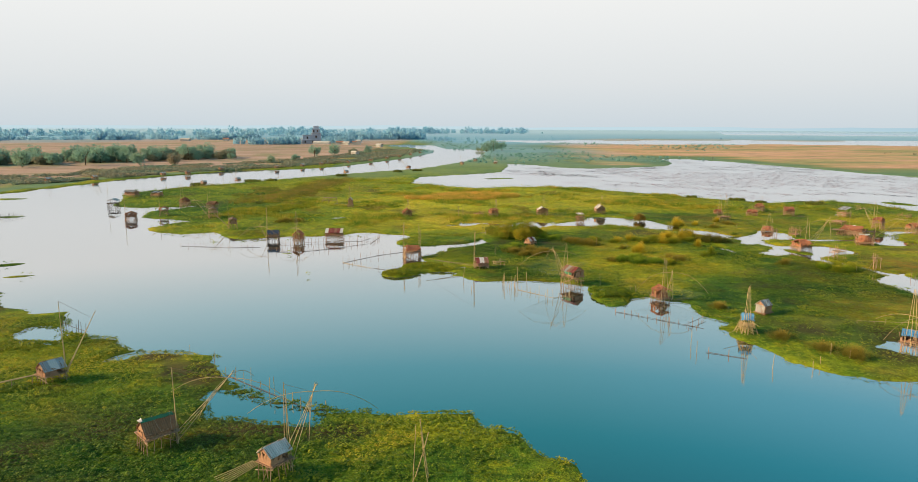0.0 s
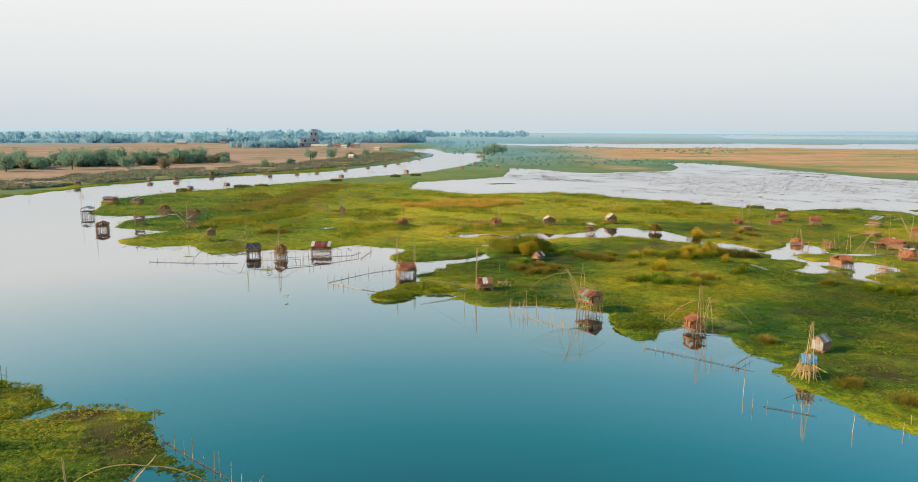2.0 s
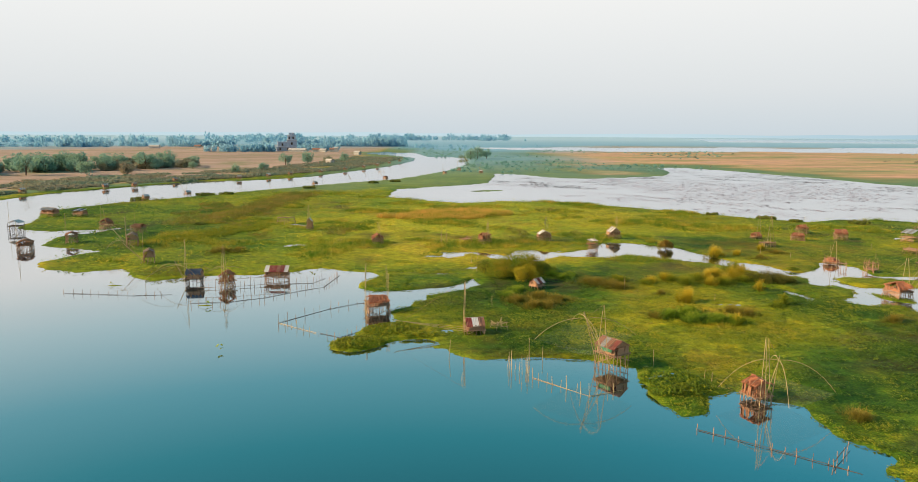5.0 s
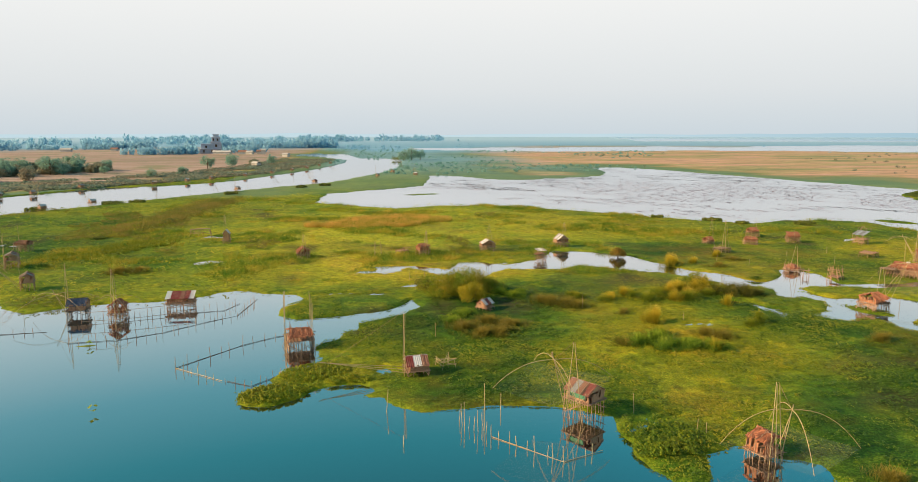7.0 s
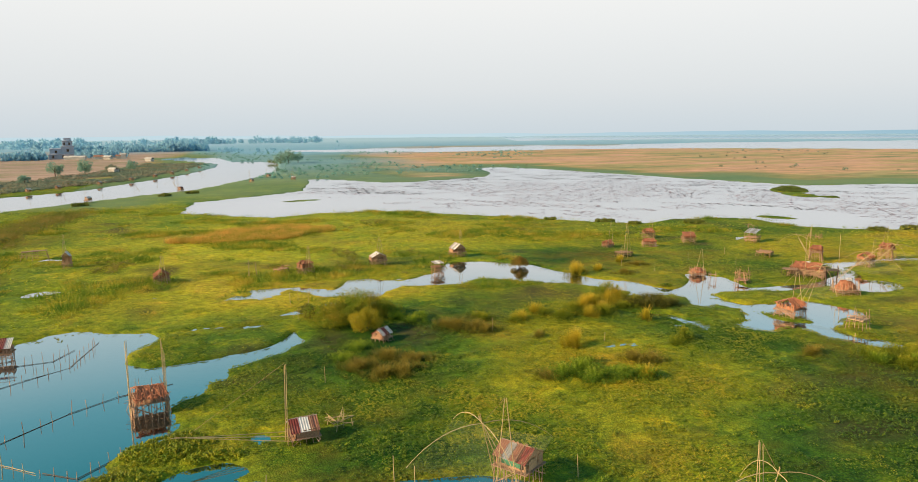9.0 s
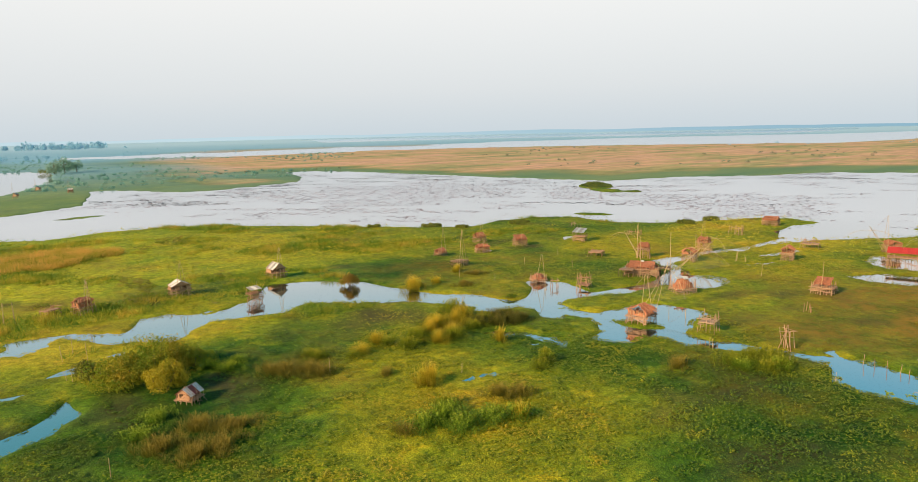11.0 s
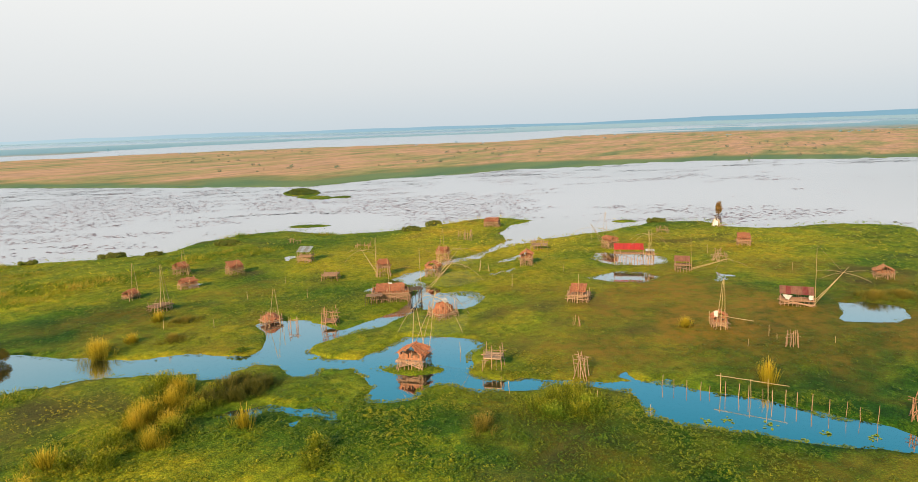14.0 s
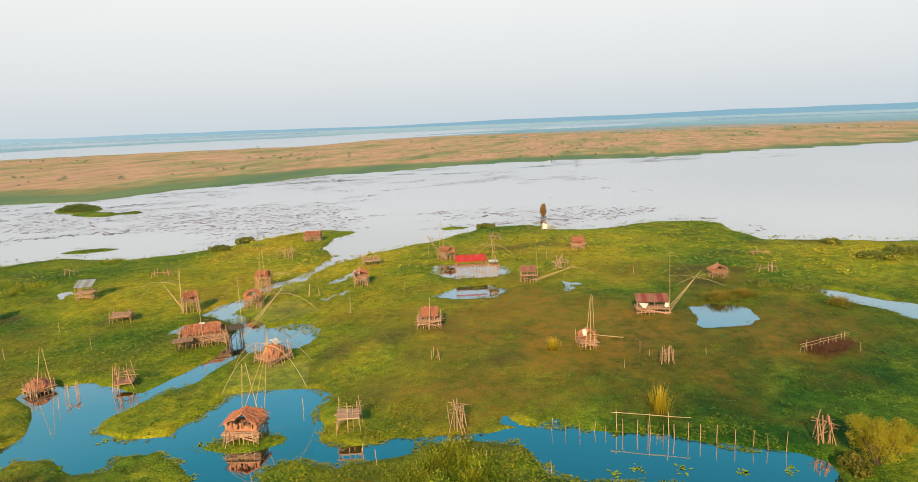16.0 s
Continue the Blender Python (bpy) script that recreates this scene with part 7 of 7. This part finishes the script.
DARKBUSH = leaf_material("dark_bush_leaves", [(0.3, (0.15, 0.20, 0.04)), (0.7, (0.28, 0.28, 0.06))], ((0.15, 0.20, 0.04), (0.32, 0.32, 0.07)), 5.0, 0.4)
for i, (x, y, r, z) in enumerate(((166.6, 203.4, 3.0, 2.0), (153.8, 201.7, 3.4, 1.0), (189.0, 149.2, 3.0, 1.8), (99.4, 244.6, 3.4, 2.0), (104.6, 236.6, 2.6, 1.2), (121.0, 232.4, 3.6, 1.2), (86.5, 254.0, 2.6, 1.3), (156.5, 71, 4.2, 1.8), (161.5, 65, 4.5, 2.2), (172.0, 75, 2.4, 1.2),
                                  (133.8, 93.0, 2.6, 1.0), (131.5, 87.5, 2.2, 1.2), (-59.5, 261, 3.6, 1.4), (-58.6, 290, 3.6, 1.4), (-114.3, 300, 4, 2.2), (-95, 316, 4.6, 2.4), (-88, 322, 4, 1.8), (-60, 352, 4, 2.4),
                                  (-34, 385, 4, 2.2), (-66.8, 228, 2.2, 1.4), (-24, 396, 4, 2.4), (25.5, 720, 12, 9))):
    bush(x, y, r * 0.9, z * 0.40, DARKBUSH, "low dark green bush near the shore", 40 + i, 26, 90, 3, leaf=0.12, puff=(0.15, 0.27))

# small brown tree standing in the lake, and a cloth wrapped frame on the shore
ob = thing("lake_tree", pose(207.5, 137.6, 0), "brown leafy little tree on a pole raft in the lake", "tree")
vs, fs, k = [], [], 0
for i in range(14):
    v, f = leaf_ball(150, 0.10, 900 + i)
    s = 0.95 - 0.45 * abs(i - 5) / 9
    vs.append(v * s + np.array((0.2 * math.sin(i * 2.2), 0.2 * math.cos(i * 1.7), 0.75 + 0.21 * i)))
    fs.append(f + k)
    k += len(v)
part("crown", array_mesh("crown", np.concatenate(vs), np.concatenate(fs), leaf_material("dead_leaves", [(0.3, (0.22, 0.14, 0.03)), (0.7, (0.38, 0.22, 0.05))], ((0.22, 0.14, 0.03), (0.42, 0.26, 0.07)), 3.0, 0.3)), None, ob)
stick("trunk", (0, 0, -0.6), (0, 0, 3.2), 0.2, BARK, ob)
for k in range(5):
    stick("raft_pole", (-1.2 - 0.4 * k, -0.6 + 0.3 * k, 0.1), (2.2, -0.6 + 0.3 * k, 0.14), 0.09, DARKWOOD, ob)
ob = thing("cloth_frame", standing(184.6, 133.6, 90), "leaning pole frame wrapped in white cloth on the lake shore", "frame")
for k in range(7):
    a = k * 0.9
    stick("pole", (1.1 * math.cos(a), 1.1 * math.sin(a), -0.3), (0.6 * math.cos(a + 0.4), 0.6 * math.sin(a + 0.4), 1.5 + 0.5 * (k % 3)), 0.12, CLOTH if k % 2 else POLE, ob)
for k in range(3):
    a = k * 2.1
    slab("cloth", ((1.0 * math.cos(a), 1.0 * math.sin(a), 0.3), (1.0 * math.cos(a + 1.2), 1.0 * math.sin(a + 1.2), 0.3), (0.7 * math.cos(a + 1.2), 0.7 * math.sin(a + 1.2), 1.5), (0.7 * math.cos(a), 0.7 * math.sin(a), 1.7)), 0.04, 4, 4, 0.08, CLOTH, ob, rt, label="white cloth")
for k in range(4):
    stick("loose_pole", (0.6 + 0.3 * k, -1.2, 0.2), (1.4 + 0.4 * k, 1.4, 0.5), 0.08, BAMBOO, ob)

# lily pads on the lake, drifting weed, bright lilies
n = 190000
x, y = rng.uniform(-10, 480, n), rng.uniform(30, 540, n)
w = inside(x, y, LAKE)
along, across = x * 0.72 - y * 0.69, x * 0.69 + y * 0.72
streaky = value_noise(along * 0.35, across, 7, 63) + 0.6 * value_noise(along * 0.4, across, 2.6, 64)
dens = value_noise(along, across, 60, 61) + 0.5 * value_noise(x, y, 18, 62) + 0.0062 * (130 - np.hypot(x - 200, y - 290))
ok = (w > 4) & (dens + 0.75 * streaky + 0.3 * rng.random(n) > 0.52)
pad_shape = (np.array([(math.cos(a) * (1 + 0.25 * math.sin(3 * a)), math.sin(a) * 0.45, 0) for a in np.linspace(0, 2 * math.pi, 6, endpoint=False)]), np.array([(0, 1, 2, 3, 4, 5)]))
scatter("lily_pads", pad_shape, np.stack([x[ok], y[ok], np.full(ok.sum(), 0.02)], -1), 0.16 + 0.75 * rng.random(ok.sum()) ** 2.6, PADS, "brownish mauve lily pads floating on the pale lake", "water plants")
ok = (w > 1) & (w < 46 + 20 * value_noise(x, y, 40, 65)) & (along + 0.0 * y > -330) & (across > 300) & (0.8 * streaky + 0.6 * rng.random(n) > 0.62)
scatter("dark_lily_pads", pad_shape, np.stack([x[ok], y[ok], np.full(ok.sum(), 0.02)], -1), 0.3 + 0.9 * rng.random(ok.sum()) ** 2.0, DARKPADS, "dark lily pads along the far lake shore", "water plants")
spots = np.array([(72.6, 111.4, 0.03), (74.2, 106.4, 0.03), (72.5, 103.8, 0.03), (74.8, 102.2, 0.03), (75.8, 99.0, 0.03), (73.8, 109.8, 0.03), (70.5, 146, 0.03), (69.5, 155, 0.03)])
spots = np.repeat(spots, 9, axis=0) + np.concatenate([rng.normal(size=(72, 2)) * 0.32, np.zeros((72, 1))], 1)
scatter("bright_lilies", pad_shape, spots, rng.uniform(0.12, 0.28, len(spots)), LILY, "bright yellow-green lily leaves on the channel", "water plants")


# ---------------------------------------------------------------- trees and far things
def tree(x, y, high, wide, seed, mat, label, balls=18, leaves=60, leaf=0.38):
    g = random.Random(seed)
    ob = thing("tree", pose(x, y, max(0, height_at(x, y)) - 0.1), label, "tree", "trees on the far bank")
    bow("trunk", [(0, 0, -0.3), (0.1, 0.05, high * 0.2), (0.0, 0.15, high * 0.42), (0.15, 0.1, high * 0.7)], 0.035 * high, 0.01 * high, BARK, ob)
    for i in range(5):
        a = i * 1.3 + g.random()
        s = g.uniform(0.25, 0.4) * high
        bow("limb", [(0.05, 0.1, s), (math.cos(a) * wide * 0.25, math.sin(a) * wide * 0.25, s + 0.14 * high), (math.cos(a) * wide * 0.5, math.sin(a) * wide * 0.5, s + 0.32 * high)], 0.014 * high, 0.005 * high, BARK, ob)
    vs, fs, k = [], [], 0
    for i in range(balls):
        a, rr = g.uniform(0, 6.283), wide * math.sqrt(g.random()) * 0.75
        z = high * (0.20 + 0.62 * g.random() * (1 - 0.55 * (rr / wide) ** 2))
        s = wide * g.uniform(0.3, 0.5)
        v, f = leaf_ball(leaves, leaf / s, seed * 70 + i)
        vs.append(v * s + np.array((math.cos(a) * rr, math.sin(a) * rr, z)))
        fs.append(f + k)
        k += len(v)
    part("crown", array_mesh("crown", np.concatenate(vs), np.concatenate(fs), mat), None, ob)
    return ob


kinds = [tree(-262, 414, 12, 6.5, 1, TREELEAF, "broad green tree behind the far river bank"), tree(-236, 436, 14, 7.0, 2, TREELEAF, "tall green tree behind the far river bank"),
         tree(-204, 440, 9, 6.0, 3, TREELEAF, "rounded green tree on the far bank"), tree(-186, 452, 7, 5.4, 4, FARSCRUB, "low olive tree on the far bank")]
rt = random.Random(12)
for i in range(150):
    t = rt.random()
    x, y = -330 + 150 * t ** 0.8 + rt.uniform(-14, 14), 415 + 125 * t + rt.uniform(-22, 30)
    k = kinds[rt.choice((0, 1, 2, 3, 3))]
    copy_thing(k, pose(x, y, 0.3, 0, 0, rt.uniform(0, 360)) @ Matrix.Diagonal((*(rt.uniform(0.45, 1.05),) * 3, 1)))
for x, y, s in ((-291, 437, 1.1), (-300, 425, 1.2), (-117, 560, 0.8), (-108, 600, 0.9), (-95, 620, 0.8), (-170, 515, 0.6), (-128, 470, 0.5), (-118, 500, 0.6), (28, 700, 0.9), (36, 716, 1.1), (45, 725, 0.8), (-84, 640, 0.7)):
    copy_thing(kinds[int(abs(x)) % 4], pose(x, y, 0.3, 0, 0, x) @ Matrix.Diagonal((s, s, s, 1)))

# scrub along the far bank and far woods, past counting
n = 7000
t = rng.random(n)
path_x = np.interp(t, [0, 0.2, 0.4, 0.55, 0.7, 0.85, 1], [-250, -178, -150, -105, -66, -46, -34])
path_y = np.interp(t, [0, 0.2, 0.4, 0.55, 0.7, 0.85, 1], [240, 300, 370, 425, 500, 600, 730])
back = 4 + 62 * rng.random(n) ** 1.2
x, y = path_x - back * 0.85, path_y + back * 0.5
ok = value_noise(x, y, 22, 71) + 0.5 * value_noise(x, y, 8, 72) > -0.42
x, y = x[ok], y[ok]
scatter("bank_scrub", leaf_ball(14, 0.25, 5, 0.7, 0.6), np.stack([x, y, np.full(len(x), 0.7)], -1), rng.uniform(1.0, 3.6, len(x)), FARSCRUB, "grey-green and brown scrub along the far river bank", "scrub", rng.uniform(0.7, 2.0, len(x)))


def far_wood(name, polar, count, low, high, mat, label, clumping=0.0):
    """Woods seen as a belt: compass degrees and distance, from and to."""
    a0, a1, r0, r1 = polar
    a, r = np.radians(rng.uniform(a0, a1, count)), rng.uniform(r0, r1, count)
    x, y = np.sin(a) * r, 100 + np.cos(a) * r
    ok = (wetness(x, y) < -3) & (value_noise(x, y, 90, 81) + 0.5 * value_noise(x, y, 35, 82) > clumping)
    x, y = x[ok], y[ok]
    s = rng.uniform(low, high, len(x))
    scatter(name, leaf_ball(44, 0.20, 9, 0.8, 0.35), np.stack([x, y, s * 0.5], -1), s, mat, label, "woods", s * rng.uniform(0.5, 1.1, len(x)))


def wood_belt(ends, deep, count, low, high, label, gaps=-0.5):
    """A belt of woods between two ends, with ragged tops and some gaps."""
    (ax, ay), (bx, by) = ends
    t, off = rng.random(count), rng.uniform(0, deep, count)
    span = math.hypot(bx - ax, by - ay)
    x, y = ax + (bx - ax) * t - (by - ay) / span * off, ay + (by - ay) * t + (bx - ax) / span * off
    ok = (wetness(x, y) < -3) & (value_noise(x, y, 70, 83) + 0.5 * value_noise(x, y, 24, 84) > gaps)
    x, y = x[ok], y[ok]
    s = rng.uniform(low, high, len(x)) * (0.8 + 0.45 * value_noise(x, y, 55, 85))
    scatter("far_woods", leaf_ball(48, 0.22, 9, 1.0, 0.5), np.stack([x, y, s * 0.7], -1), s * 0.8, HAZELEAF, label, "woods", s * rng.uniform(0.7, 1.2, len(x)))


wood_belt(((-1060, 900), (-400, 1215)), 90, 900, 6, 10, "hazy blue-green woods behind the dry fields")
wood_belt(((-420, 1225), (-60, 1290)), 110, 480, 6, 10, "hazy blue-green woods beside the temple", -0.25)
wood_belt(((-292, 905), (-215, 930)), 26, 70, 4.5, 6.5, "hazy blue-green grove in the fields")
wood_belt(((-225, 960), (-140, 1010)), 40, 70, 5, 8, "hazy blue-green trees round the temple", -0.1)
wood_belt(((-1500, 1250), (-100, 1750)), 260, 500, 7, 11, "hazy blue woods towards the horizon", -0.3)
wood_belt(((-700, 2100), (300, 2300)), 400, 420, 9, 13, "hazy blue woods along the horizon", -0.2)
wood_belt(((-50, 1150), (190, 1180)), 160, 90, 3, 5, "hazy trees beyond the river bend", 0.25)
far_wood("lagoon_scrub", (5, 110, 950, 1900), 700, 1.2, 2.6, HAZELEAF, "dark scrub on the lagoon islands", 0.35)
# teal leaf tone carries the haze of this distance
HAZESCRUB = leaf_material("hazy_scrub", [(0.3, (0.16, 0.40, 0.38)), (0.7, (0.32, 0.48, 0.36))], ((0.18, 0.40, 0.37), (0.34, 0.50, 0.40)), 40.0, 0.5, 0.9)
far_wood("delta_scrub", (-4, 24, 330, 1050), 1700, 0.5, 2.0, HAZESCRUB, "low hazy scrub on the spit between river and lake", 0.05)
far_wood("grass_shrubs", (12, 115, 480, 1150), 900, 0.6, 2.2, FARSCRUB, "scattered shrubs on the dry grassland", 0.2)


def house(x, y, aim, w, d, high, roof_mat, wall_mat, label):
    ob = thing("house", pose(x, y, max(0.2, height_at(x, y)), 0, 0, -aim), label, "house", "village houses")
    bm = bmesh.new()
    bmesh.ops.create_cube(bm, size=1, matrix=Matrix.Translation((0, 0, high / 2)) @ Matrix.Diagonal((w, d, high, 1)))
    shell = part("wall", bm, wall_mat, ob)
    for s in (-1, 1):
        slab("roof", ((-w / 2 - 0.6, s * (d / 2 + 0.6), high - 0.1), (w / 2 + 0.6, s * (d / 2 + 0.6), high - 0.1), (w / 2 + 0.6, 0, high + d * 0.3), (-w / 2 - 0.6, 0, high + d * 0.3)), 0.2, 3, 2, 0.0, roof_mat, ob, rt)
    for k in range(3):
        bm = bmesh.new()
        bmesh.ops.create_cube(bm, size=1, matrix=Matrix.Translation(((k - 1) * w * 0.3, d / 2 + 0.02, high * 0.55)) @ Matrix.Diagonal((w * 0.12, 0.08, high * 0.4, 1)))
        part("window", bm, DARKWOOD, shell)
    return ob


for x, y, a, w, d, z, r in ((-186, 940, 10, 22, 6, 2.4, PLASTER), (-160, 930, 0, 9, 6, 3, TILE), (-150, 925, 20, 8, 5, 3, PLASTER), (-140, 935, 0, 7, 5, 3.4, TILE), (-133, 920, 0, 5, 4, 5.5, PLASTER), (-96, 835, 30, 7, 5, 2.6, PLASTER),
                            (-428, 1085, 0, 14, 7, 3, PLASTER), (-376, 1120, 0, 9, 6, 3, TILE), (-92, 612, 40, 6, 4, 2.2, PLASTER)):
    house(x, y, a, w, d, z, r, PLASTER, "low pale village house with pitched roof near the river")

# brick tower of the temple
ob = thing("temple_tower", pose(-203, 972, 0.3, 0, 0, 12), "weathered brick temple tower above the trees, haze in its colour", "tower")


def stage(name, cx, w, d, z0, z1, inset=0.4):
    """A brick storey with a projecting cornice and a battered wall."""
    bm = bmesh.new()
    prof = [(1.0, z0), (1.0, z0 + 0.5), (1 - inset / w, z0 + 0.8), (1 - inset / w, z1 - 1.0), (1.03, z1 - 0.6), (1.05, z1 - 0.2), (0.94, z1)]
    rings = [[bm.verts.new((cx + k * w / 2 * s, j * d / 2 * s, z)) for k, j in ((-1, -1), (-0.3, -1.08), (0.3, -1.08), (1, -1), (1.04, 0), (1, 1), (-1, 1), (-1.04, 0))] for s, z in prof]
    for lower, upper in zip(rings, rings[1:]):
        for k in range(8):
            bm.faces.new((lower[k], lower[(k + 1) % 8], upper[(k + 1) % 8], upper[k]))
    bm.faces.new(rings[-1])
    return part(name, bm, BRICK, ob)


low_part = stage("base", -4, 26, 17, 0, 6)
side_part = stage("wing", -9, 13, 12, 6, 12.5)
mid_part = stage("tower", 3, 13, 13, 6, 15)
high_part = stage("tower", 3, 10.5, 10.5, 15, 21)
stage("tower", 3.2, 7.5, 8, 21, 24.5)
for cx, z, y, w, storey in ((-9, 8.6, -6.5, 2.2, side_part), (3, 10, -7.1, 2.4, mid_part), (0, 17.6, -5.7, 1.6, high_part), (5, 17.6, -5.7, 1.6, high_part), (-12, 3, -9.2, 2, low_part), (-2, 3, -9.2, 2, low_part)):
    bm = bmesh.new()
    bmesh.ops.create_cube(bm, size=1, matrix=Matrix.Translation((cx, y, z)) @ Matrix.Diagonal((w, 0.6, 3.0, 1)))
    part("window", bm, DARKWOOD, storey)

# small huts along the far banks
for i, (x, y, aim, roof, col) in enumerate(((-183, 306, 120, "tin", "white"), (-170, 321, 120, "tin", "white"), (-150, 349, 120, "tin", "white"), (-141, 358, 120, "tin", "grey"), (-135, 391, 120, "tin", "grey"),
                                           (-108, 409, 150, "tin", "grey"), (-97, 428, 130, "tin", "white"), (-88, 442, 120, "tin", "grey"), (-75, 470, 110, "tin", "white"), (-64, 500, 110, "tin", "grey"),
                                           (-55, 530, 110, "tin", "white"), (-48, 560, 110, "tin", "white"), (-42, 600, 100, "tin", "white"), (-36, 640, 100, "tin", "white"), (-110, 296, 300, "tin", "white"),
                                           (-101, 314, 300, "tin", "white"), (-60, 366, 300, "tin", "white"), (-30, 410, 300, "tin", "red"), (2, 456, 300, "tin", "grey"), (25, 470, 200, "tin", "white"), (12, 500, 300, "tin", "grey"))):
    stilt_hut(x, y, aim, "small bank hut with %s roof by the river" % {"white": "white tin", "grey": "grey tin", "rust": "rusty tin", "red": "reddish"}[col], 2.3, 2.0, 0.9, 1.0, roof, (col,), "x", 0.5, 2, 7.0,
              (3.0, 4.6, 0) if i % 2 else None, (4.0, 1.5, 0) if i % 4 == 1 else None, seed=100 + i, mess=4, group="bank huts")

# distance: a faint band of land on the horizon, glowing in the colour of haze
bm = bmesh.new()
low_r, top_r = [], []
for k in range(181):
    a = 2 * math.pi * k / 180
    h = 22 + 20 * min(1.0, max(0.0, (math.degrees(a) - 70) / 45)) * (a < 3.5) + 10 * noise.noise(Vector((math.cos(a) * 4, math.sin(a) * 4, 0))) + 6 * noise.noise(Vector((math.cos(a) * 15, math.sin(a) * 15, 3)))
    low_r.append(bm.verts.new((4700 * math.sin(a), 100 + 4700 * math.cos(a), -4)))
    top_r.append(bm.verts.new((4700 * math.sin(a), 100 + 4700 * math.cos(a), h)))
for k in range(180):
    bm.faces.new((low_r[k], low_r[k + 1], top_r[k + 1], top_r[k]))
me = bpy.data.meshes.new("backdrop")
bm.to_mesh(me)
bm.free()
HAZE, hn, hl, hb = material("glowing_haze", 1.0)
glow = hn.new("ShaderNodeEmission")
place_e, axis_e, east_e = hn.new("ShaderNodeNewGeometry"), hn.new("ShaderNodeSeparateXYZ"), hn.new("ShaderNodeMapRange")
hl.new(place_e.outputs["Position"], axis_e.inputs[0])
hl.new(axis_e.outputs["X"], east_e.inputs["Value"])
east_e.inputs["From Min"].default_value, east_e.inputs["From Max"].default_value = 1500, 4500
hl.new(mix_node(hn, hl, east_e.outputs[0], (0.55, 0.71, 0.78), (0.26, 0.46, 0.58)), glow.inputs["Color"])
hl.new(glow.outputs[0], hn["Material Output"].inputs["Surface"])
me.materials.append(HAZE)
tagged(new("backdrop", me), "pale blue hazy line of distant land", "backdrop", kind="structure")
